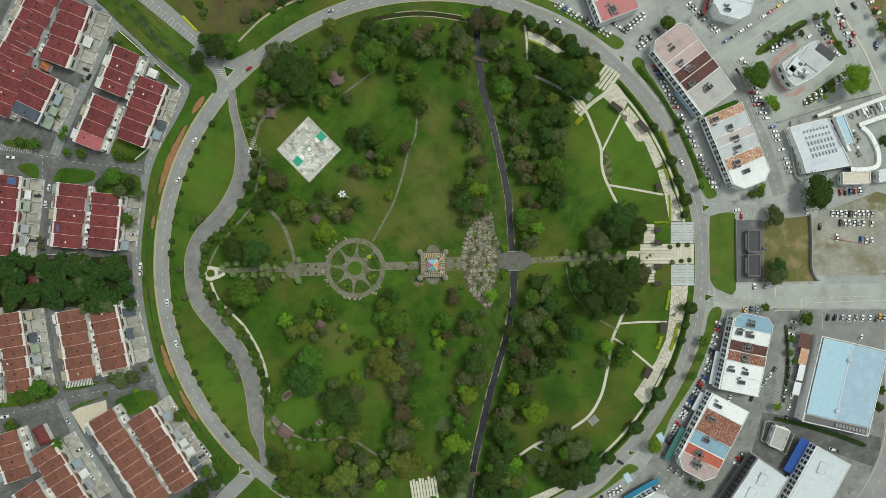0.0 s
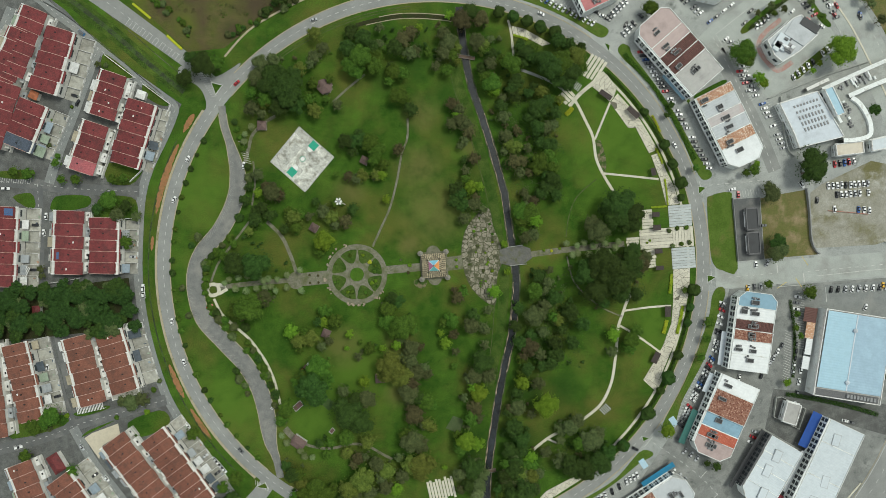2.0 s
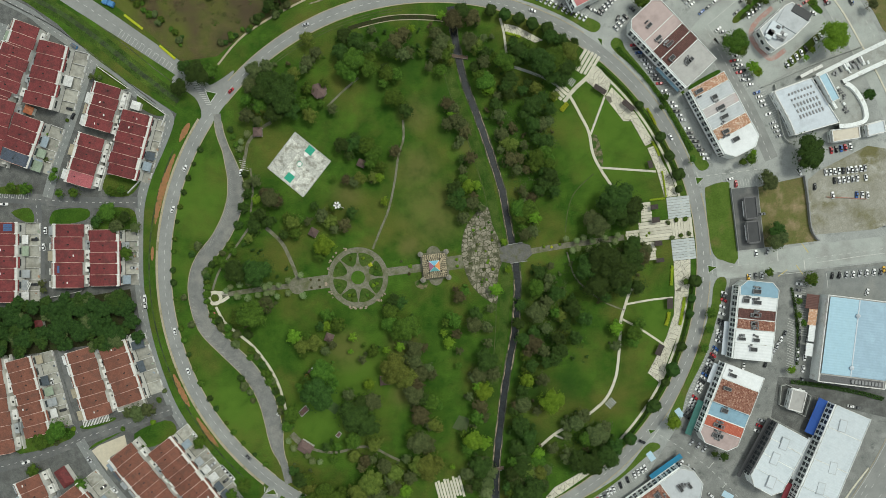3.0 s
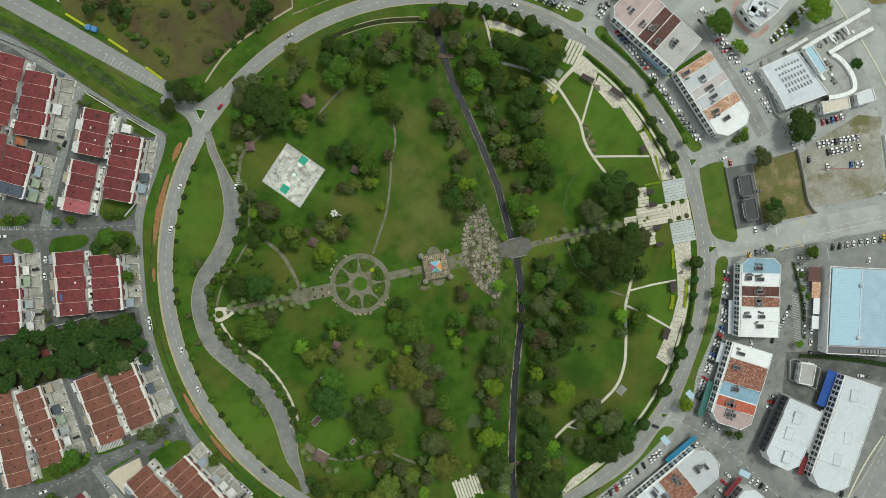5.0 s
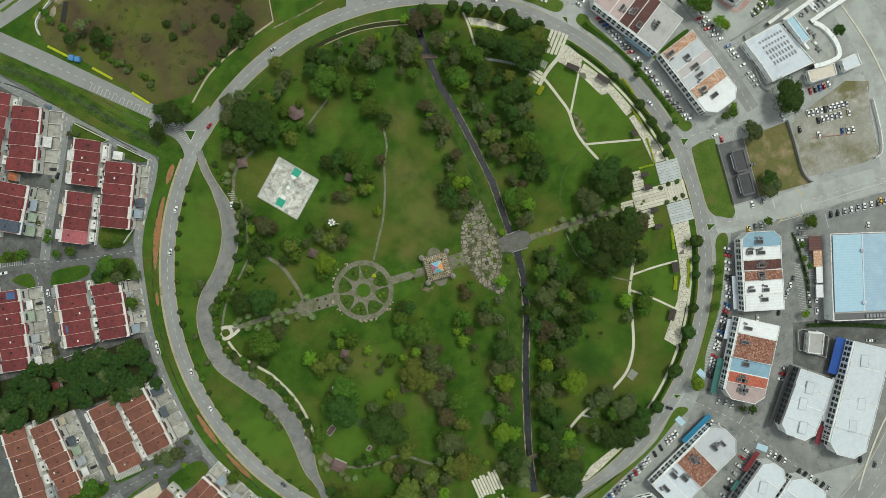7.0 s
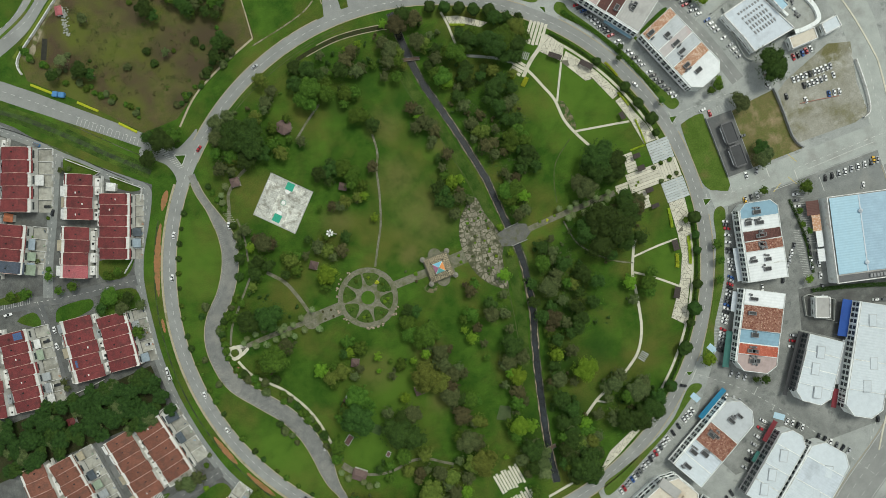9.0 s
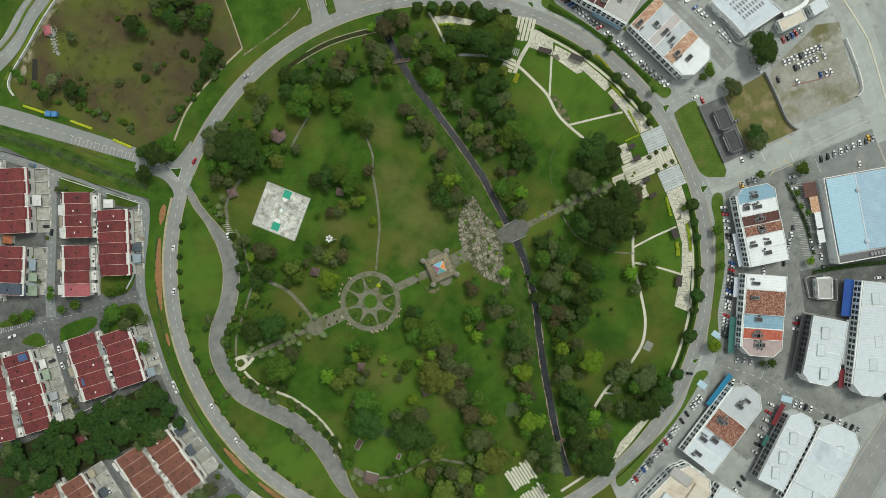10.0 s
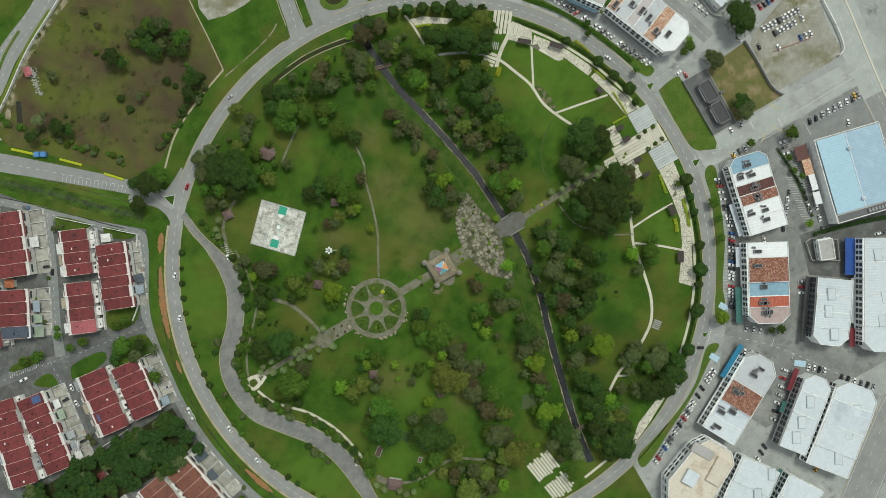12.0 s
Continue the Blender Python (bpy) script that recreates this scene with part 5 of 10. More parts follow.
def shop_row(start, end, width, sections, label, height=9.0, front=1, awnings=(), seed=0, clutter=True, cut=(0, 0), name="shop_row", face=None):
    """A row of shophouses; sections give the share of the length and the roof. front 1: windows and walkway to the left of the way from start to end."""
    rnd = random.Random(seed + 100)
    a, b = Vector((*start, 0)), Vector((*end, 0))
    way = b - a
    row = new(name)
    row.matrix_world = Matrix.Translation(a) @ Matrix.Rotation(math.atan2(way.y, way.x), 4, 'Z')
    tagged(row, label, "shops", "rows of shops")
    half, length, x = width / 2, way.length, 0.0
    total = sum(s for s, _ in sections)
    for k, (share, roofing) in enumerate(sections):
        wide = length * share / total
        h = height + rnd.uniform(-0.35, 0.35)
        c0, c1 = (cut[0] if k == 0 else 0), (cut[1] if k == len(sections) - 1 else 0)
        edge = [(x + 0.01 + c0, -half), (x + wide - 0.01 - c1, -half), (x + wide - 0.01, -half + c1), (x + wide - 0.01, half - c1), (x + wide - 0.01 - c1, half), (x + 0.01 + c0, half), (x + 0.01, half - c0), (x + 0.01, -half + c0)]
        edge = [p for i, p in enumerate(edge) if i == 0 or p != edge[i - 1]]
        if edge[-1] == edge[0]:
            edge.pop()
        block = slab("shop_house", edge, 0, h, shop_wall, row)
        tiles = roofing in ("clay", "maroon", "tan", "red")
        if c0 or c1:
            mid = (x + wide / 2, 0)
            slab("roof", [(mid[0] + (px - mid[0]) * 0.965, py * 0.975) for px, py in edge], h - 0.1, h + 0.22, ROOFS[roofing], block)
            for p, q in zip(edge, edge[1:] + edge[:1]):
                dx, dy = q[0] - p[0], q[1] - p[1]
                bm = bmesh.new()
                box_into(bm, ((p[0] + q[0]) / 2, (p[1] + q[1]) / 2, h + 0.1), (math.hypot(dx, dy), 0.34, 0.8), math.degrees(math.atan2(dy, dx)))
                part("parapet", bm, shop_wall, block)
        v, f = ribbed(x + 0.25, x + wide - 0.25, -half + 0.3, half - 0.3, h + 0.12, 1.5 if tiles else 0.25, 0.9 if tiles else 1.6)
        roof = None if c0 or c1 else mesh("roof", v, f, ROOFS[roofing], block, "" if not tiles else "ribbed tile roof")
        if tiles and roof:
            # courses of broad tiles, each a little out of line
            v, f = [], []
            cols, rows = int((wide - 0.6) / 1.05), int((width - 0.8) / 0.85)
            for i in range(cols):
                for j in range(rows):
                    if roofing == "clay" and (i + j // 2) % 3 == 2 and j % 2:
                        continue
                    cx = x + 0.3 + (i + 0.5) * (wide - 0.6) / cols + (0.25 if j % 2 else -0.25)
                    cy = -half + 0.4 + (j + 0.5) * (width - 0.8) / rows
                    cz = h + 0.26 + 1.5 * (1 - abs(cy) / half) + rnd.uniform(0, 0.05)
                    q = len(v)
                    e = 0.16 if cy < 0 else -0.16
                    for dx, dy, dz in ((-0.36, -0.3, 0), (0.36, -0.3, 0), (0.36, 0.3, 0), (-0.36, 0.3, 0)):
                        v.append((cx + dx, cy + dy, cz + dy * e + 0.05))
                    for dx, dy in ((-0.36, -0.3), (0.36, -0.3), (0.36, 0.3), (-0.36, 0.3)):
                        v.append((cx + dx, cy + dy, cz + dy * e - 0.12))
                    f += [(q, q + 1, q + 2, q + 3), (q + 4, q + 5, q + 1, q), (q + 5, q + 6, q + 2, q + 1), (q + 6, q + 7, q + 3, q + 2), (q + 7, q + 4, q, q + 3)]
            tagged(mesh("tiles", v, f, TILES[roofing], roof), kind="stuff")
        if roof:
            bm = bmesh.new()
            for y in (-half, half):
                box_into(bm, (x + wide / 2, y, h + 0.05), (wide - 0.02, 0.32, 0.75))
            for xx in (x + 0.14, x + wide - 0.14):
                box_into(bm, (xx, 0, h + 0.1 + (0.55 if tiles else 0)), (0.26, width - 0.6, 0.7))
            part("parapet", bm, shop_wall, block)
        bays = max(1, round(wide / 3.4))
        for j in range(bays):
            if (c0 and j == 0) or (c1 and j == bays - 1):
                continue
            for level in (1, 2):
                for s in (front,):
                    bm = bmesh.new()
                    box_into(bm, (x + 0.25 + (j + 0.5) * (wide - 0.5) / bays, s * (half + 0.97), level * 3.0 + 1.5), (wide / bays * 0.62, 0.14, 2.2))
                    part("window", bm, window_dark, block)
        # a white grid of ledges and piers before the windows
        bm = bmesh.new()
        run, at = wide - 0.04 - c0 - c1, x + wide / 2 + (c0 - c1) / 2
        box_into(bm, (at, front * (half + 0.42), (h + 3.1) / 2), (run, 1.0, h - 3.1))
        for z, reach in ((3.3, 2.0), (6.2, 1.2), (h - 0.2, 1.15)):
            box_into(bm, (at, front * (half + reach / 2 - 0.1), z), (run + 0.02, reach + 0.1, 0.34))
        for j in range(bays + 1):
            box_into(bm, (at - run / 2 + 0.2 + j * (run - 0.4) / bays, front * (half + 0.5), (h + 3.4) / 2), (0.42, 1.3, h - 3.5))
        part("facade_frame", bm, face or facade_white, block)
        bm = bmesh.new()
        for j in range(bays):
            box_into(bm, (at - run / 2 + (j + 0.5) * run / bays, front * (half + 0.05), 1.6), (run / bays * 0.8, 0.3, 2.7))
        part("shop_front", bm, window_dark, block)
        if clutter:
            for j in range(rnd.choice((1, 1, 2))):
                bm = bmesh.new()
                cx, cy = x + wide * rnd.uniform(0.3, 0.7), rnd.uniform(-half * 0.75, half * 0.1)
                w, d = rnd.uniform(1.6, 2.6), rnd.uniform(3.4, 5.0)
                for ex, ey, ew, ed in ((0, -d / 2, w, 0.25), (0, d / 2, w, 0.25), (-w / 2, 0, 0.25, d), (w / 2, 0, 0.25, d)):
                    box_into(bm, (cx + ex, cy + ey, h + 0.6 + (0.7 if tiles else 0)), (ew, ed, 1.6))
                tank = part("light_well", bm, vent_grey, block, "grey kerb round a dark light well")
                bm = bmesh.new()
                box_into(bm, (cx, cy, h + 0.35 + (0.7 if tiles else 0)), (w - 0.3, d - 0.3, 1.2))
                part("well_cover", bm, well_dark, tank)
                cx, cy = cx + rnd.choice((-1, 1)) * rnd.uniform(2.0, 2.8), cy + rnd.uniform(-1.5, 1.5)
                if rnd.random() < 0.8:
                    for q in range(rnd.choice((2, 3, 4))):
                        bm = bmesh.new()
                        box_into(bm, (cx + rnd.uniform(-0.5, 0.5), cy - 1.6 + 1.15 * q, h + 0.75 + (0.7 if tiles else 0)), (rnd.uniform(0.9, 1.5), 0.8, 1.1), 0, 0.06)
                        part("cooling_unit", bm, rnd.choice((vent_grey, base_grey)), block)
                if rnd.random() < 0.35:
                    bm = bmesh.new()
                    cone_into(bm, (cx, cy, h + 1.6), 0.5, 0.42, 0.5, 10)
                    part("tank", bm, vent_grey, tank)
        x += wide
    for x0, x1, deep, roofing in awnings:
        bm = bmesh.new()
        box_into(bm, ((x0 + x1) / 2 * length, front * (half + 1.7 + deep / 2), 3.6), ((x1 - x0) * length, deep, 0.2))
        awning = part("awning", bm, ROOFS[roofing], row)
        for k in range(int((x1 - x0) * length / 2.2)):
            bm = bmesh.new()
            box_into(bm, (x0 * length + 1 + k * 2.2, front * (half + 1.7 + deep / 2), 3.75), (0.14, deep, 0.14))
            part("rib", bm, ROOFS[roofing], awning)
        for k in range(4):
            bm = bmesh.new()
            cone_into(bm, (x0 * length + 0.4 + k * ((x1 - x0) * length - 0.8) / 3, front * (half + 1.5 + deep), 0.05), 0.07, 0.07, 3.5, 6)
            part("awning_post", bm, vent_grey, awning)
    return row


shop_row((135.9, 131.9), (168.3, 89.6), 25, ((2.0, "pink"), (1.0, "pink"), (0.9, "maroon"), (0.9, "maroon"), (2.2, "grey")), "three-storey shop row with pink, maroon and grey roofs", 9, -1, ((0.6, 0.97, 1.8, "blue"),), 1, cut=(4, 0))
shop_row((171.0, 85.0), (189.7, 39.2), 23.5, ((0.9, "tan"), (1.3, "pale"), (0.9, "dusty"), (1.2, "pale"), (1.1, "tan"), (2.1, "bright")), "three-storey shop row with grey, tan and white roofs", 9, -1, (), 2, cut=(0, 5))
shop_row((189.9, -40.4), (180.0, -87.6), 23.4, ((1.3, "blue"), (1.1, "bright"), (0.9, "maroon"), (0.9, "clay"), (1.2, "bright"), (1.4, "bright")), "three-storey shop row with blue, white and brown tile roofs", 9, -1, ((0.55, 0.98, 3.0, "steel"),), 3, cut=(4, 0))
shop_row((175.3, -93.4), (152.4, -137.6), 24.4, ((1.1, "bright"), (1.8, "clay"), (1.0, "blue"), (0.8, "red"), (1.2, "pink")), "three-storey shop row with white, clay, blue and red roofs", 9, -1, ((0.05, 0.3, 3.0, "steel"), (0.55, 1.0, 4.0, "teal")), 4, cut=(0, 5))
shop_row((183.5, 172.9), (174.6, 141.3), 22, ((1, "pale"), (1, "white"), (1, "white")), "shop row with white roofs beside the car park", 9, -1, ((0.5, 1.0, 2.5, "wine"),), 5, cut=(0, 5))
shop_row((94.9, 175.6), (107.9, 142.0), 24, ((1, "pale"), (1, "grey"), (1.2, "rose")), "shop row with grey and rose-red roofs", 9, -1, (), 6)
shop_row((139.8, -155.0), (91.1, -182.4), 21.5, ((1.9, "pale"), (1.3, "clay"), (0.9, "steel"), (0.9, "white")), "shop row with grey, clay tile and pale roofs", 9, -1, ((0.0, 0.42, 3.2, "azure"),), 7, cut=(6, 0))
shop_row((200.9, -133.6), (177.8, -167.2), 21.5, ((1, "white"), (1, "white"), (1, "white"), (1, "white")), "long white-roofed shop block with dark facade", 9, -1, ((0.0, 1.0, 2.4, "dark"),), 8, False, cut=(0, 5), face=base_grey)
shop_row((238.0, -125.5), (203.9, -186.3), 22.5, ((1.1, "white"), (1.6, "white"), (1.4, "white"), (1.2, "white")), "large white-roofed shop block with roof monitors", 9.5, -1, ((0.0, 0.33, 6.0, "navy"), (0.36, 0.76, 2.2, "pale"), (0.8, 0.97, 3.2, "wine")), 9, False, cut=(0, 6))
shop_row((163.2, -181.5), (126.1, -212.2), 17, ((1, "white"), (1.2, "white"), (1, "white"), (1, "white")), "white-roofed shop block with a dark front", 9, -1, ((0.0, 0.3, 3.0, "wine"), (0.45, 0.6, 2.4, "teal")), 12, False, cut=(5, 0), face=vent_grey)
shop_row((181.6, -198.1), (138.7, -233.6), 26, ((1, "white"), (1.2, "steel"), (1.2, "white"), (1, "white")), "wide white-roofed shop block beside the main road", 9.5, -1, ((0.1, 0.9, 1.8, "pale"),), 13, False, cut=(6, 0))
shop_row((105.7, -210.3), (66.6, -239.2), 24, ((1, "white"), (1, "white"), (1, "pale")), "white-roofed shop block at the south-east corner", 9, -1, (), 10, False)
shop_row((124.3, -233.8), (90.6, -256.5), 22, ((1, "white"), (1, "white"), (1, "pale")), "white-roofed shop block behind the corner", 9, -1, ((0, 0.5, 2.5, "teal"),), 11, False)


def hall(outline, height, roofing, label, name="hall", rim=None, windows=True):
    """A hall with a nearly flat roof inside a parapet; outline goes round at roof height."""
    o = new(name)
    tagged(o, label, "hall")
    slab("wall", outline, 0, height, rim or shop_wall, o)
    c = sum((Vector((*p, 0)) for p in outline), Vector()) / len(outline)
    inner = [(Vector((*p, 0)) - c) * 0.985 + c for p in outline]
    slab("roof", inner, height - 0.1, height + 0.3, ROOFS[roofing], o)
    for p, q in zip(outline, outline[1:] + outline[:1]):
        u, w = Vector((*p, 0)), Vector((*q, 0))
        d = w - u
        bm = bmesh.new()
        mid = (u + w) / 2
        box_into(bm, (mid.x, mid.y, height + 0.3), (d.length, 0.5, 1.0), math.degrees(math.atan2(d.y, d.x)))
        part("parapet", bm, rim or parapet_white, o)
        n = int(d.length / 4.2)
        out = mid - c
        if not windows or out.dot(mid) > 0.3 * out.length * mid.length:
            continue
        for level in range(1, max(2, int(height / 3.2))):
            for k in range(n):
                at = u + d * (k + 0.5) / n
                bm = bmesh.new()
                box_into(bm, (at.x, at.y, level * 3.1 + (1.6 if height > 6 else -0.6)), (2.9, 0.3, 1.9), math.degrees(math.atan2(d.y, d.x)))
                part("window", bm, window_dark, o)
            bm = bmesh.new()
            box_into(bm, (mid.x, mid.y, level * 3.1 + 0.2), (d.length * 0.98, 1.5, 0.3), math.degrees(math.atan2(d.y, d.x)))
            part("ledge", bm, rim or facade_white, o)
    return o


blue_nw, blue_sw, blue_ne = Vector((*(231.0, -53.1), 0)), Vector((*(218.9, -104.8), 0)), Vector((*(270.9, -62.3), 0))
blue_se = blue_ne + blue_sw - blue_nw
blue_hall = hall([tuple(p.xy) for p in (blue_nw, blue_ne, blue_se, blue_sw)], 8, "grey", "large hall with a pale blue metal roof and white parapet", windows=False)
south = (blue_sw - blue_nw).normalized()
east = (blue_ne - blue_nw).normalized()


def on_blue(u, v, z):
    p = blue_nw + east * u + south * v
    return (p.x, p.y, z)


deep, across = (blue_sw - blue_nw).length, (blue_ne - blue_nw).length
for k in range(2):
    # two sheets that meet in a valley, ribbed finely; the eastern one is darker
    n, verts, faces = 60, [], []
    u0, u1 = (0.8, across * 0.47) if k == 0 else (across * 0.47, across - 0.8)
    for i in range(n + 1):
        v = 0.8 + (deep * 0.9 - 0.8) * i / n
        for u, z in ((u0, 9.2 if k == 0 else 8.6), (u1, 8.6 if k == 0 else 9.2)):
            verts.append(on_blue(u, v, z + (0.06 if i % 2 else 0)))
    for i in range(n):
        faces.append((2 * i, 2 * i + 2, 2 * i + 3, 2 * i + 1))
    mesh("roof_sheet", verts, faces, ROOFS["sky"] if k == 0 else ROOFS["sky_darker"], blue_hall, "pale blue metal sheets")
bm = bmesh.new()
a, b = Vector(on_blue(across * 0.47, 1.0, 8.75)), Vector(on_blue(across * 0.47, deep * 0.9, 8.75))
box_into(bm, (a + b) / 2, ((b - a).length, 0.7, 0.12), math.degrees(math.atan2(b.y - a.y, b.x - a.x)))
part("valley_gutter", bm, ROOFS["steel"], blue_hall, "grey gutter in the valley of the roof")
for v in (0.2, 0.8):
    bm = bmesh.new()
    p = on_blue(across * 0.46, deep * v, 8.7)
    cone_into(bm, p, 1.1, 0.9, 0.8, 14)
    cone_into(bm, (p[0], p[1], p[2] + 0.8), 1.35, 0.3, 0.7, 14)
    part("roof_turbine", bm, ROOFS["steel"], blue_hall, "round metal roof ventilator")
bm = bmesh.new()
box_into(bm, on_blue(across * 0.5, deep * 0.955, 8.35), (across * 0.94, deep * 0.075, 0.2), math.degrees(math.atan2(east.y, east.x)))
part("plant_deck", bm, base_grey, blue_hall, "dark plant deck at the end of the roof")
for k in range(9):
    bm = bmesh.new()
    p = on_blue(across * (0.5 + 0.05 * k), deep * 0.955, 8.9)
    box_into(bm, p, (1.6, 2.2, 1.3), math.degrees(math.atan2(east.y, east.x)), 0.1)
    part("cooling_unit", bm, vent_grey, blue_hall, "dark rooftop cooling unit")

# the long hall with rows of roof lights
light_hall = hall([(212.5, 74.2), (236.1, 80.1), (250.3, 51.3), (222.6, 46.5), (220.2, 55.1)], 6.0, "steel", "pale metal-roofed hall with rows of roof vents")
c0, c1, c2 = Vector((*(212.5, 74.2), 6.45)), Vector((*(236.1, 80.1), 6.45)), Vector((*(223.3, 46.5), 6.45))
u, v = c1 - c0, c2 - c0
for i in range(5):
    for j in range(8):
        p = c0 + u * (0.30 + 0.085 * j) + v * (0.16 + 0.13 * i)
        bm = bmesh.new()
        box_into(bm, p, (0.9, 1.5 if i < 2 else 2.4, 0.5), math.degrees(math.atan2(v.y, v.x)) + 90, 0.08)
        part("roof_vent", bm, vent_grey, light_hall)
hall([(238.5, 80.1), (243.3, 81.8), (249.9, 65.3), (245.1, 63.6)], 9, "sky", "annex with a pale blue roof beside the hall")
court_block = new("arcade_building")
tagged(court_block, "white-rimmed building round an open grey deck", "building")
slab("deck", [(239.9, 81.0), (259.4, 88.3), (285.5, 97.7), (285.5, 85.9), (255.6, 76.1), (261.1, 74.1), (266.3, 64.3), (267.4, 52.5), (259.4, 49.4), (251.0, 50.1)], 0, 5, concrete, court_block)
for pts, w in (([(239.2, 81.1), (258.6, 88.4), (284.6, 97.8)], 2.4), ([(239.2, 80.8), (244.8, 69.7), (249.6, 60.0)], 1.6), ([(255.2, 75.9), (269.0, 80.8), (284.6, 86.0)], 2.6), ([(256.9, 74.9), (261.4, 71.1), (265.2, 64.5), (267.3, 57.6), (266.3, 51.0), (258.6, 48.9), (250.0, 48.9)], 2.6)):
    ribbon("rim", curve_through(pts, 6), w, 6.4, facade_white, drop=2.0, parent=court_block, label="broad white parapet")
rnd = random.Random(41)
for k in range(16):
    u, v = rnd.uniform(0.1, 0.95), rnd.uniform(0.2, 0.8)
    p = Vector((248.9, 79.6)).lerp(Vector((272.6, 88.7)), u) + Vector((4.0, -7.0)) * (v - 0.5)
    bm = bmesh.new()
    box_into(bm, (p.x, p.y, 5.5), (rnd.uniform(0.8, 2.2), rnd.uniform(1.5, 4.5), 1.0), 22, 0.08)
    part("deck_unit", bm, rnd.choice((vent_grey, base_grey, facade_white)), court_block)
for k in range(10):
    p = Vector((253.1, 72.7)).lerp(Vector((255.9, 57.4)), k / 9)
    bm = bmesh.new()
    box_into(bm, (p.x + rnd.uniform(-2, 2), p.y, 5.5), (rnd.uniform(1.0, 2.6), rnd.uniform(0.8, 1.8), 1.0), 20, 0.08)
    part("deck_unit", bm, rnd.choice((vent_grey, base_grey, facade_white)), court_block)
hall([(246.2, 46.9), (262.9, 47.6), (262.9, 40.7), (246.2, 40.0)], 4.5, "cream", "low flat-roofed building beside the hall")
hall([(268.1, 48.0), (278.5, 49.7), (279.2, 42.8), (268.4, 41.4)], 4.5, "white", "small white flat-roofed hut")

# the bank on its own island
bank = hall([(206.6, 112.7), (223.8, 125.5), (228.2, 126.8), (237.8, 114.5), (225.5, 104.8), (214.5, 99.3), (210.3, 103.5)], 8, "pale", "bank building with a pale roof full of plant", name="bank")
for k, (px, py, w, d) in enumerate(((214.8, 111.0) + (8, 9), (219.3, 106.9) + (5, 5), (211.7, 108.6) + (4, 6))):
    bm = bmesh.new()
    box_into(bm, (px, py, 9.0), (w, d, 1.4), -37, 0.15)
    part("roof_plant", bm, (ROOFS["white"], vent_grey, ROOFS["white"])[k], bank)
bm = bmesh.new()
box_into(bm, (*(225.5, 115.8), 8.6), (10, 14, 0.5), 53)
part("roof_deck", bm, ROOFS["pale"], bank)
bm = bmesh.new()
box_into(bm, (*(233.0, 120.0), 8.7), (5, 12, 0.5), 53)
part("glass_roof", bm, ROOFS["dark"], bank)
for k in range(14):
    p = Vector((209.7, 109.6)).lerp(Vector((217.9, 103.5)), rnd.random()) + Vector((rnd.uniform(0, 7), rnd.uniform(0, 5)))
    bm = bmesh.new()
    box_into(bm, (p.x, p.y, 9.7 + 0.05 * k), (rnd.uniform(1.0, 2.6), rnd.uniform(0.8, 2.0), 0.9), -37, 0.08)
    part("roof_unit", bm, (ROOFS["bright"], vent_grey, base_grey)[k % 3], bank)
structure(ribbon("pavement_red", curve_through([(220.8, 128.0), (210.2, 120.3), (206.0, 114.6), (206.7, 107.9), (212.3, 99.8), (217.2, 96.3), (226.1, 100.9)], 6), 3.0, 0.1, material("red_pavers", (0.44, 0.24, 0.21), (0.38, 0.27, 0.24), 2.5, 0.9, 0.1, blotch=(0.42, 0.38, 0.35), blotch_size=5, blotch_at=(0.45, 0.65), fine=0.12), drop=0.1), "red paved walk round the bank", "pavement")

# substation houses, pump house, corner building
for at in ((192.1, 4.9), (192.1, -10.1)):
    o = hall([(at[0] - 3.6, at[1] - 6.4), (at[0] + 3.6, at[1] - 6.4), (at[0] + 3.6, at[1] + 6.4), (at[0] - 3.6, at[1] + 6.4)], 3.2, "dark", "dark flat-roofed substation house", name="substation", rim=base_grey)
    bm = bmesh.new()
    box_into(bm, (at[0] - 4.2, at[1], 2.9), (1.0, 9.5, 0.3))
    part("canopy", bm, ROOFS["pale"], o)
hall([(205.1, -109.2), (213.5, -112.0), (209.0, -123.8), (201.0, -120.6)], 4.5, "grey", "low grey pump house inside a walled yard", name="pump_house")
corner = hall([(75.5, -179.5), (84.7, -179.9), (92.4, -192.9), (89.9, -200.1), (72.9, -209.5), (61.6, -216.9), (41.3, -205.5), (50.8, -189.2)], 12, "cream", "cream corner building with a stepped roof", name="corner_building")
for px, py, w, d, r, z in ((62.9, -193.9) + (8, 9, "white", 13.4), (79.3, -198.8) + (9, 16, "cream", 13.0), (77.3, -183.6) + (14, 6, "grey", 12.5)):
    bm = bmesh.new()
    box_into(bm, (px, py, z), (w, d, 1.6), -58, 0.15)
    part("roof_block", bm, ROOFS[r], corner)

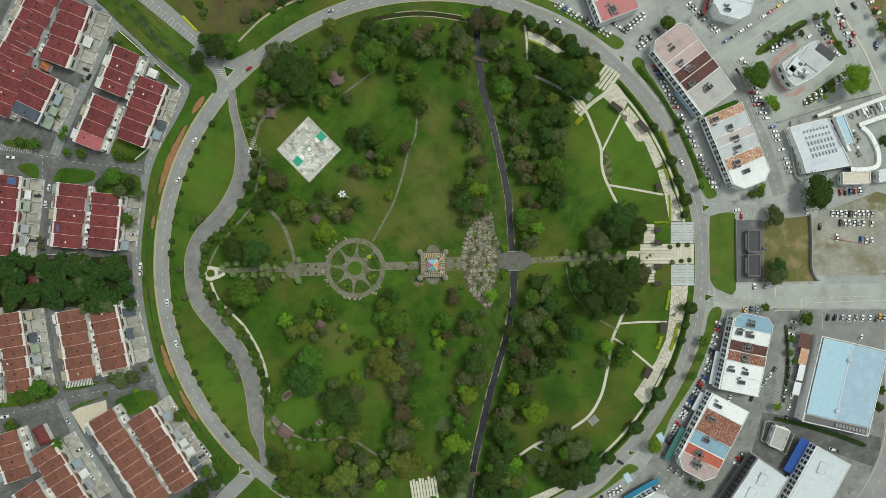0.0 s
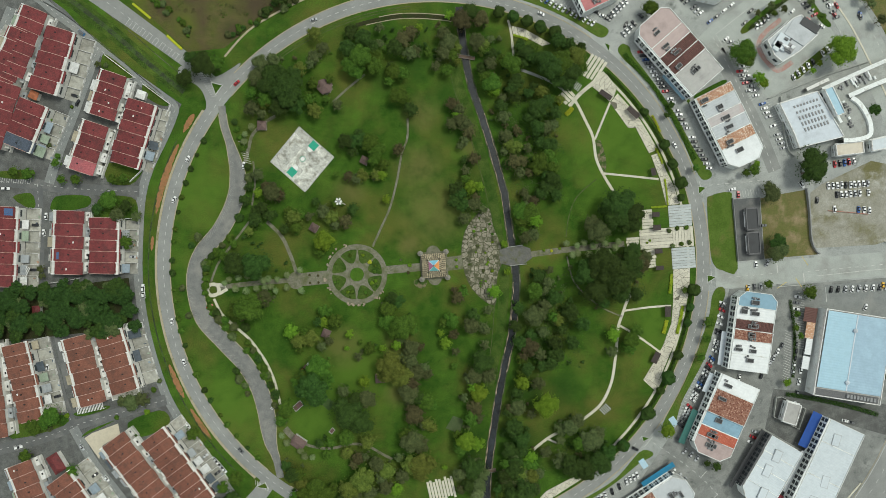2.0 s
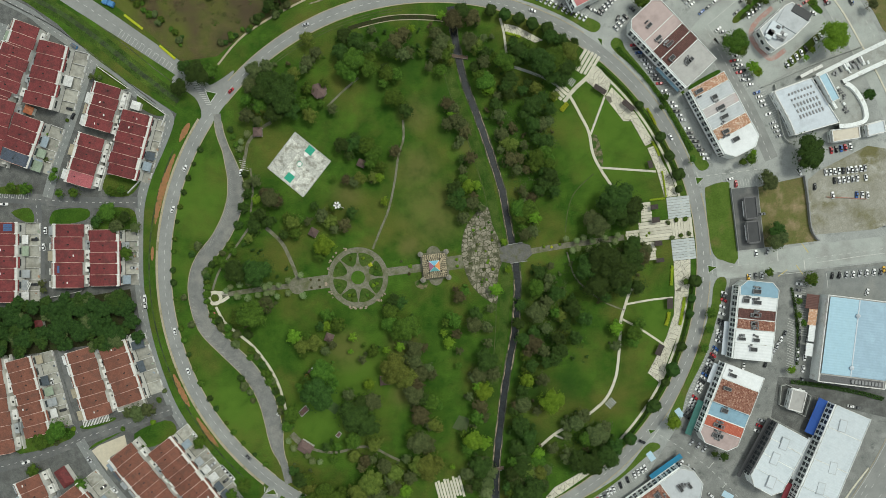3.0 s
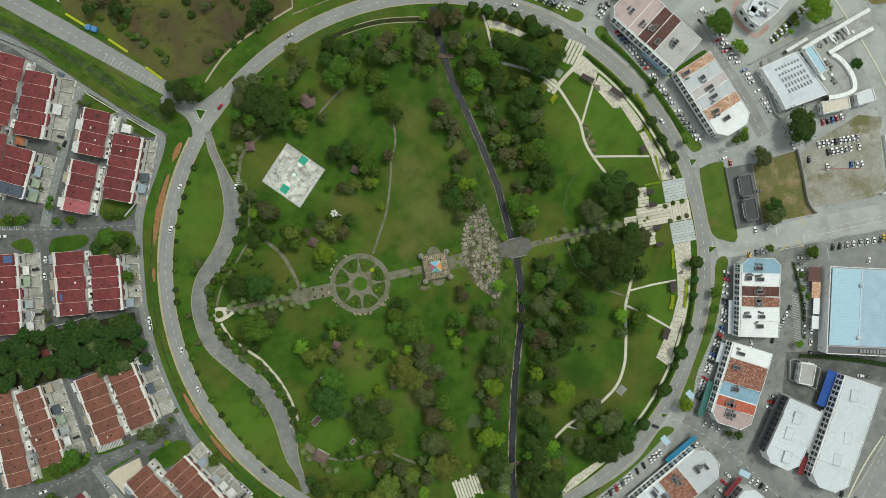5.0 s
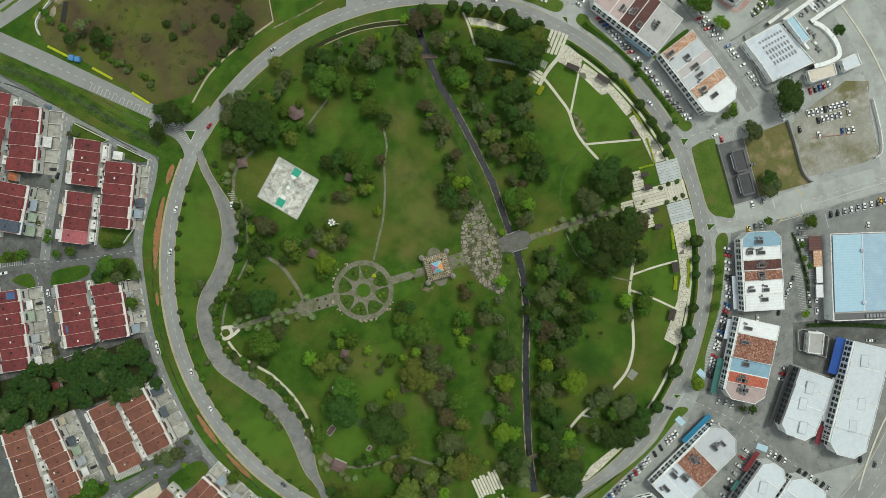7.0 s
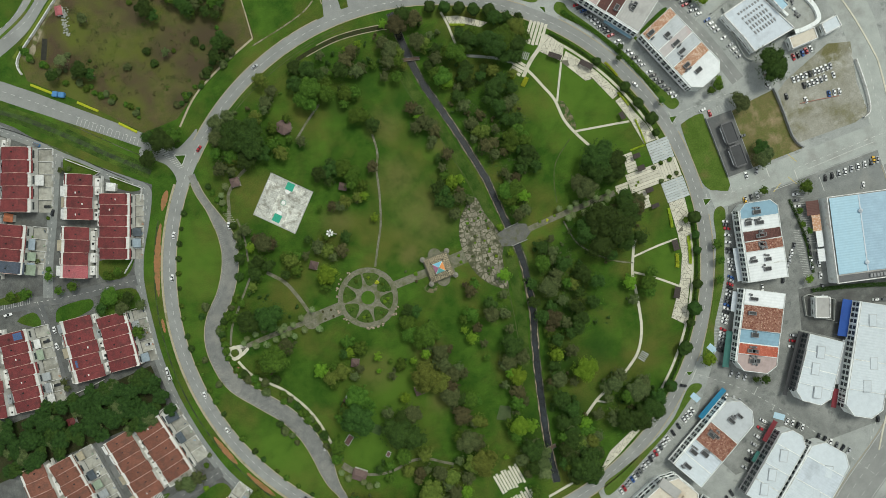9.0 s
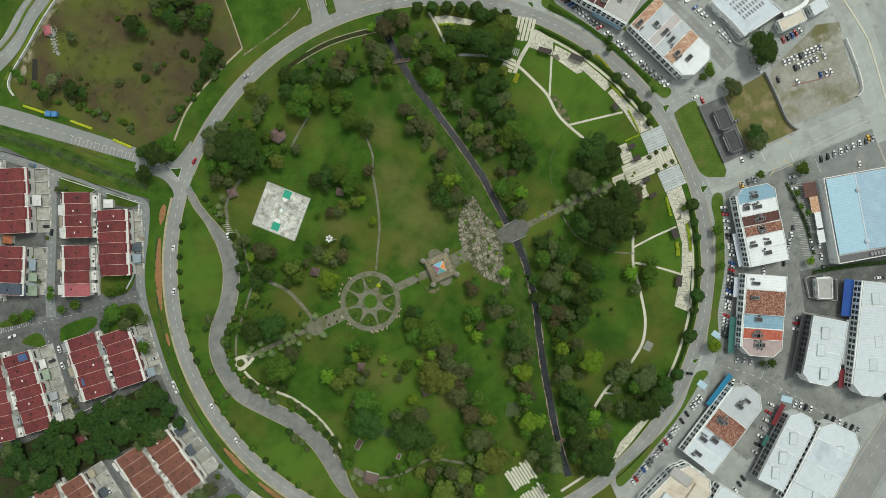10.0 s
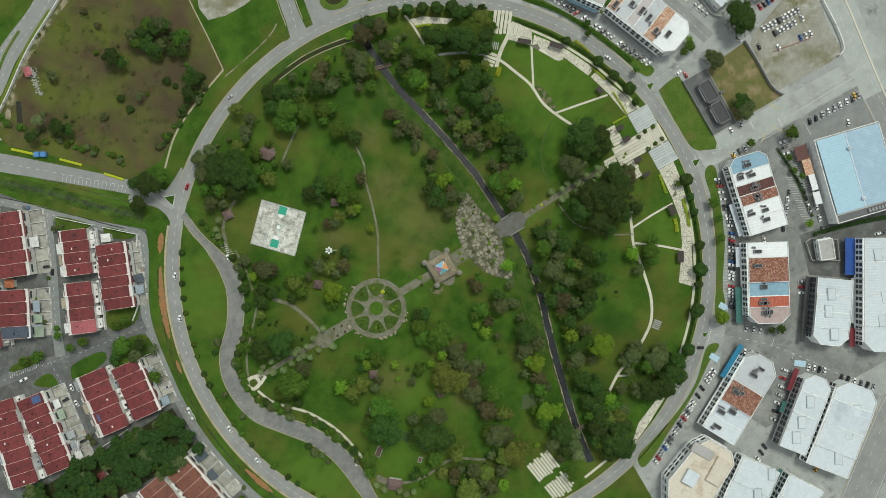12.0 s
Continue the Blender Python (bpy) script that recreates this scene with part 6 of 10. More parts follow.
# roof monitors of the white blocks
for at, turn in (((193.7, -140.1), 62), ((187.0, -148.4), 62), ((183.2, -162.3), 62), ((230.1, -133.0), 70), ((221.4, -157.8), 70), ((212.8, -169.3), 70), ((150.2, -191.3), 62), ((139.6, -199.6), 62), ((132.0, -206.1), 62), ((172.4, -210.1), 62), ((160.9, -219.5), 62), ((148.3, -229.8), 62),
                 ((108.1, -218.2), 62), ((94.5, -224.8), 62)):
    o = new("roof_monitor")
    o.matrix_world = pose(at[0], at[1], 9.3, 0, 0, turn - 90)
    tagged(o, "raised white roof monitor on a flat roof", "roof monitor", "roof monitors")
    bm = bmesh.new()
    box_into(bm, (0, 0, 0.35), (5.0, 7.6, 0.7), 0, 0.12)
    part("body", bm, ROOFS["pale"], o)
    bm = bmesh.new()
    box_into(bm, (-0.2, 0, 0.78), (4.2, 6.6, 0.16), 0, 0.04)
    part("lid", bm, ROOFS["white"], o)

# lean-to roofs before the blue-roofed hall
west_wall = math.degrees(math.atan2(south.y, south.x))
for v, wide, deep_, mat, label in ((0.10, 9, 7.5, ROOFS["maroon"], "rusty brown lean-to roof"), (0.27, 11, 5.0, ROOFS["tan"], "rust-stained tan lean-to roof"), (0.45, 12, 3.6, ROOFS["bright"], "white lean-to roof"), (0.66, 8, 4.0, ROOFS["bright"], "white lean-to roof")):
    o = new("lean_to")
    p = on_blue(-2.4 - deep_ / 2, deep * v, 0)
    o.matrix_world = pose(p[0], p[1], 0, 0, 0, west_wall)
    tagged(o, label + " against the blue-roofed hall", "lean-to", "lean-to roofs")
    verts, faces = [], []
    n = int(wide / 0.5)
    for k in range(n + 1):
        x = -wide / 2 + wide * k / n
        lift = 0.08 if k % 2 else 0
        verts += [(x, deep_ / 2, 3.9 + lift), (x, -deep_ / 2, 3.3 + lift), (x, -deep_ / 2, 3.15 + lift), (x, deep_ / 2, 3.75 + lift)]
    for k in range(n):
        faces += [(4 * k + a, 4 * k + (a + 1) % 4, 4 * k + 4 + (a + 1) % 4, 4 * k + 4 + a) for a in range(4)]
    mesh("sheet", verts, faces, mat, o)
    for sx in (-1, 1):
        for sy in (-1, 1):
            bm = bmesh.new()
            cone_into(bm, (sx * (wide / 2 - 0.3), sy * (deep_ / 2 - 0.3), 0.03), 0.08, 0.08, 3.3, 6)
            part("post", bm, vent_grey, o)


# ---- paths, courts and terraces of the park ----
def path(name, pts, width, mat, label, z=0.08, steps=6):
    return structure(ribbon(name, curve_through(pts, steps), width, z, mat, drop=0.1), label, "path")


PALE, DULL = "pale concrete footpath across the lawn", "worn grey footpath with mossy edges"
path("path_1", [(87.6, 88.6), (90.3, 83.9), (94.5, 73.7), (98.4, 63.1), (99.5, 49.7), (103.3, 39.1), (109.0, 27.9)], 1.7, pale_paving, PALE)
path("path_2", [(99.5, 61.4), (105.1, 72.7), (110.7, 83.9)], 1.3, pale_paving, PALE, 0.084)
path("path_3", [(103.7, 39.9), (120.3, 37.0), (137.5, 33.9)], 1.3, pale_paving, PALE, 0.088)
path("path_4", [(116.4, -34.9), (112.5, -40.6), (109.3, -47.6), (105.8, -56.1), (104.4, -64.9), (101.9, -79.0), (98.7, -91.3), (92.4, -102.6), (83.9, -109.7), (72.7, -116.0), (58.5, -121.7), (47.3, -129.1)], 1.7, pale_paving, PALE)
path("path_5", [(110.0, -46.6), (125.6, -45.5), (139.7, -45.5)], 1.2, pale_paving, PALE, 0.084)
path("path_6", [(106.9, -55.7), (118.5, -63.8), (131.2, -74.4)], 1.3, pale_paving, PALE, 0.088)
path("path_7", [(56.8, -123.1), (62.1, -125.9)], 1.2, pale_paving, PALE, 0.084)
path("path_8", [(50.8, 139.7), (52.2, 130.8), (52.5, 117.4)], 1.4, pale_paving, PALE)
path("path_9", [(56.4, 108.3), (67.4, 103.3), (76.2, 98.4), (83.2, 92.8)], 1.7, concrete, "grey concrete footpath under the trees")
path("path_10", [(85.0, 83.2), (92.0, 90.3), (100.2, 96.3), (108.6, 102.6)], 2.4, pale_paving, PALE, 0.092)
path("path_11", [(-16.2, 82.9), (-17.3, 70.9), (-21.5, 61.0), (-25.4, 45.5), (-31.0, 28.6), (-38.1, 15.2), (-43.7, 4.6)], 1.3, path_paving, DULL)
path("path_12", [(-108.6, 25.0), (-100.2, 15.2), (-95.6, 3.9), (-92.0, -9.5)], 2.2, path_paving, DULL)
path("path_13", [(-62.1, 96.6), (-50.8, 105.4), (-40.9, 112.2)], 1.3, path_paving, DULL)
path("path_14", [(-144.9, -20.8), (-140.7, -30.7), (-133.7, -38.4), (-124.8, -47.3), (-118.5, -56.8), (-114.3, -64.9), (-110.7, -75.5), (-108.3, -89.6)], 1.6, pale_paving, PALE)
path("path_15", [(-146.0, -10.2), (-141.1, 0.4), (-133.7, 9.5), (-124.8, 19.7), (-119.6, 25.7)], 1.3, path_paving, DULL)
path("path_16", [(-106.5, -104.7), (-100.9, -110.7), (-91.7, -116.7), (-79.0, -119.2), (-64.9, -117.4), (-55.0, -119.9), (-47.3, -124.8), (-40.9, -128.7)], 1.6, path_paving, DULL)
path("path_17", [(-106.5, -104.7), (-100.9, -111.4), (-94.5, -115.3)], 4.0, path_paving, DULL, 0.1)
path("path_18", [(98.7, 36.7), (86.1, 26.8), (80.1, 15.2), (77.2, 2.1)], 0.7, faint_track, "faint trodden track in the grass")
path("path_19", [(76.9, -10.2), (79.7, -25.0), (86.8, -34.9), (97.3, -44.1), (108.6, -50.1)], 0.9, path_paving, DULL)
path("path_20", [(-119.6, 63.1), (-116.7, 70.9), (-113.6, 79.7), (-105.4, 86.8), (-98.4, 90.3)], 2.0, path_paving, DULL)
path("path_21", [(-114.3, 63.1), (-114.3, 49.7), (-117.1, 35.6)], 1.2, path_paving, DULL)
path("path_23", [(29.6, -36.7), (27.5, -52.5), (24.3, -70.2), (21.5, -87.8)], 0.6, faint_track, "faint trodden track in the grass")
path("path_24", [(-65.4, 165.6), (-91.5, 155.4), (-111.9, 144.5), (-127.5, 129.6)], 1.2, beige_kerb, "narrow earth track along the waste ground")
path("path_south_ramp", [(7.5, -168.8), (24.6, -165.9)], 1.5, pale_paving, "short pale concrete footpath beside the ring road")
path("path_25", [(-65.4, 165.6), (-63.8, 186.7), (-62.5, 214.4), (-60.2, 229.4)], 0.7, beige_kerb, "narrow earth track along the waste ground")
for k, r in enumerate((160.6, 162.2)):
    structure(ribbon("path_ring_north_%d" % (k + 1), ring_line(r, 91, 129, 50), 0.6, 0.06, faint_track, drop=0.05), "faint wheel track in the grass", "path")
structure(ribbon("path_ring_east", ring_line(159.3, -50, 46, 120), 1.5, 0.08, pale_paving, drop=0.1), PALE, "path")

# the main axis
path("axis_path_1", [(-143.2, -14.1), (-121.3, -13.0), (-96.6, -12.7)], 3.0, path_paving, "stone avenue path under palms")
path("axis_path_2", [(-94.9, -13.0), (-72.7, -12.3)], 8.2, path_paving, "wide stone path with low shrubs")
path("axis_path_3", [(-36.7, -10.6), (-13.8, -10.2)], 5.0, path_paving, "stone path to the pavilion")
path("axis_path_4", [(1.4, -9.5), (16.2, -8.8)], 8.5, path_paving, "stone path beside the pavilion")
path("axis_path_5", [(53.6, -7.4), (76.2, -6.0), (113.2, -4.9)], 3.6, path_paving, "stone avenue path under palms")
structure(slab("plaza_round", [(p.x, p.y) for p in ring_line(5.4, 0, 359, 28, (-92.8, -13.0))], -0.1, 0.1, path_paving), "small round stone plaza", "path")
bridge = new("bridge")
tagged(bridge, "grey stone bridge deck with low walls across the canal", "bridge")
slab("deck", [(34.6, -3.2), (39.5, -1.8), (48.7, -1.1), (54.3, -3.5), (55.0, -9.5), (50.1, -12.7), (40.9, -13.4), (35.3, -11.6)], -0.1, 0.5, material("bridge_deck", (0.115, 0.115, 0.105), (0.16, 0.155, 0.14), 2, 0.9, 0.1, blotch=(0.10, 0.105, 0.06), blotch_size=4, fine=0.18), bridge)
for p, q in (((39.9, -1.8), (49.7, -1.1)), ((40.9, -13.4), (51.5, -13.0))):
    bm = bmesh.new()
    d = Vector(q) - Vector(p)
    box_into(bm, ((p[0] + q[0]) / 2, (p[1] + q[1]) / 2, 0.8), (d.length, 0.35, 0.8), math.degrees(math.atan2(d.y, d.x)), 0.05)
    part("wall", bm, concrete, bridge)
for at, turn, span in (((21.9, 118.5), -14, 13), ((19.0, -140.0), 5, 8)):
    o = new("footbridge")
    o.matrix_world = pose(at[0], at[1], 0, 0, 0, turn)
    tagged(o, "narrow brown footbridge over the canal", "bridge")
    bm = bmesh.new()
    box_into(bm, (0, 0, 0.6), (span, 2.0, 0.25))
    part("deck", bm, material("bridge_timber", (0.16, 0.11, 0.08), (0.12, 0.09, 0.07), 0.6, 0.85, 0.1), o)
    for s in (-1, 1):
        bm = bmesh.new()
        box_into(bm, (0, s, 1.6), (span, 0.08, 0.08))
        for k in range(7):
            box_into(bm, (-span / 2 + k * span / 6, s, 1.1), (0.08, 0.08, 1.0))
        part("railing", bm, vent_grey, o)


def cells(outline, size, seed, gap):
    """Uneven stones that fill an outline: each is the land nearest to its own point, drawn in by gap."""
    rnd = random.Random(seed)
    xs, ys = [p[0] for p in outline], [p[1] for p in outline]
    n = len(outline)

    def inside(x, y):
        hit = False
        for i in range(n):
            (x1, y1), (x2, y2) = outline[i][:2], outline[i - 1][:2]
            if (y1 > y) != (y2 > y) and x < (x2 - x1) * (y - y1) / (y2 - y1) + x1:
                hit = not hit
        return hit
    pts = []
    y = min(ys)
    while y < max(ys):
        x = min(xs)
        while x < max(xs):
            px, py = x + rnd.uniform(-0.42, 0.42) * size, y + rnd.uniform(-0.42, 0.42) * size
            if inside(px, py):
                pts.append((px, py))
            x += size
        y += size
    out = []
    for i, (px, py) in enumerate(pts):
        poly = [(px - size * 0.8, py - size * 0.8), (px + size * 0.8, py - size * 0.8), (px + size * 0.8, py + size * 0.8), (px - size * 0.8, py + size * 0.8)]
        for j, (qx, qy) in enumerate(pts):
            dx, dy = qx - px, qy - py
            d = math.hypot(dx, dy)
            if i == j or d > size * 2.6:
                continue
            dx, dy = dx / d, dy / d
            limit = d / 2 - gap
            cut, m = [], len(poly)
            for k in range(m):
                a, b = poly[k], poly[(k + 1) % m]
                sa = (a[0] - px) * dx + (a[1] - py) * dy - limit
                sb = (b[0] - px) * dx + (b[1] - py) * dy - limit
                if sa <= 0:
                    cut.append(a)
                if sa * sb < 0:
                    u = sa / (sa - sb)
                    cut.append((a[0] + (b[0] - a[0]) * u, a[1] + (b[1] - a[1]) * u))
            poly = cut
            if len(poly) < 3:
                break
        if len(poly) >= 3:
            held = []
            for x, y in poly:
                # corners beyond the outline are drawn back to it
                u = 1.0
                while u > 0.05 and not inside(px + (x - px) * u, py + (y - py) * u):
                    u -= 0.06
                held.append((px + (x - px) * u, py + (y - py) * u))
            out.append(held)
    return out


def clip_line(poly, px, py, nx, ny):
    """The part of a polygon on the side of a line to which its normal points."""
    cut, m = [], len(poly)
    for k in range(m):
        a, b = poly[k], poly[(k + 1) % m]
        sa, sb = (a[0] - px) * nx + (a[1] - py) * ny, (b[0] - px) * nx + (b[1] - py) * ny
        if sa >= 0:
            cut.append(a)
        if sa * sb < 0:
            u = sa / (sa - sb)
            cut.append((a[0] + (b[0] - a[0]) * u, a[1] + (b[1] - a[1]) * u))
    return cut


def area_of(poly):
    return sum(a[0] * b[1] - b[0] * a[1] for a, b in zip(poly, poly[1:] + poly[:1])) / 2


def shards(outline, size, seed, gap):
    """An outline broken by straight cuts into long uneven pieces, each drawn in by gap."""
    rnd = random.Random(seed)
    if area_of(outline) < 0:
        outline = outline[::-1]
    todo, out = [outline], []
    while todo:
        poly = todo.pop()
        if area_of(poly) < size * size * rnd.uniform(0.5, 1.9):
            held = poly
            for a, b in zip(poly, poly[1:] + poly[:1]):
                d = math.hypot(b[0] - a[0], b[1] - a[1])
                if d > 0.05:
                    nx, ny = -(b[1] - a[1]) / d, (b[0] - a[0]) / d
                    held = clip_line(held, a[0] + nx * gap, a[1] + ny * gap, nx, ny)
                if len(held) < 3:
                    break
            if len(held) >= 3 and area_of(held) > 0.05:
                out.append(held)
            continue
        n = len(poly)
        cx, cy = sum(p[0] for p in poly) / n, sum(p[1] for p in poly) / n
        far = max(poly, key=lambda p: math.hypot(p[0] - cx, p[1] - cy))
        # cuts run mostly across the length of a piece
        a = math.atan2(far[1] - cy, far[0] - cx) + math.pi / 2 + rnd.gauss(0, 0.55)
        px, py = cx + rnd.uniform(-0.5, 0.5) * size, cy + rnd.uniform(-0.5, 0.5) * size
        nx, ny = -math.sin(a), math.cos(a)
        halves = [clip_line(poly, px, py, nx, ny), clip_line(poly, px, py, -nx, -ny)]
        if any(len(h) < 3 for h in halves):
            continue
        todo += halves
    return out


def crazy_paving(name, outline, size, stone, joint, label, seed, gap=0.16, top=0.16, broken=None):
    outline = [(p[0], p[1]) for p in outline]
    bed = structure(slab(name, outline, -0.1, top - 0.06, joint), label, "paving")
    rnd = random.Random(seed)
    for poly in (cells if broken is None else shards)(outline, size, seed, gap):
        slab("paving_stone", poly, 0.0, top + rnd.uniform(-0.02, 0.03), stone, bed)
    return bed


lens = curve_through([(26.8, 22.9), (17.6, 15.2), (12.3, 3.9), (11.3, -8.5), (13.8, -20.8), (19.7, -30.7), (29.6, -37.7), (31.4, -27.9), (33.2, -17.3), (36.7, -10.2), (36.0, 0.4), (32.4, 11.6), (31.0, 22.2)], 3, True)
joint_moss = material("joint_moss", (0.055, 0.065, 0.03), (0.10, 0.10, 0.055), 1.0, 0.95, 0.2)
crazy_paving("stone_garden", lens, 3.0, flagstone, joint_moss, "oval of large uneven grey flagstones with mossy joints", 5, 0.2)
pale_joint = material("pale_joint", (0.13, 0.12, 0.09), (0.18, 0.17, 0.13), 1.0, 0.95, 0.1)
TERRACE = "pale paved terrace with a net of dark joints"
crazy_paving("terrace_1", [(99.8, 94.9), (109.7, 101.9), (115.7, 92.8), (112.9, 86.4), (110.7, 84.3)], 2.7, pale_paving, pale_joint, TERRACE, 11, 0.085, broken=True)
crazy_paving("terrace_2", [(110.7, 83.6), (115.7, 89.2), (121.3, 82.2), (129.1, 70.9), (133.7, 62.1), (138.2, 52.5), (132.6, 50.4), (125.6, 66.7), (120.6, 67.4)], 2.7, pale_paving, pale_joint, TERRACE, 12, 0.085, broken=True)
crazy_paving("terrace_3", [(133.7, 49.0), (139.0, 50.4), (142.5, 39.1), (147.1, 27.9), (149.2, 17.3), (141.1, 17.3), (138.2, 33.9)], 2.7, pale_paving, pale_joint, TERRACE, 13, 0.085, broken=True)
crazy_paving("terrace_4", [(142.5, -22.9), (153.1, -22.9), (151.7, -36.7), (146.7, -52.5), (142.5, -64.9), (136.8, -75.5), (125.6, -97.7), (118.9, -90.6), (125.6, -80.8), (132.6, -70.2), (139.0, -56.1), (141.1, -42.0)], 2.7, pale_paving, pale_joint, TERRACE, 14, 0.085, broken=True)
crazy_paving("terrace_5", [(52.5, 136.1), (60.3, 133.7), (67.4, 129.1), (76.2, 123.1), (70.9, 122.0), (62.1, 127.3), (53.3, 130.8)], 2.7, pale_paving, pale_joint, TERRACE, 15, 0.085, broken=True)
crazy_paving("terrace_6", [(53.3, -155.5), (70.9, -147.8), (76.2, -149.5), (56.8, -160.1), (40.9, -167.2)], 2.7, pale_paving, pale_joint, TERRACE, 16, 0.085, broken=True)


def plank_deck(name, centre, across, along, turn, n, label, ragged=0.0, seed=0, gap=0.17, mat=None):
    """Long pale slabs side by side; across is the way in which they follow each other."""
    rnd = random.Random(seed)
    o = structure(new(name), label, "paving")
    o.matrix_world = pose(centre[0], centre[1], 0, 0, 0, turn)
    w = across / n
    verts = [(-across / 2, -along / 2, 0.04), (across / 2, -along / 2, 0.04), (across / 2, along / 2, 0.04), (-across / 2, along / 2, 0.04)]
    if not ragged:
        mesh("bed", verts, [(0, 1, 2, 3)], pale_joint, o)
    for k in range(n):
        s, e = rnd.uniform(0, ragged) * along, rnd.uniform(0, ragged) * along
        bm = bmesh.new()
        box_into(bm, (-across / 2 + (k + 0.5) * w, (s - e) / 2, 0.06), (w - gap, along - s - e, 0.24), 0, 0.03)
        part("slab", bm, mat or pale_paving, o)
    return o


PLANK = "terrace of long pale concrete slabs with dark gaps"
plank_deck("deck_1", (149.2, 10.2), 13.5, 14.2, 90, 8, PLANK, mat=cool_paving)
plank_deck("deck_2", (149.5, -16.2), 13.2, 14.6, 90, 8, PLANK, mat=cool_paving)
plank_deck("deck_3", (133.3, -3.0), 12.4, 20.5, 90, 6, PLANK, 0.0, 3)
plank_deck("deck_4", (128.7, 9.5), 12.0, 7.2, 90, 6, PLANK, 0.1, 4)
plank_deck("deck_5", (129.1, -15.2), 11.5, 7.0, 90, 6, PLANK, 0.14, 5)
plank_deck("deck_6", (118.5, -3.9), 5.5, 8.8, 90, 3, PLANK, 0.12, 6)
plank_deck("deck_7", (150.1, -3.0), 13.0, 12.4, 0, 7, PLANK, 0.0, 7)
plank_deck("deck_8", (101.9, 106.2), 12, 15.5, -37, 5, PLANK, 0.05, 8, 0.6)
plank_deck("deck_9", (83.9, 89.9), 9, 8, 40, 4, PLANK, 0.06, 9, 0.5)
plank_deck("deck_10", (-11.7, -149.8), 17.0, 15, 9, 9, PLANK, 0.16, 10, 0.4)
plank_deck("deck_11", (-8.7, -165.6), 17.0, 14, 9, 9, PLANK, 0.2, 11, 0.4)
for at, turn in (((90.3, 95.6), -40), ((93.8, -106.9), 40)):
    o = new("slat_bench")
    o.matrix_world = pose(at[0], at[1], 0, 0, 0, turn)
    tagged(o, "grey slatted seating steps beside the path", "bench")
    for k in range(5):
        bm = bmesh.new()
        box_into(bm, (-2.4 + 1.2 * k, 0, 0.25 + 0.08 * k), (0.7, 4.8, 0.3), 0, 0.04)
        part("slat", bm, concrete, o)
roof_timber = material("roof_timber", (0.045, 0.035, 0.032), (0.065, 0.05, 0.045), 0.8, 0.7, 0.1, fine=0.1)
for at, size, turn in (((107.4, 88.1), (8.5, 3.2), -38), ((123.8, 76.2), (8.8, 3.4), -48), ((133.6, 38.5), (3.0, 4.8), 8), ((133.2, 11.9), (4.6, 3.0), 0), ((133.2, 3.8), (4.8, 3.4), 0), ((133.2, -10.8), (4.8, 3.0), 0), ((133.2, -21.3), (5.0, 2.6), 0), ((136.4, -48.6), (3.8, 6.6), -4), ((126.9, -76.6), (3.8, 7.2), -30)):
    o = new("shelter")
    o.matrix_world = pose(at[0], at[1], 0, 0, 0, turn)
    tagged(o, "open shelter with a flat dark slatted roof on the terrace", "shelter", "terrace shelters")
    n = int(max(size) / 0.55)
    bm = bmesh.new()
    box_into(bm, (0, 0, 2.82), (size[0] - 0.3, size[1] - 0.3, 0.1))
    roof = part("roof", bm, roof_timber, o)
    bm = bmesh.new()
    box_into(bm, (0, 0, 0), (max(size) / n - 0.06, size[1], 0.12) if size[0] > size[1] else (size[0], max(size) / n - 0.06, 0.12))
    first = None
    for k in range(n):
        u = -max(size) / 2 + (k + 0.5) * max(size) / n
        m = pose(u, 0, 2.94) if size[0] > size[1] else pose(0, u, 2.94)
        if first is None:
            first = part("slat", bm, roof_timber, roof)
            first.matrix_local = m
        else:
            shared("slat", first, roof, m)
    for sx in (-1, 1):
        for sy in (-1, 1):
            bm = bmesh.new()
            cone_into(bm, (sx * (size[0] / 2 - 0.3), sy * (size[1] / 2 - 0.3), 0.05), 0.09, 0.09, 2.85, 8)
            part("post", bm, roof_timber, o)

# the round garden
WHEEL = (-54.7, -12.0)
wheel = structure(slab("garden_wheel", [(p.x, p.y) for p in ring_line(18.9, 0, 359, 72, WHEEL)], -0.1, 0.1, path_paving), "round stone garden with eight spokes of paving", "garden")
for k in range(8):
    mid = 22.5 + 45 * k - 5
    pts = [Vector((WHEEL[0] + r * math.cos(radians(mid + a)), WHEEL[1] + r * math.sin(radians(mid + a)), 0)) for r, a in ((15.4, -19.5), (15.8, 0), (15.4, 19.5), (12.4, 19.2), (9.0, 14), (7.4, 0), (9.0, -14), (12.4, -19.2))]
    slab("bed", curve_through(pts, 3, True), 0.0, 0.22, canal_grass, wheel)
slab("bed", ring_line(4.3, 0, 359, 24, WHEEL), 0.0, 0.25, grass, wheel)
ribbon("rim", ring_line(16.6, 0, 360, 72, WHEEL), 0.25, 0.17, path_paving, True, 0.15, wheel)
stone = material("boulder", (0.36, 0.29, 0.22), (0.27, 0.22, 0.17), 0.6, 0.9, 0.3, vary=0.25, fine=0.15)
rnd = random.Random(12)
bm = bmesh.new()
bmesh.ops.create_icosphere(bm, subdivisions=2, radius=1)
for v in bm.verts:
    v.co *= 1 + 0.28 * noise.noise(v.co * 1.3)
    v.co.z *= 0.6
first_rock = part("boulder", bm, stone)
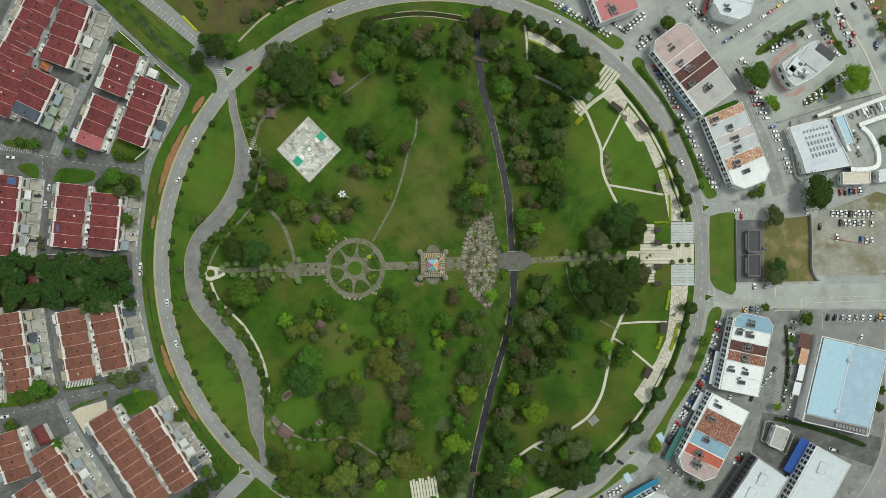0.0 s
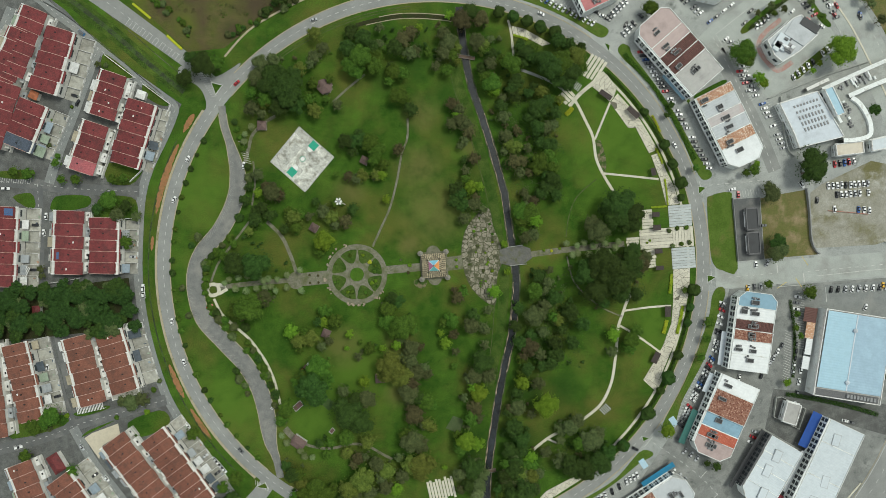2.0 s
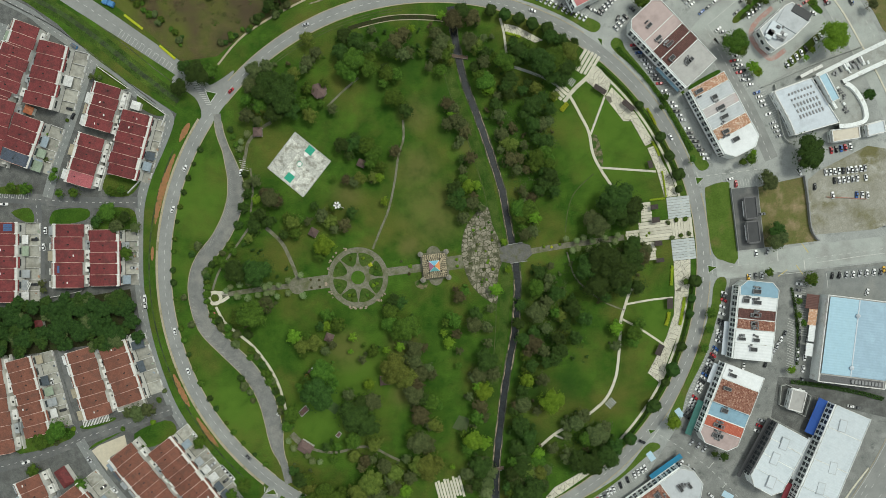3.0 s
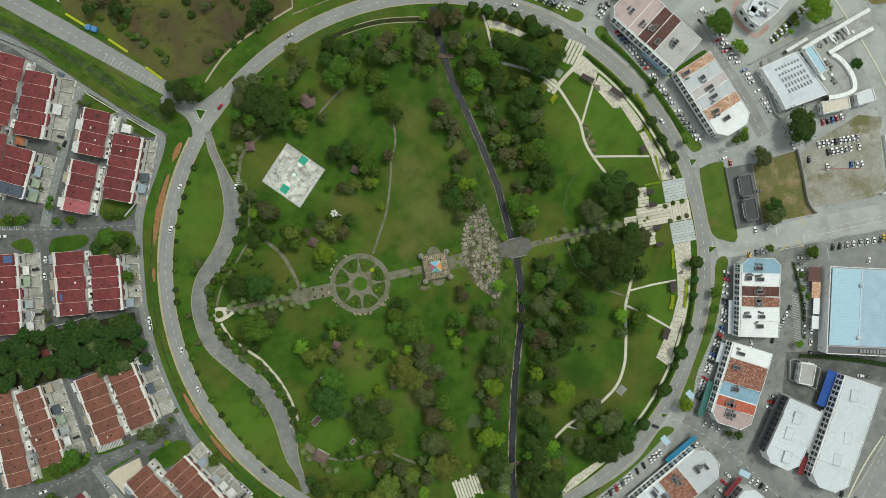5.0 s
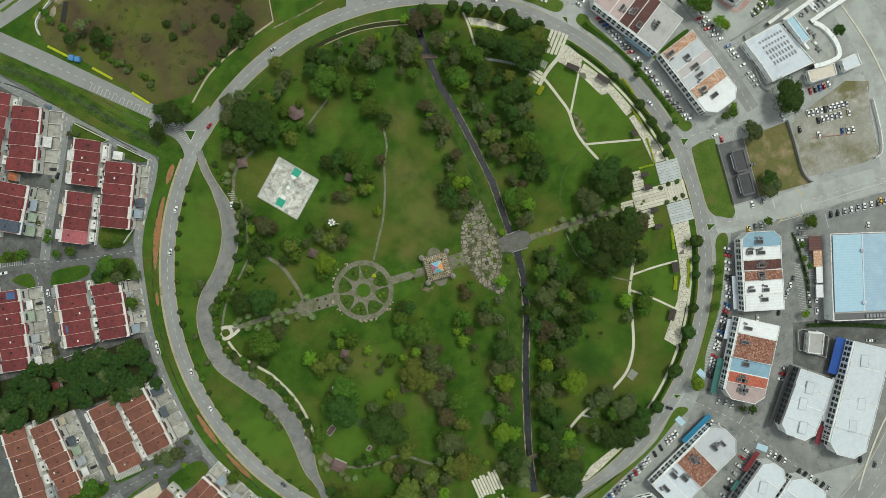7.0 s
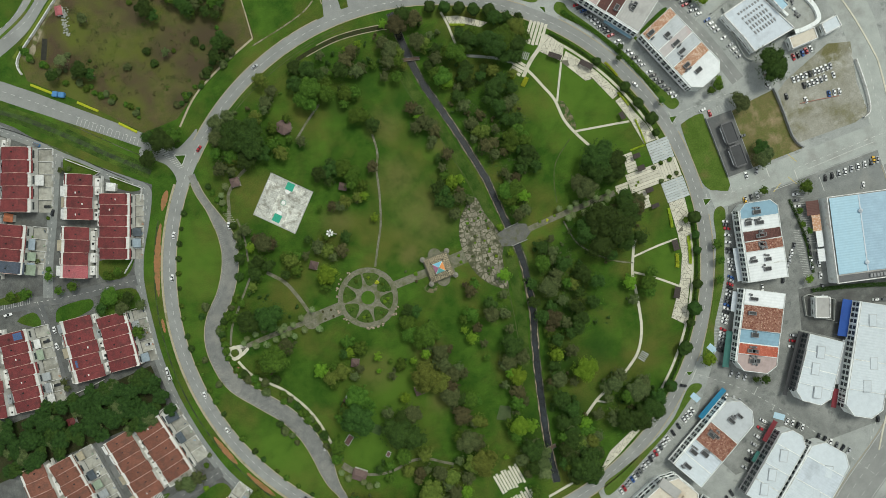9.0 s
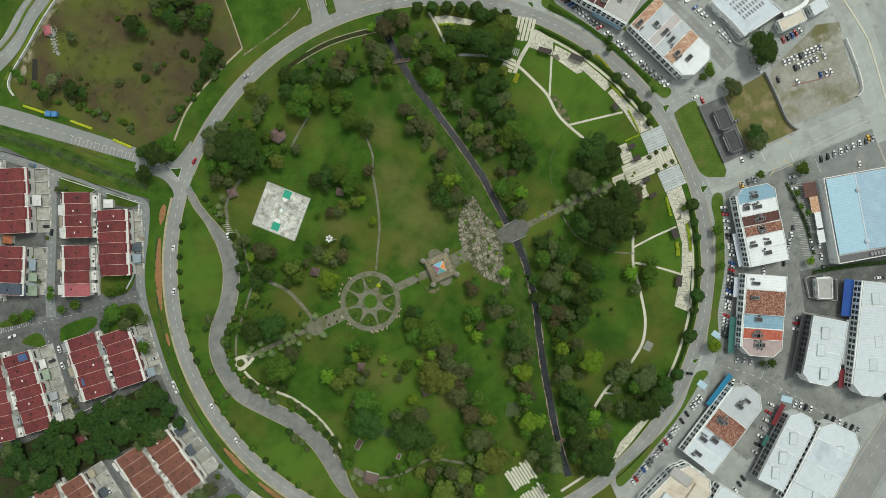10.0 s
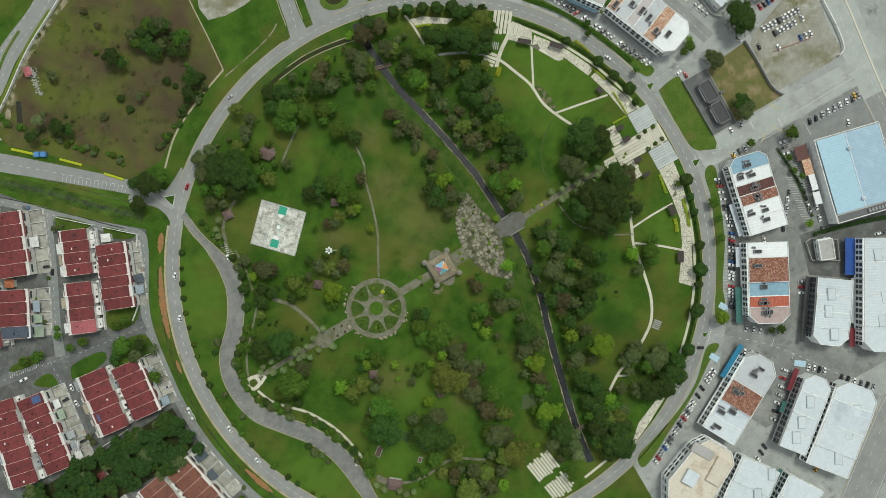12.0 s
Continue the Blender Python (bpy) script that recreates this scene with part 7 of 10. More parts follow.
for k in range(34):
    a = radians(rnd.choice((rnd.uniform(95, 160), rnd.uniform(-65, -25), rnd.uniform(-115, -80), rnd.uniform(180, 215))))
    d = rnd.uniform(18.6, 20.6)
    o = first_rock if k == 0 else new("boulder", first_rock.data)
    o.matrix_world = Matrix.LocRotScale((WHEEL[0] + d * math.cos(a), WHEEL[1] + d * math.sin(a), 0.12), Euler((0, 0, k)), (rnd.uniform(0.4, 1.0), rnd.uniform(0.4, 0.9), rnd.uniform(0.4, 0.8)))
    tagged(o, "weathered sandy boulder at the rim of the round garden", "boulder", "garden boulders")
structure(ribbon("plaza_oval", ring_line(3.6, 0, 360, 30, (-144.9, -15.2)), 2.0, 0.13, pale_paving, True, 0.1), "pale paved loop round a small bed", "path")
structure(ribbon("path_oval", [Vector((*(-147.8, -11.6), 0)), Vector((*(-140.7, -12.3), 0)), Vector((*(-136.8, -13.4), 0))], 2.0, 0.11, pale_paving, drop=0.1), PALE, "path")
structure(ribbon("path_oval_2", [Vector((*(-147.8, -19.0), 0)), Vector((*(-140.7, -17.6), 0)), Vector((*(-136.1, -15.2), 0))], 2.0, 0.115, pale_paving, drop=0.1), PALE, "path")

# the sports court
cn, ce, cs, cw = (Vector((*p, 0)) for p in ((-84.1, 82.9), (-63.5, 62.1), (-83.2, 41.6), (-103.9, 62.1)))
court = structure(slab("sports_court", [tuple(p.xy) for p in (cn, ce, cs, cw)], -0.1, 0.15, court_concrete), "square pale concrete court with grimy patches", "court")
mid = (cn + ce + cs + cw) / 4


for key, half_circle, spin in (((-76.0, 70.2), (-78.3, 68.1), -45), ((-90.6, 54.7), (-88.2, 57.0), 135)):
    slab("painted_key", [tuple((Vector((*key, 0)) + Matrix.Rotation(radians(45), 3, 'Z') @ Vector((sx * 2.5, sy * 2.5, 0))).xy) for sx, sy in ((-1, -1), (1, -1), (1, 1), (-1, 1))], 0.0, 0.162, green_paint, court, "green painted free-throw area")
    pts = [(half_circle[0] + 1.7 * math.cos(radians(spin + a)), half_circle[1] + 1.7 * math.sin(radians(spin + a))) for a in range(-180, 181, 15)]
    slab("painted_circle", pts[:-1], 0.0, 0.158, white_paint, court, "white painted half circle")
c = (-83.4, 62.4)
slab("painted_circle", ring_line(1.2, 0, 359, 20, c), 0.0, 0.166, white_paint, court)
ribbon("painted_ring", ring_line(1.65, 0, 360, 24, c), 0.3, 0.168, green_paint, True, 0, court)
for a, b in ((cn, ce), (ce, cs), (cs, cw), (cw, cn)):
    bm = bmesh.new()
    p, q = a.lerp(mid, 0.015), b.lerp(mid, 0.015)
    d = q - p
    box_into(bm, ((p.x + q.x) / 2, (p.y + q.y) / 2, 0.16), (d.length, 0.35, 0.2), math.degrees(math.atan2(d.y, d.x)))
    part("edge", bm, concrete, court)
rnd = random.Random(9)
for k in range(6):
    for j in range(6):
        # cast panels of the slab, each weathered in its own way
        u, v = (k + 0.5) / 6, (j + 0.5) / 6
        p = cw.lerp(cn, u) + (ce - cn) * v
        bm = bmesh.new()
        box_into(bm, (p.x, p.y, 0.145), (4.75, 4.75, 0.02), 45)
        part("panel", bm, court_concrete, court)


# pavilions
roof_brown = material("gazebo_roof", (0.125, 0.085, 0.075), (0.16, 0.11, 0.10), 0.8, 0.8, 0.1, vary=0.15, fine=0.12)


def gazebo(at, radius, sides, turn, label):
    o = new("gazebo")
    o.matrix_world = pose(at[0], at[1], 0, 0, 0, turn)
    tagged(o, label, "gazebo", "park gazebos")
    ring = [Vector((radius * math.cos(2 * math.pi * k / sides), radius * math.sin(2 * math.pi * k / sides), 2.7)) for k in range(sides)]
    verts = [tuple(v) for v in ring] + [(0, 0, 2.7 + radius * 0.5)] + [(v.x, v.y, 2.5) for v in ring]
    faces = [(k, (k + 1) % sides, sides) for k in range(sides)] + [(sides + 1 + k, sides + 1 + (k + 1) % sides, (k + 1) % sides, k) for k in range(sides)]
    mesh("roof", verts, faces, roof_brown, o)
    bm = bmesh.new()
    cone_into(bm, (0, 0, 2.6 + radius * 0.5), 0.25, 0.05, 0.7, 8)
    part("finial", bm, roof_timber, o)
    for v in ring:
        bm = bmesh.new()
        cone_into(bm, (v.x * 0.88, v.y * 0.88, 0.1), 0.11, 0.11, 2.6, 8)
        part("post", bm, parapet_white, o)
    bm = bmesh.new()
    cone_into(bm, (0, 0, 0), radius * 0.95, radius * 0.95, 0.16, sides)
    part("floor", bm, path_paving, o)
    return o


HUT = "open park gazebo with a brown tiled roof"
for at, r, n, turn in (((-66.1, 106.0), 5.2, 6, 10), ((-79.0, 18.9), 3.6, 4, 10), ((-76.2, -47.2), 3.6, 4, 20), ((-44.8, -77.3), 4.0, 4, 45), ((-44.8, 58.4), 3.4, 4, 15), ((-106.7, 84.6), 4.0, 4, 40)):
    gazebo(at, r, n, turn, HUT)
small_house((-98.0, -113.3), (9, 7), -38, roof_brown, "park toilet block with a brown hipped roof", 3.2, "toilet_block")

# the tower pavilion in the middle
tower = new("pavilion")
tower.matrix_world = pose(*(-6.3, -9.8), 0)
tagged(tower, "square pavilion with a lattice roof, four coloured sails and corner turrets", "pavilion")
tile_tan = material("tile_tan", (0.46, 0.40, 0.28), (0.34, 0.28, 0.18), 0.8, 0.85, 0.1, vary=0.35, fine=0.1)
turret_stone = material("turret_stone", (0.27, 0.255, 0.21), (0.2, 0.19, 0.16), 0.5, 0.9, 0.1, fine=0.15)
base_dark = material("lattice_dark", (0.05, 0.048, 0.036), (0.075, 0.07, 0.05), 0.8, 0.9, 0.1)
bm = bmesh.new()
box_into(bm, (0, 0, 0.2), (17, 17, 0.5), 0, 0.05)
part("platform", bm, path_paving, tower)
for sy in (-1, 1):
    bm = bmesh.new()
    cone_into(bm, (0, sy * 8.2, 0), 4.2, 4.2, 0.3, 28)
    part("apse", bm, path_paving, tower)
bm = bmesh.new()
box_into(bm, (0, 0, 1.9), (11.5, 11.5, 3.2))
part("wall", bm, house_wall, tower)
bm = bmesh.new()
bmesh.ops.create_cone(bm, cap_ends=True, segments=4, radius1=10.6, radius2=4.4, depth=2.2, matrix=pose(0, 0, 4.5, 0, 0, 45))
lattice = part("lattice_roof", bm, base_dark, tower)
bm = bmesh.new()
box_into(bm, (0, 0, 0), (0.86, 0.5, 0.16))
tile = part("roof_tile", bm, tile_tan, lattice)
tile.matrix_local = pose(0, -6.9, 3.75, -27)
for side in range(4):
    for j in range(7):
        dist, z = 7.1 - j * 0.62, 3.66 + j * 0.325
        n = int(2 * dist / 1.15)
        for k in range(n):
            x = (k + 0.5 - n / 2) * 1.15 + (0.28 if j % 2 else -0.28)
            shared("roof_tile", tile, lattice, pose(0, 0, 0, 0, 0, 90 * side) @ pose(x, -dist, z, 27))
for k, (name, col) in enumerate((("south", (0.22, 0.62, 0.62)), ("east", (0.80, 0.34, 0.12)), ("north", (0.26, 0.60, 0.80)), ("west", (0.68, 0.28, 0.46)))):
    m = material("sail_" + name, col, None, 0.8, 0.6, 0.05, fine=0.06)
    o = mesh("sail", [(-3.2, -3.2, 6.4), (3.2, -3.2, 6.4), (0.4, -0.4, 10.5), (-0.4, -0.4, 10.5), (-3.2, -3.2, 6.2), (3.2, -3.2, 6.2)], [(0, 1, 2, 3), (4, 5, 1, 0)], m, tower, "coloured roof sail")
    o.matrix_local = pose(0, 0, 0, 0, 0, 90 * k)
    bm = bmesh.new()
    vs = [bm.verts.new(v) for v in ((3.35, -3.2, 6.38), (3.05, -3.35, 6.38), (0.3, -0.45, 10.62), (0.5, -0.3, 10.62))]
    bm.faces.new(vs)
    rib = part("rib", bm, white_paint, tower)
    rib.matrix_local = pose(0, 0, 0, 0, 0, 90 * k)
bm = bmesh.new()
bmesh.ops.create_cone(bm, cap_ends=True, segments=4, radius1=3.9, radius2=4.3, depth=1.2, matrix=pose(0, 0, 5.7, 0, 0, 45))
part("drum", bm, house_wall, tower)
for sx in (-1, 1):
    for sy in (-1, 1):
        bm = bmesh.new()
        c = (sx * 8.0, sy * 8.0)
        cone_into(bm, (*c, 0), 1.5, 1.5, 3.4, 16)
        turret = part("turret", bm, house_wall, tower)
        bm = bmesh.new()
        cone_into(bm, (*c, 3.4), 1.7, 1.1, 0.5, 16)
        cone_into(bm, (*c, 3.9), 1.1, 0.2, 0.7, 16)
        part("cap", bm, turret_stone, turret)
        bm = bmesh.new()
        cone_into(bm, (*c, 3.92), 0.75, 0.65, 0.35, 12)
        part("ring", bm, base_dark, turret)

# high-mast light
for at, high in (((-58.9, 32.1), 23.0),):
    o = new("light_mast")
    o.matrix_world = pose(at[0], at[1], 0)
    tagged(o, "tall white light mast with a ring of six floodlights", "light mast")
    bm = bmesh.new()
    cone_into(bm, (0, 0, 0), 0.32, 0.14, high, 12)
    part("pole", bm, parapet_white, o)
    bm = bmesh.new()
    cone_into(bm, (0, 0, high - 0.3), 0.8, 0.8, 0.5, 14)
    part("hub", bm, vent_grey, o)
    for k in range(6):
        bm = bmesh.new()
        box_into(bm, (1.5 * math.cos(k * math.pi / 3), 1.5 * math.sin(k * math.pi / 3), high), (1.3, 1.0, 0.45), 60 * k, 0.12)
        part("floodlight", bm, white_paint, o)

# play things on the south lawn
frame_wood = material("play_timber", (0.11, 0.06, 0.06), (0.16, 0.09, 0.085), 0.8, 0.8, 0.1)
for at, size, turn in (((-97.3, -91.3), (6.4, 3.4), 38), ((-77.2, -108.3), (3.2, 2.2), 45)):
    o = new("sand_pit")
    o.matrix_world = pose(at[0], at[1], 0, 0, 0, turn)
    tagged(o, "framed rectangular play pit with a brown floor", "sand pit")
    bm = bmesh.new()
    box_into(bm, (0, 0, 0.12), (*size, 0.24))
    part("floor", bm, frame_wood, o)
    for sx, sy in ((0, 1), (0, -1), (1, 0), (-1, 0)):
        bm = bmesh.new()
        box_into(bm, (sx * size[0] / 2, sy * size[1] / 2, 0.25), (0.35 if sx else size[0] + 0.35, 0.35 if sy else size[1] - 0.36, 0.5), 0, 0.04)
        part("rim", bm, concrete, o)
play = new("climbing_frame")
play.matrix_world = pose(*(-92.4, -69.5), 0, 0, 0, 48)
tagged(play, "red and white playground climbing frame with a slide", "climbing frame")
red_plastic = material("red_plastic", (0.5, 0.06, 0.05), (0.42, 0.06, 0.05), 0.5, 0.4, 0.0)
for k, (x, y, w, d, h, m) in enumerate(((0, 0, 2.4, 2.4, 2.6, red_plastic), (3.2, 0.3, 2.2, 2.0, 2.2, frame_wood), (-2.6, -0.4, 2.6, 0.9, 1.2, parapet_white), (5.4, 0.2, 2.2, 1.0, 1.0, white_paint), (-4.6, -1.5, 1.6, 1.6, 0.8, vent_grey))):
    bm = bmesh.new()
    box_into(bm, (x, y, h), (w, d, 0.2), 0, 0.05)
    for sx in (-1, 1):
        for sy in (-1, 1):
            cone_into(bm, (x + sx * (w / 2 - 0.1), y + sy * (d / 2 - 0.1), 0.02), 0.07, 0.07, h, 6)
    part(("tower_roof", "deck", "slide", "bridge", "steps")[k], bm, m, play)
structure(slab("play_court", [(-78.3, -87.8), (-74.1, -91.3), (-78.3, -95.6), (-82.5, -91.7)], -0.1, 0.06, material("faint_court", (0.042, 0.08, 0.022), (0.062, 0.10, 0.03), 2, 0.9, 0.1)), "faded green hard court in the lawn", "court")
structure(slab("play_court_2", [(-1.1, -104.4), (5.3, -107.2), (2.1, -116.0), (-6.3, -111.8)], -0.1, 0.06, material("faint_court_2", (0.055, 0.085, 0.03), (0.08, 0.105, 0.045), 2, 0.9, 0.1)), "faded green hard court in the lawn", "court")
trodden = material("trodden_earth", (0.19, 0.16, 0.10), (0.13, 0.12, 0.06), 1.5, 0.95, 0.2, blotch=(0.045, 0.085, 0.014), blotch_size=3, blotch_at=(0.44, 0.56), fine=0.25)
structure(slab("bare_patch", curve_through([(-19.7, -18.7), (-14.8, -17.3), (-11.3, -19.7), (-13.8, -23.6), (-18.3, -22.2)], 3, True), -0.1, 0.05, trodden), "bare trodden patch beside the pavilion", "ground")
structure(slab("bare_patch_2", curve_through([(99.5, 59.6), (103.0, 60.3), (105.4, 49.7), (105.1, 42.0), (102.6, 41.3), (100.5, 49.7)], 3, True), -0.1, 0.05, trodden), "bare trodden strip beside the footpath", "ground")


# ---- trees, palms and hedges ----
bark = material("bark", (0.13, 0.10, 0.075), (0.19, 0.15, 0.115), 0.5, 0.9, 0.4, fine=0.2)
LEAVES = {
    "dark": leaf_material("leaves_dark", (0.010, 0.027, 0.006), (0.060, 0.112, 0.020), 0.28),
    "deep": leaf_material("leaves_deep", (0.008, 0.020, 0.005), (0.046, 0.084, 0.017), 0.28),
    "green": leaf_material("leaves_green", (0.018, 0.048, 0.006), (0.098, 0.178, 0.022), 0.25),
    "light": leaf_material("leaves_light", (0.052, 0.120, 0.008), (0.175, 0.285, 0.025), 0.2),
    "fresh": leaf_material("leaves_fresh", (0.036, 0.064, 0.010), (0.165, 0.205, 0.038), 0.2),
    "olive": leaf_material("leaves_olive", (0.028, 0.045, 0.013), (0.120, 0.148, 0.055), 0.25),
    "brown": leaf_material("leaves_brown", (0.030, 0.033, 0.012), (0.118, 0.110, 0.044), 0.22),
    "clipped": leaf_material("leaves_clipped", (0.012, 0.032, 0.006), (0.036, 0.072, 0.012), 0.15),
    "lime": leaf_material("leaves_lime", (0.27, 0.36, 0.02), (0.44, 0.52, 0.05), 0.1),
    "palm": leaf_material("leaves_palm", (0.070, 0.110, 0.035), (0.21, 0.265, 0.115), 0.2),
}
TREES = {}


def limb(verts, faces, a, b, r0, r1, sides=6):
    """A tapered branch from a to b."""
    d = (b - a).normalized()
    s = d.orthogonal().normalized()
    t = d.cross(s)
    k = len(verts)
    for p, r in ((a, r0), (b, r1)):
        for i in range(sides):
            ang = 2 * math.pi * i / sides
            verts.append(p + (s * math.cos(ang) + t * math.sin(ang)) * r)
    for i in range(sides):
        j = (i + 1) % sides
        faces.append((k + i, k + j, k + sides + j, k + sides + i))


ICO = {}


def lump(rnd, verts, faces, centre, radius, flat=0.75):
    """The dense inside of a lump of foliage: an uneven ball."""
    level = 2 if radius > 1.5 else 1
    if level not in ICO:
        bm = bmesh.new()
        bmesh.ops.create_icosphere(bm, subdivisions=level, radius=1)
        bm.verts.ensure_lookup_table()
        ICO[level] = ([v.co.copy() for v in bm.verts], [tuple(v.index for v in f.verts) for f in bm.faces])
        bm.free()
    ball, skin = ICO[level]
    k, shift = len(verts), Vector((rnd.uniform(0, 90), rnd.uniform(0, 90), 0))
    for v in ball:
        d = 0.78 + 0.30 * noise.noise(v * 1.7 + shift)
        verts.append(centre + Vector((v.x, v.y, v.z * flat)) * radius * d)
    faces += [tuple(k + a for a in f) for f in skin]


def leaf_blob(rnd, verts, faces, centre, radius, count, leaf, flat=0.75):
    """Leaf clumps strewn over a lump of foliage, most of them on its outside and upper half."""
    for _ in range(count):
        z = rnd.uniform(-0.3, 1)
        a = rnd.uniform(0, 2 * math.pi)
        q = math.sqrt(max(0, 1 - z * z))
        out = Vector((q * math.cos(a), q * math.sin(a), z))
        p = centre + Vector((out.x, out.y, out.z * flat)) * radius * rnd.uniform(0.74, 1.08)
        n = (out + Vector((rnd.uniform(-0.45, 0.45), rnd.uniform(-0.45, 0.45), rnd.uniform(0.1, 0.9)))).normalized()
        s = n.orthogonal().normalized()
        s = Matrix.Rotation(rnd.uniform(0, 6.28), 3, n) @ s
        t = n.cross(s)
        w, h = leaf * rnd.uniform(0.6, 1.4), leaf * rnd.uniform(0.5, 1.0)
        k = len(verts)
        verts += [p + s * w, p + t * h + n * leaf * 0.15, p - s * w, p - t * h - n * leaf * 0.1]
        faces.append((k, k + 1, k + 2, k + 3))


def tree_model(kind, variant, size):
    """A tree with a crown of about size metres' radius; kept far below the ground until it is copied."""
    rnd = random.Random(hash((len(kind), variant)) % 1000 + variant * 17 + int(size * 10))
    o = new("tree")
    o.matrix_world = Matrix.Identity(4)
    top = 2.2 + size * 0.62
    verts, faces = [], []
    knee = Vector((rnd.uniform(-0.2, 0.2), rnd.uniform(-0.2, 0.2), top * 0.55))
    limb(verts, faces, Vector((0, 0, -0.05)), knee, 0.09 * size, 0.06 * size, 8)
    lobes = []
    n = 7 + int(size * 2.0)
    for k in range(n):
        a = 2.4 * k + rnd.uniform(-0.4, 0.4)
        d = size * 0.68 * math.sqrt((k + 0.4) / n) * rnd.uniform(0.85, 1.12)
        c = Vector((d * math.cos(a), d * math.sin(a), top + size * 0.38 * (1 - (d / size) ** 2) * 1.4 + rnd.uniform(-0.09, 0.09) * size))
        lobes.append((c, size * rnd.uniform(0.22, 0.40)))
        limb(verts, faces, knee, c * 0.92 + knee * 0.08, 0.04 * size, 0.012 * size, 5)
    mesh("trunk", verts, faces, bark, o)
    verts, faces = [], []
    for c, r in lobes:
        lump(rnd, verts, faces, c, r * 0.95)
        leaf_blob(rnd, verts, faces, c, r, int(30 + 34 * r * r), 0.24 + 0.045 * r)
    for _ in range(int(50 * size / 4)):
        # loose twigs at the rim
        a, d = rnd.uniform(0, 6.28), size * rnd.uniform(0.8, 1.12)
        leaf_blob(rnd, verts, faces, Vector((d * math.cos(a), d * math.sin(a), top + rnd.uniform(-0.1, 0.2) * size)), 0.35, 2, 0.3)
    mesh("crown", verts, faces, LEAVES[kind], o)
    return o


def plant(kind, at, rnd, group):
    x, y, r = at
    r *= 1.16 if r > 3 else 1.05
    sizes = (2.6, 4.2, 6.4)
    size = min(sizes, key=lambda s: abs(math.log(s / r)))
    variant = rnd.randrange(3)
    key = (kind, variant, size)
    tag = {"dark": "dense dark green", "green": "leafy mid-green", "light": "bright light green", "fresh": "yellowish green", "olive": "thin olive-green", "brown": "sparse brownish", "palm": "pale grey-green"}[kind]
    k = r / size
    m = Matrix.LocRotScale((x, y, 0), Euler((0, 0, rnd.uniform(0, 6.28))), (k * rnd.uniform(0.93, 1.07), k * rnd.uniform(0.93, 1.07), k * rnd.uniform(0.85, 1.1)))
    if key not in TREES:
        TREES[key] = tree_model(*key)
        o = TREES[key]
        o.matrix_world = m
    else:
        o = copy_thing(TREES[key], Matrix.Identity(4))
        o.matrix_world = m
    if r < 4.3:
        o.name = "small_tree"
    where = {"park": "on the park lawn", "estate": "among the terraced houses", "shops": "beside the shops and car parks", "waste": "on rough waste ground"}[group]
    tagged(o, tag + (" small tree " if r < 4.3 else " broadleaf tree ") + where, "small tree" if r < 4.3 else "tree", group + (" small trees" if r < 4.3 else " trees"))
    return o


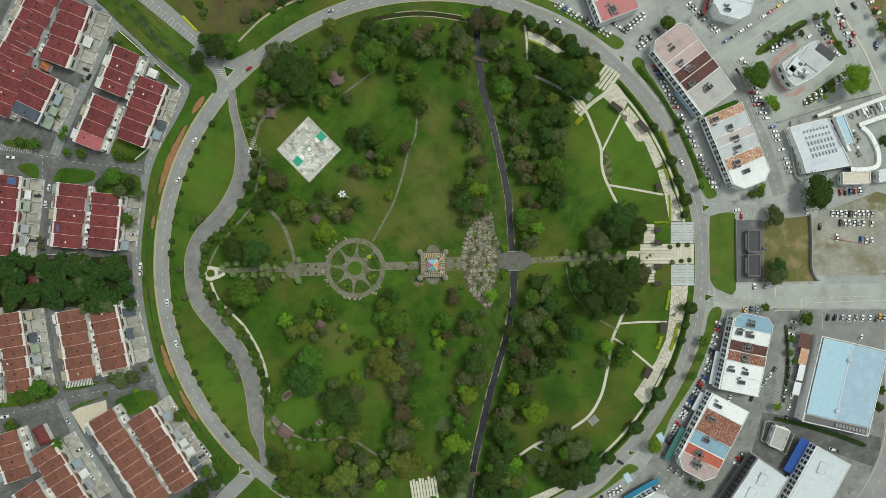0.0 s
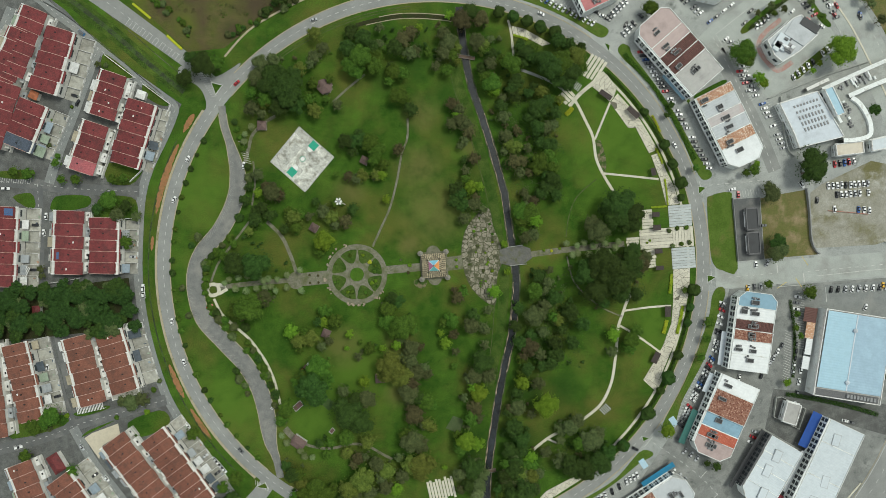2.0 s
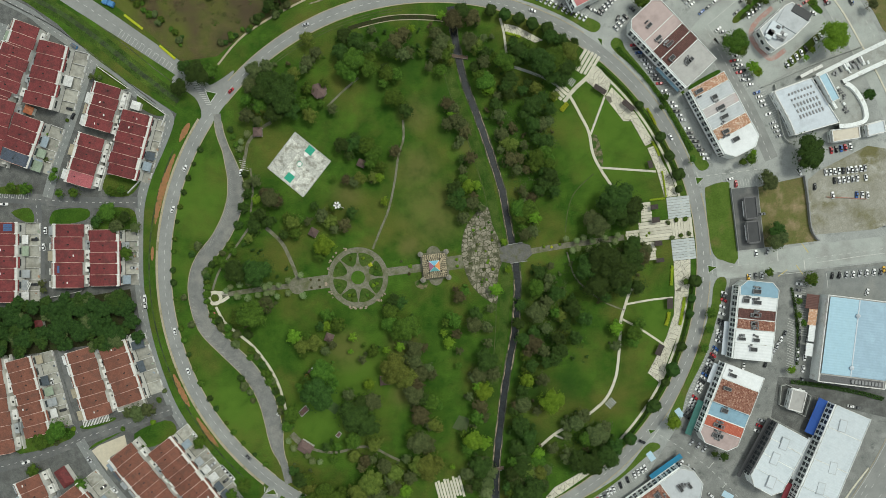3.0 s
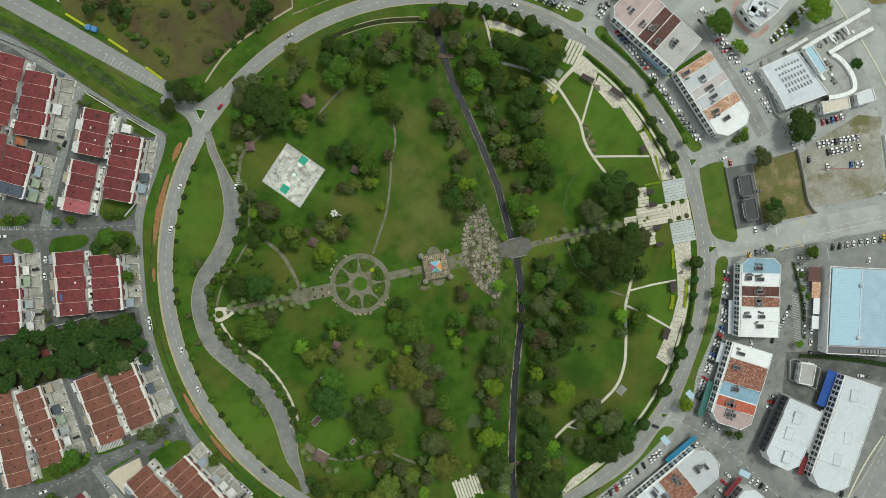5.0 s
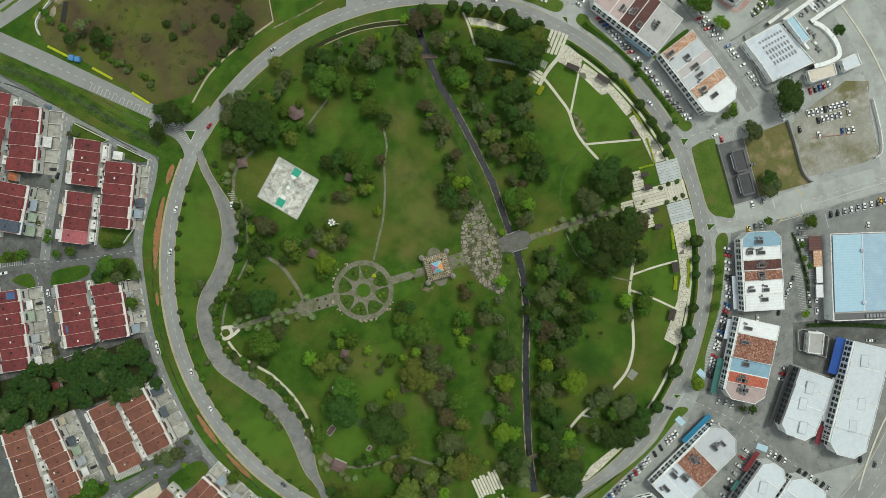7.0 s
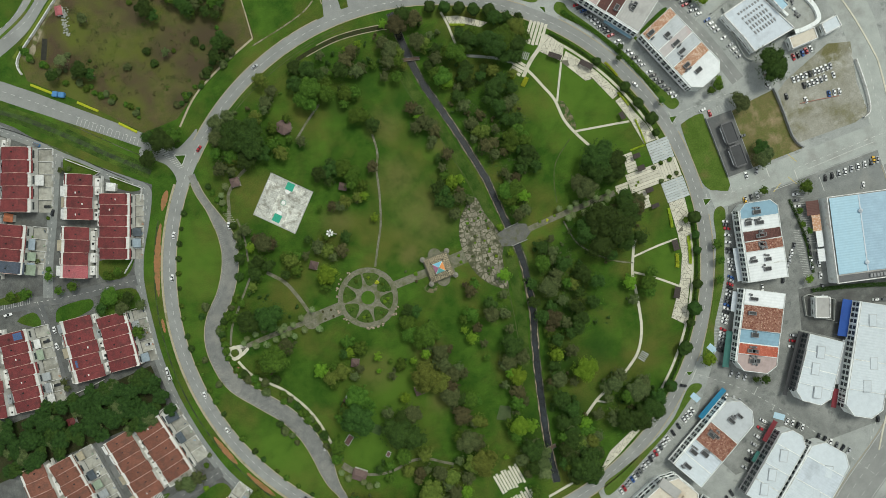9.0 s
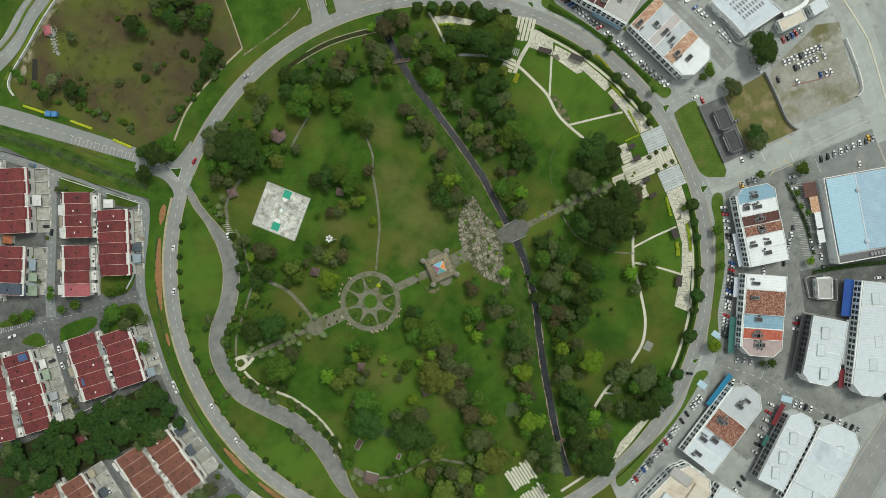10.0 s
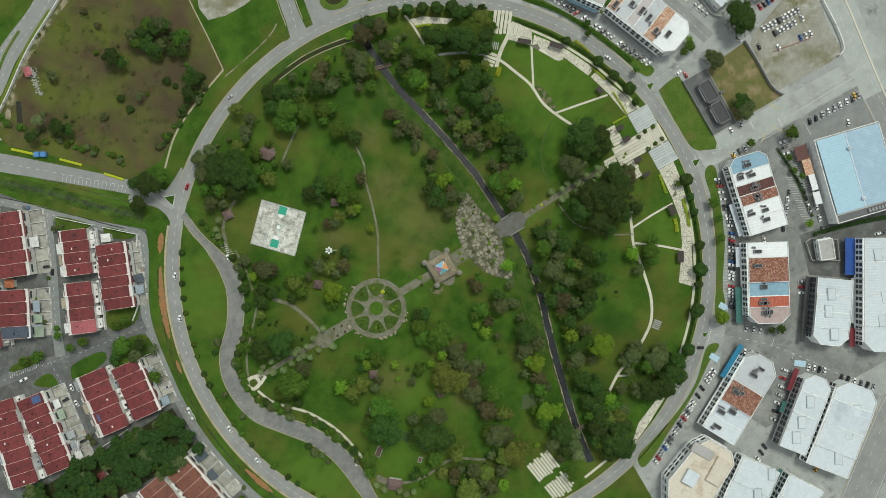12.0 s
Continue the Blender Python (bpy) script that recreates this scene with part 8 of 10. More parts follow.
GROVES = (
    ("park", "dark", ((108.7, 19.3, 9.5), (116.1, 13.5, 7.1), (105.7, 10.7, 7.1), (114.5, 7.3, 6.4), (102.5, 15.9, 5.6))),
    ("park", "dark", ((-125.7, 0.3, 7.1), (-113.4, -1.4, 8.5), (116.4, -10.7, 5.6), (112.9, -14.2, 5.6), (-137.8, 123.0, 7.1), (-150.6, 116.2, 4.6), (-145.5, 128.1, 4.2), (-80.1, -39.5, 3.0), (-84.6, -78.7, 9.3), (-33.3, -27.4, 4.0), (-29.1, -30.2, 4.0), (-65.5, -95.0, 8.7), (-56.9, -101.9, 6.7), (-60.3, -89.8, 6.0), (-84.6, -114.1, 3.0), (-101.9, -131.4, 4.7), (-105.4, -126.2, 3.3), (-72.5, -148.7, 3.3), (5.5, -145.3, 4.7), (28.1, -141.8, 4.7), (29.8, -148.7, 4.7), (24.6, -150.5, 4.0), (66.2, -34.3, 4.7), (73.2, -41.3, 2.7), (74.9, -44.7, 4.7), (81.8, -51.7, 4.3), (50.6, -56.9, 3.3), (64.5, -62.1, 4.3), (74.9, -62.8, 4.0), (69.7, -55.1, 3.0))),
    ("park", "dark", ((64.5, -69.0, 5.0), (61.0, -74.2, 4.3), (55.8, -75.9, 3.3), (95.7, -17.0, 10.0), (104.4, -23.9, 10.0), (90.5, -30.9, 8.0), (113.0, -20.5, 7.3), (85.3, -20.5, 7.3), (106.1, -34.3, 6.0), (95.7, -39.5, 4.0), (35.0, -134.9, 4.7), (36.8, -143.5, 4.0), (68.0, -136.6, 6.0), (76.6, -138.3, 6.7), (85.3, -136.6, 6.7), (92.2, -131.4, 5.3), (88.8, -140.1, 4.7), (78.4, -143.5, 4.7), (71.4, -141.8, 4.7), (116.5, -36.1, 3.7), (15.9, -42.3, 4.3), (18.7, -70.7, 6.7), (-88.1, 100.9, 8.7), (-91.5, 109.6, 7.3), (-84.6, 109.6, 6.7), (-98.5, 107.8, 6.7), (-96.7, 114.8, 5.3), (-93.3, 94.0, 5.7), (-82.9, 94.0, 5.0), (-46.5, 137.3, 4.0))),
    ("park", "dark", ((-39.5, 132.1, 5.3), (-22.2, -89.8, 4.0), (-49.9, 126.9, 4.7), (-34.3, 126.9, 4.0), (-20.5, 125.2, 5.0), (-23.9, 114.8, 3.0), (-13.5, 87.0, 4.0), (-115.8, 47.2, 2.7), (-119.3, 38.5, 3.3), (-108.9, 33.3, 4.0), (-114.1, 26.3, 4.3), (-105.4, 28.1, 3.7), (-112.3, 31.5, 3.7), (-96.7, 19.4, 3.0), (-75.9, 35.0, 2.7), (-53.4, 28.1, 3.3), (-55.1, 69.7, 4.7), (-49.9, 69.7, 4.3), (-46.5, 74.9, 3.0), (-51.7, 64.1, 3.0), (-44.7, 69.7, 4.3), (17.7, 54.1, 2.7), (10.7, 36.8, 4.3), (9.0, 29.8, 4.3), (14.2, 26.3, 4.0), (12.5, 33.3, 4.0), (38.5, 118.2, 3.3), (31.5, 109.6, 3.3), (52.4, 99.2, 4.7), (48.9, 95.7, 4.0), (50.6, 90.5, 4.0))),
    ("park", "dark", ((59.3, 92.2, 3.3), (62.8, 95.7, 3.0), (73.2, 106.1, 7.7), (69.7, 111.3, 5.3), (78.4, 99.2, 6.0), (83.6, 95.7, 4.3), (85.3, 102.6, 6.3), (80.1, 121.7, 4.3), (87.0, 120.0, 3.7), (79.0, 126.9, 3.3), (94.0, 118.2, 2.7), (59.3, 116.5, 4.7), (62.8, 113.0, 4.0), (55.8, 121.7, 3.7), (57.6, 110.6, 3.0), (42.0, 85.3, 3.7), (64.5, 81.8, 5.7), (59.3, 76.6, 4.0), (69.7, 85.3, 4.3), (62.8, 69.7, 5.0), (74.9, 78.4, 3.7), (69.7, 59.3, 4.3), (64.5, 61.0, 3.3), (66.2, 42.0, 3.7), (69.7, 38.5, 4.7), (66.2, 33.3, 4.0), (62.8, 29.8, 3.7), (71.4, 28.1, 3.7), (73.2, 33.3, 3.0), (44.4, 48.9, 3.0))),
    ("park", "green", ((-128.4, 12.5, 2.8), (-135.3, 5.6, 3.2), (-76.2, 3.8, 3.2), (-131.5, 123.5, 4.6), (-119.3, -27.4, 8.0), (-127.9, -28.1, 6.0), (-88.1, -45.4, 3.3), (-92.2, -55.1, 3.0), (-75.2, -32.6, 3.7), (-69.0, -39.5, 4.3), (-49.2, -57.9, 3.3), (-55.1, -54.1, 1.7), (-81.1, -66.2, 7.3), (-95.0, -75.9, 4.0), (-89.8, -72.5, 5.3), (-77.7, -74.2, 4.7), (-36.1, -34.3, 5.0), (-36.8, -42.0, 5.0), (-27.4, -44.7, 7.3), (-32.6, -48.2, 4.7), (-22.2, -48.2, 3.3), (10.7, -27.4, 3.0), (2.1, -44.0, 4.3), (-3.1, -45.4, 3.0), (2.1, -72.5, 2.3))),
    ("park", "green", ((-103.0, -90.5, 4.7), (-107.1, -98.5, 3.3), (-67.3, -110.6, 5.0), (-77.7, -114.1, 2.7), (-80.1, -121.0, 3.0), (-88.1, -140.1, 6.0), (-82.9, -145.3, 6.0), (-93.3, -145.3, 6.0), (-84.6, -150.5, 4.7), (-89.8, -148.7, 4.7), (-98.5, -131.4, 4.0), (-100.2, -145.3, 4.0), (-77.7, -141.8, 3.3), (-17.0, -92.6, 5.3), (-13.5, -95.0, 3.3), (-30.9, -112.3, 4.0), (9.7, -105.4, 4.0), (2.1, -122.7, 4.0), (0.3, -114.1, 2.7), (33.3, -143.5, 4.0), (54.1, -29.1, 5.0), (64.5, -46.5, 3.3), (78.4, -48.2, 3.3), (43.7, -79.4, 3.3), (110.6, -63.8, 5.0), (114.8, -58.6, 4.0), (109.6, -69.0, 4.0), (74.9, -124.5, 4.7), (46.5, -137.6, 3.0), (-101.9, 100.9, 5.0))),
    ("park", "green", ((-110.6, 104.4, 3.3), (-72.5, 107.8, 3.3), (-75.9, 97.4, 3.3), (-76.6, 100.9, 2.7), (-62.1, 109.6, 2.7), (-65.5, 97.4, 2.3), (-41.3, 120.0, 6.7), (-48.2, 116.5, 5.3), (-34.3, 114.8, 4.7), (-44.7, 113.0, 4.7), (-32.6, 121.7, 4.0), (-0.3, 122.4, 2.7), (-22.2, 111.3, 4.7), (-17.0, 109.6, 4.0), (-20.5, 95.7, 5.3), (-15.9, 94.0, 3.3), (-25.7, 106.1, 3.0), (10.7, 109.6, 3.7), (-93.3, 29.8, 3.0), (-86.3, 28.1, 3.0), (-89.1, 19.4, 3.7), (-63.8, 33.3, 3.0), (-62.8, 50.6, 2.0), (-39.5, 68.0, 5.3), (-36.1, 62.8, 4.7), (-38.8, 57.6, 3.7), (-32.6, 54.1, 3.7), (17.0, 42.0, 3.0), (36.8, 99.2, 5.7), (33.3, 102.6, 4.0))),
    ("park", "green", ((49.6, 110.3, 5.7), (45.4, 113.0, 3.7), (80.1, 107.8, 7.0), (92.2, 106.1, 4.3), (87.0, 116.5, 3.7), (64.5, 120.0, 3.3), (62.8, 48.9, 5.3), (68.0, 52.4, 4.3), (61.0, 45.4, 4.3), (69.7, 45.4, 4.0), (71.4, 47.8, 3.0), (48.9, 19.4, 5.3), (54.1, 18.4, 5.7), (48.9, 14.2, 4.3), (50.6, 7.3, 3.0), (14.2, 118.2, 3.7))),
    ("park", "light", ((38.7, -16.7, 2.1), (38.0, 0.3, 2.1), (-96.7, -44.0, 4.3), (-76.6, -39.5, 3.3), (-61.0, -48.5, 3.0), (-63.8, -56.9, 1.7), (-54.1, -77.7, 3.3), (-32.6, -56.9, 3.0), (-41.3, -58.6, 2.3), (29.8, -28.4, 3.7), (-2.4, -57.6, 3.3), (-4.9, -51.7, 2.3), (15.9, -89.8, 5.3), (12.5, -86.3, 3.3), (5.5, -117.5, 5.7), (12.5, -121.0, 4.0), (-8.3, -134.9, 1.7), (-38.8, -145.3, 3.7), (100.9, -59.6, 4.0), (42.6, -85.3, 4.3), (55.8, -99.2, 7.0), (44.4, -131.4, 3.7), (-15.9, 121.0, 2.0), (-13.5, 137.3, 2.0), (14.2, 144.2, 2.7), (-71.8, 10.1, 5.7), (-34.3, 48.2, 3.0), (-32.6, 33.3, 2.7), (19.4, 36.8, 3.7), (24.6, 36.8, 3.0))),
    ("park", "light", ((14.2, 81.8, 2.7), (38.5, 95.7, 3.7), (57.6, 13.5, 4.0), (-110.6, 42.6, 3.0), (-4.9, 138.0, 2.3))),
    ("park", "olive", ((95.5, 3.5, 6.4), (50.7, 3.5, 3.9), (92.3, 8.7, 4.6), (123.6, -13.9, 4.2), (64.8, -17.4, 2.5), (-135.0, 121.2, 4.2), (-112.3, -22.2, 5.3), (-74.2, -51.0, 2.7), (-78.7, -54.4, 3.0), (-56.9, -62.1, 2.7), (-67.3, -82.9, 3.7), (-29.1, -53.4, 3.3), (-23.9, -59.3, 5.0), (-29.1, -65.5, 3.3), (-25.0, -66.9, 4.7), (-15.3, -75.9, 3.3), (14.2, -48.2, 4.7), (21.1, -49.9, 3.3), (25.3, -39.5, 3.0), (22.9, -51.7, 2.7), (21.1, -60.3, 3.0), (3.1, -63.8, 2.7), (14.2, -78.7, 5.3), (22.9, -78.7, 4.3), (10.7, -81.1, 3.3), (-53.4, -88.1, 5.7), (-56.9, -123.8, 3.0), (-49.9, -127.9, 4.7), (-45.8, -143.5, 4.3), (-63.8, -148.7, 4.3))),
    ("park", "olive", ((-55.1, -145.3, 4.3), (-27.4, -86.3, 5.7), (-17.0, -72.5, 3.7), (-21.5, -74.2, 4.7), (-48.2, -138.3, 3.3), (-19.4, -107.1, 3.3), (-25.7, -115.8, 5.7), (-22.2, -119.3, 4.7), (-36.1, -126.2, 3.0), (-35.0, -137.6, 4.0), (6.6, -92.6, 2.7), (14.2, -105.4, 3.3), (9.7, -133.1, 5.0), (0.3, -138.3, 4.3), (14.2, -140.1, 4.0), (0.3, -148.7, 3.0), (62.8, -25.0, 3.3), (61.0, -29.8, 3.0), (60.3, -38.8, 3.7), (52.4, -44.7, 5.3), (57.6, -43.0, 3.7), (57.6, -55.1, 3.3), (55.1, -69.0, 3.7), (47.2, -75.9, 2.7), (90.5, -19.8, 5.7), (120.0, -17.0, 4.3), (99.8, -70.7, 3.3), (52.4, -86.3, 3.7), (47.2, -105.4, 3.0), (48.9, -141.8, 3.7), (54.1, -129.7, 3.3), (69.7, -114.1, 5.0), (74.9, -110.6, 4.0))),
    ("park", "olive", ((64.5, -115.8, 3.3), (81.8, -122.7, 6.3), (87.0, -119.3, 4.3), (62.8, -134.9, 4.3), (63.8, -122.7, 3.0), (85.3, -125.2, 3.3), (-107.1, 113.0, 4.7), (-111.3, 94.6, 4.0), (-103.7, 121.7, 5.0), (-95.7, 123.4, 4.3), (-105.4, 90.5, 3.0), (-64.8, 128.6, 3.7), (-70.7, 123.4, 4.3), (-73.2, 120.0, 3.0), (-58.6, 93.3, 3.3), (-29.1, 139.0, 3.0), (-29.8, 128.6, 3.0), (-11.8, 121.7, 4.0), (-8.3, 123.4, 3.3), (3.8, 113.0, 3.0), (12.5, 126.9, 5.0), (9.7, 132.1, 4.0), (9.0, 120.0, 4.3), (15.9, 85.3, 3.3), (-110.6, 54.1, 3.3), (-101.9, 42.0, 5.3), (-81.1, 26.3, 2.7), (-71.4, 28.1, 4.3), (-65.5, 19.4, 3.0), (-49.9, 47.2, 3.3))),
    ("park", "olive", ((10.7, 76.6, 3.7), (15.9, 78.4, 4.0), (19.4, 74.9, 4.0), (15.3, 62.8, 2.3), (17.7, 66.2, 3.0), (17.7, 47.2, 3.0), (21.1, 26.3, 4.0), (14.2, 17.7, 3.7), (26.3, 22.9, 2.7), (29.8, 125.2, 5.0), (38.5, 126.9, 2.7), (36.8, 111.3, 4.0), (43.7, 90.5, 3.0), (43.0, 78.4, 4.0), (43.7, 66.2, 4.0), (42.0, 57.6, 2.7), (55.8, 58.6, 3.0), (68.0, 69.7, 3.7), (73.2, 71.4, 3.3), (50.6, 43.7, 3.3), (52.4, 31.5, 2.7), (54.1, 28.1, 2.7), (53.4, 22.9, 3.0), (55.8, 4.9, 4.0))),
    ("park", "brown", ((119.8, -17.3, 5.6), (-18.7, -59.3, 2.7), (-25.0, -81.1, 4.3), (7.3, -30.2, 3.7), (5.5, -25.7, 2.0), (2.1, -53.4, 2.7), (-61.4, -124.5, 3.7), (-63.8, -128.6, 3.0), (-25.0, -100.2, 5.3), (-27.4, -96.7, 3.0), (12.5, -98.5, 4.3), (48.9, -63.8, 5.0), (45.4, -69.0, 3.0), (35.0, -101.9, 3.7), (-15.3, 130.4, 4.3), (-10.1, 133.8, 4.0), (11.8, 88.8, 4.0), (21.1, 139.0, 5.7), (32.6, 139.0, 4.7), (-105.4, 45.4, 3.7), (-98.5, 40.2, 3.7))),
    ("park", "dark", ((56.9, -20.5, 4.3), (52.4, -67.3, 3.7), (38.5, -98.5, 4.3), (27.0, 142.5, 5.7))),
    ("park", "brown", ((-58.6, 21.1, 3.7), (-55.1, 48.9, 3.0), (-22.9, 62.8, 3.7), (21.1, 71.4, 4.0), (22.9, 54.1, 3.7), (22.9, 29.8, 3.0), (47.2, 50.6, 4.3), (52.4, 50.6, 3.3), (56.5, 43.0, 3.0), (50.6, 70.4, 2.7), (57.6, 25.3, 3.3))),
    ("estate", "dark", ((-267.7, -13.5, 6.4), (-260.8, -27.3, 6.4), (-277.8, -20.4, 7.1), (-240.2, -11.8, 6.0), (-233.1, -20.4, 6.4), (-224.8, -13.5, 5.6), (-226.3, -27.3, 6.0), (-215.8, -20.4, 6.4), (-207.6, -13.5, 5.3), (-205.8, -27.4, 5.3), (-197.4, -17.0, 4.6), (-240.6, -29.1, 4.9), (-281.6, -34.2, 6.4), (-192.4, 40.3, 3.9), (-209.8, 39.3, 3.9), (-148.7, -148.7, 5.3), (-140.2, -143.6, 4.6), (-155.6, -155.6, 5.3), (-291.9, -13.5, 6.4), (-234.0, -4.9, 4.2), (-263.3, -4.9, 4.6))),
    ("estate", "green", ((-246.0, -6.6, 4.6), (-251.2, -30.9, 4.6), (-220.1, -6.6, 4.2), (-201.0, -8.3, 4.2), (-199.3, -27.4, 4.2), (-213.3, -30.9, 3.9), (-245.5, -84.5, 5.6), (-258.0, -90.5, 4.9), (-202.4, 44.4, 5.3), (-251.5, -88.2, 3.9), (-199.6, 57.7, 3.2), (-192.8, 57.4, 2.8), (-231.1, 59.5, 2.8), (-222.2, 58.8, 3.2), (-161.2, -102.1, 3.9), (-152.9, -109.3, 2.5), (-265.4, -109.1, 3.9), (-237.7, -119.6, 3.5), (-145.6, -136.9, 3.5), (-136.9, -131.7, 3.9), (-260.5, 66.4, 3.2), (-251.8, 64.7, 3.2), (-234.5, 69.9, 2.8), (-193.1, 18.4, 3.9))),
    ("estate", "olive", ((-197.3, -80.1, 4.9), (-190.7, -78.9, 3.9), (-205.2, 129.3, 2.1), (-248.6, 5.6, 2.5), (-248.8, 1.0, 2.1), (-187.5, 33.4, 3.2), (-203.1, -79.6, 3.2), (-197.5, 35.1, 4.2), (-260.0, -24.0, 4.2))),
    ("shops", "green", ((191.0, 106.7, 7.1), (193.5, 102.6, 4.9), (137.4, 138.4, 4.6), (222.7, -42.0, 3.9), (215.3, -55.4, 2.1), (216.4, -69.3, 2.1), (214.6, -64.1, 2.1), (198.7, -36.2, 2.8), (195.1, 35.1, 3.2), (190.1, 33.4, 2.5), (158.8, 38.7, 2.5), (160.3, -57.0, 3.2), (158.0, -66.5, 2.8), (153.5, -78.0, 2.8), (147.4, -36.2, 2.1))),
    ("shops", "dark", ((228.5, 37.4, 7.6), (227.0, 31.1, 7.0), (231.6, 33.3, 6.0), (205.4, -10.1, 4.6), (224.9, -44.9, 2.5), (268.1, -97.0, 3.2), (270.0, -86.7, 2.8), (158.7, -145.8, 2.8), (270.4, 66.4, 3.5), (153.7, -144.2, 2.1), (146.7, 78.7, 2.1), (144.2, 72.8, 2.1))),
    ("shops", "light", ((250.3, 103.1, 8.1), (206.1, -97.1, 2.5), (129.6, -121.2, 3.9), (201.9, 91.4, 3.5), (204.5, 88.0, 3.2), (240.8, 97.9, 2.1), (236.2, 93.7, 2.1), (197.2, 38.7, 2.1))),
    ("shops", "olive", ((203.9, 19.4, 4.9), (202.9, 22.9, 3.9), (203.9, -17.7, 4.9), (207.7, -15.3, 3.9), (201.0, -16.3, 3.2), (230.2, 143.1, 2.5), (204.9, 132.1, 2.1), (212.8, 135.5, 2.5))),
    ("park", "fresh", ((-92.2, -49.9, 4.3), (-84.6, -48.9, 4.7), (-36.8, -69.0, 7.7), (-30.9, -75.9, 6.3), (-41.3, -73.2, 4.7), (-55.1, -114.8, 4.3), (-68.0, -121.0, 3.7), (-58.6, -136.6, 7.0), (-67.3, -141.8, 5.7), (-62.1, -140.1, 4.3), (-44.7, -133.1, 4.7), (-96.7, -138.3, 4.0), (-23.6, -131.4, 7.0), (-29.1, -129.7, 5.3), (-17.0, -129.7, 4.3), (68.0, -48.2, 3.7), (42.0, -143.5, 4.3), (-43.0, -134.2, 4.0), (-14.6, -109.6, 3.0), (-103.0, 98.5, 4.0), (-80.1, 116.5, 4.0), (-69.0, 137.3, 4.0), (-72.5, 90.5, 4.3), (17.7, 123.4, 2.7), (17.0, 114.8, 2.3), (-118.2, 19.4, 3.0), (-89.8, 26.3, 4.3), (-67.3, 24.6, 4.0), (-37.8, 48.9, 3.3), (-46.5, 48.9, 3.3))),
    ("park", "dark", ((35.5, -112.0, 5.6), (40.2, -119.7, 5.0), (32.3, -126.4, 5.0), (34.3, -138.0, 5.6), (29.2, -148.9, 4.5), (46.7, -77.3, 3.9), (39.4, -127.2, 3.9), (33.1, -103.6, 3.6), (42.6, -60.5, 4.2), (43.5, -39.3, 3.6), (41.0, -50.5, 3.4), (39.3, -91.2, 3.6))),
    ("park", "olive", ((39.6, -143.5, 4.8), (39.0, -100.0, 5.0), (35.0, -131.6, 3.4), (44.4, -150.6, 4.5))),
    ("park", "green", ((41.7, -136.2, 3.4), (29.4, -134.9, 3.4), (44.1, -71.1, 3.4))),
    ("park", "dark", ((36.4, -154.2, 9.3), (9.2, -134.7, 6.3), (27.7, -159.4, 5.1), (36.9, -164.3, 4.5), (43.5, -150.1, 5.1))),
    ("park", "olive", ((28.5, -143.0, 4.8), (-27.4, -116.2, 6.0), (11.3, -145.7, 4.5), (33.1, -145.5, 3.9))),
    ("park", "fresh", ((37.5, -140.9, 4.8), (44.5, -142.7, 4.2))),
    ("park", "palm", ((10.4, -151.2, 3.9), (5.8, -146.7, 3.3))),
    ("park", "green", ((26.7, -152.0, 4.2), (1.0, -161.4, 3.6))),
    ("park", "fresh", ((67.3, 92.2, 3.7), (-17.0, -106.4, 4.0), (89.4, 111.3, 5.7), (45.4, 61.0, 3.3), (48.9, 59.3, 4.0), (33.3, 122.7, 4.0), (78.4, 87.0, 3.0))),
)
rnd = random.Random(77)
WOOD = {k: ([], []) for k in ("deep", "palm", "dark", "green", "olive", "light", "fresh", "brown")}


def grow_wood(kind, at, rnd):
    """Crowns of a closed wood, joined."""
    x, y, r = at
    verts, faces = WOOD[kind]
    n = 6 + int(r * 1.5)
    for k in range(n):
        a = 2.4 * k + rnd.uniform(-0.4, 0.4)
        d = r * 0.7 * math.sqrt((k + 0.4) / n)
        c = Vector((x + d * math.cos(a), y + d * math.sin(a), 3 + r * 0.9 - 0.06 * d * d + rnd.uniform(-0.6, 0.6)))
        q = r * rnd.uniform(0.24, 0.4)
        lump(rnd, verts, faces, c, q * 0.95)
        leaf_blob(rnd, verts, faces, c, q, int(24 + 27 * q * q), 0.30 + 0.055 * q)


for group, kind, places in GROVES:
    for at in places:
        if group == "estate" and -190 > at[0] and -40 < at[1] < 0:
            grow_wood("deep" if kind == "dark" else "dark", at, rnd)
        else:
            plant(kind, at, rnd, group)
rnd = random.Random(78)
for k in range(104):
    grow_wood(rnd.choice(("deep", "deep", "dark", "deep", "olive")), (rnd.uniform(-300, -192), rnd.uniform(-37, -6), rnd.uniform(3.5, 6)), rnd)

# undergrowth: low bushes that crowd round the trees of the park, and thickets along the canal
UNDER = {k: ([], []) for k in WOOD}
for group, kind, places in GROVES:
    if group != "park":
        continue
    for x, y, r in places:
        if r < 2.6:
            continue
        for _ in range(rnd.choice((0, 1, 1, 2))):
            a, d = rnd.uniform(0, 6.28), r * rnd.uniform(0.75, 1.05)
            q = rnd.uniform(0.7, 1.7)
            verts, faces = UNDER[kind if rnd.random() < 0.6 else rnd.choice(("dark", "olive", "green"))]
            c = Vector((x + d * math.cos(a), y + d * math.sin(a), q * 0.5))
            for _ in range(3):
                e = c + Vector((rnd.uniform(-1, 1), rnd.uniform(-1, 1), rnd.uniform(0, 0.4))) * q * 0.7
                lump(rnd, verts, faces, e, q * 0.7)
                leaf_blob(rnd, verts, faces, e, q * 0.75, int(12 + 9 * q), 0.3)


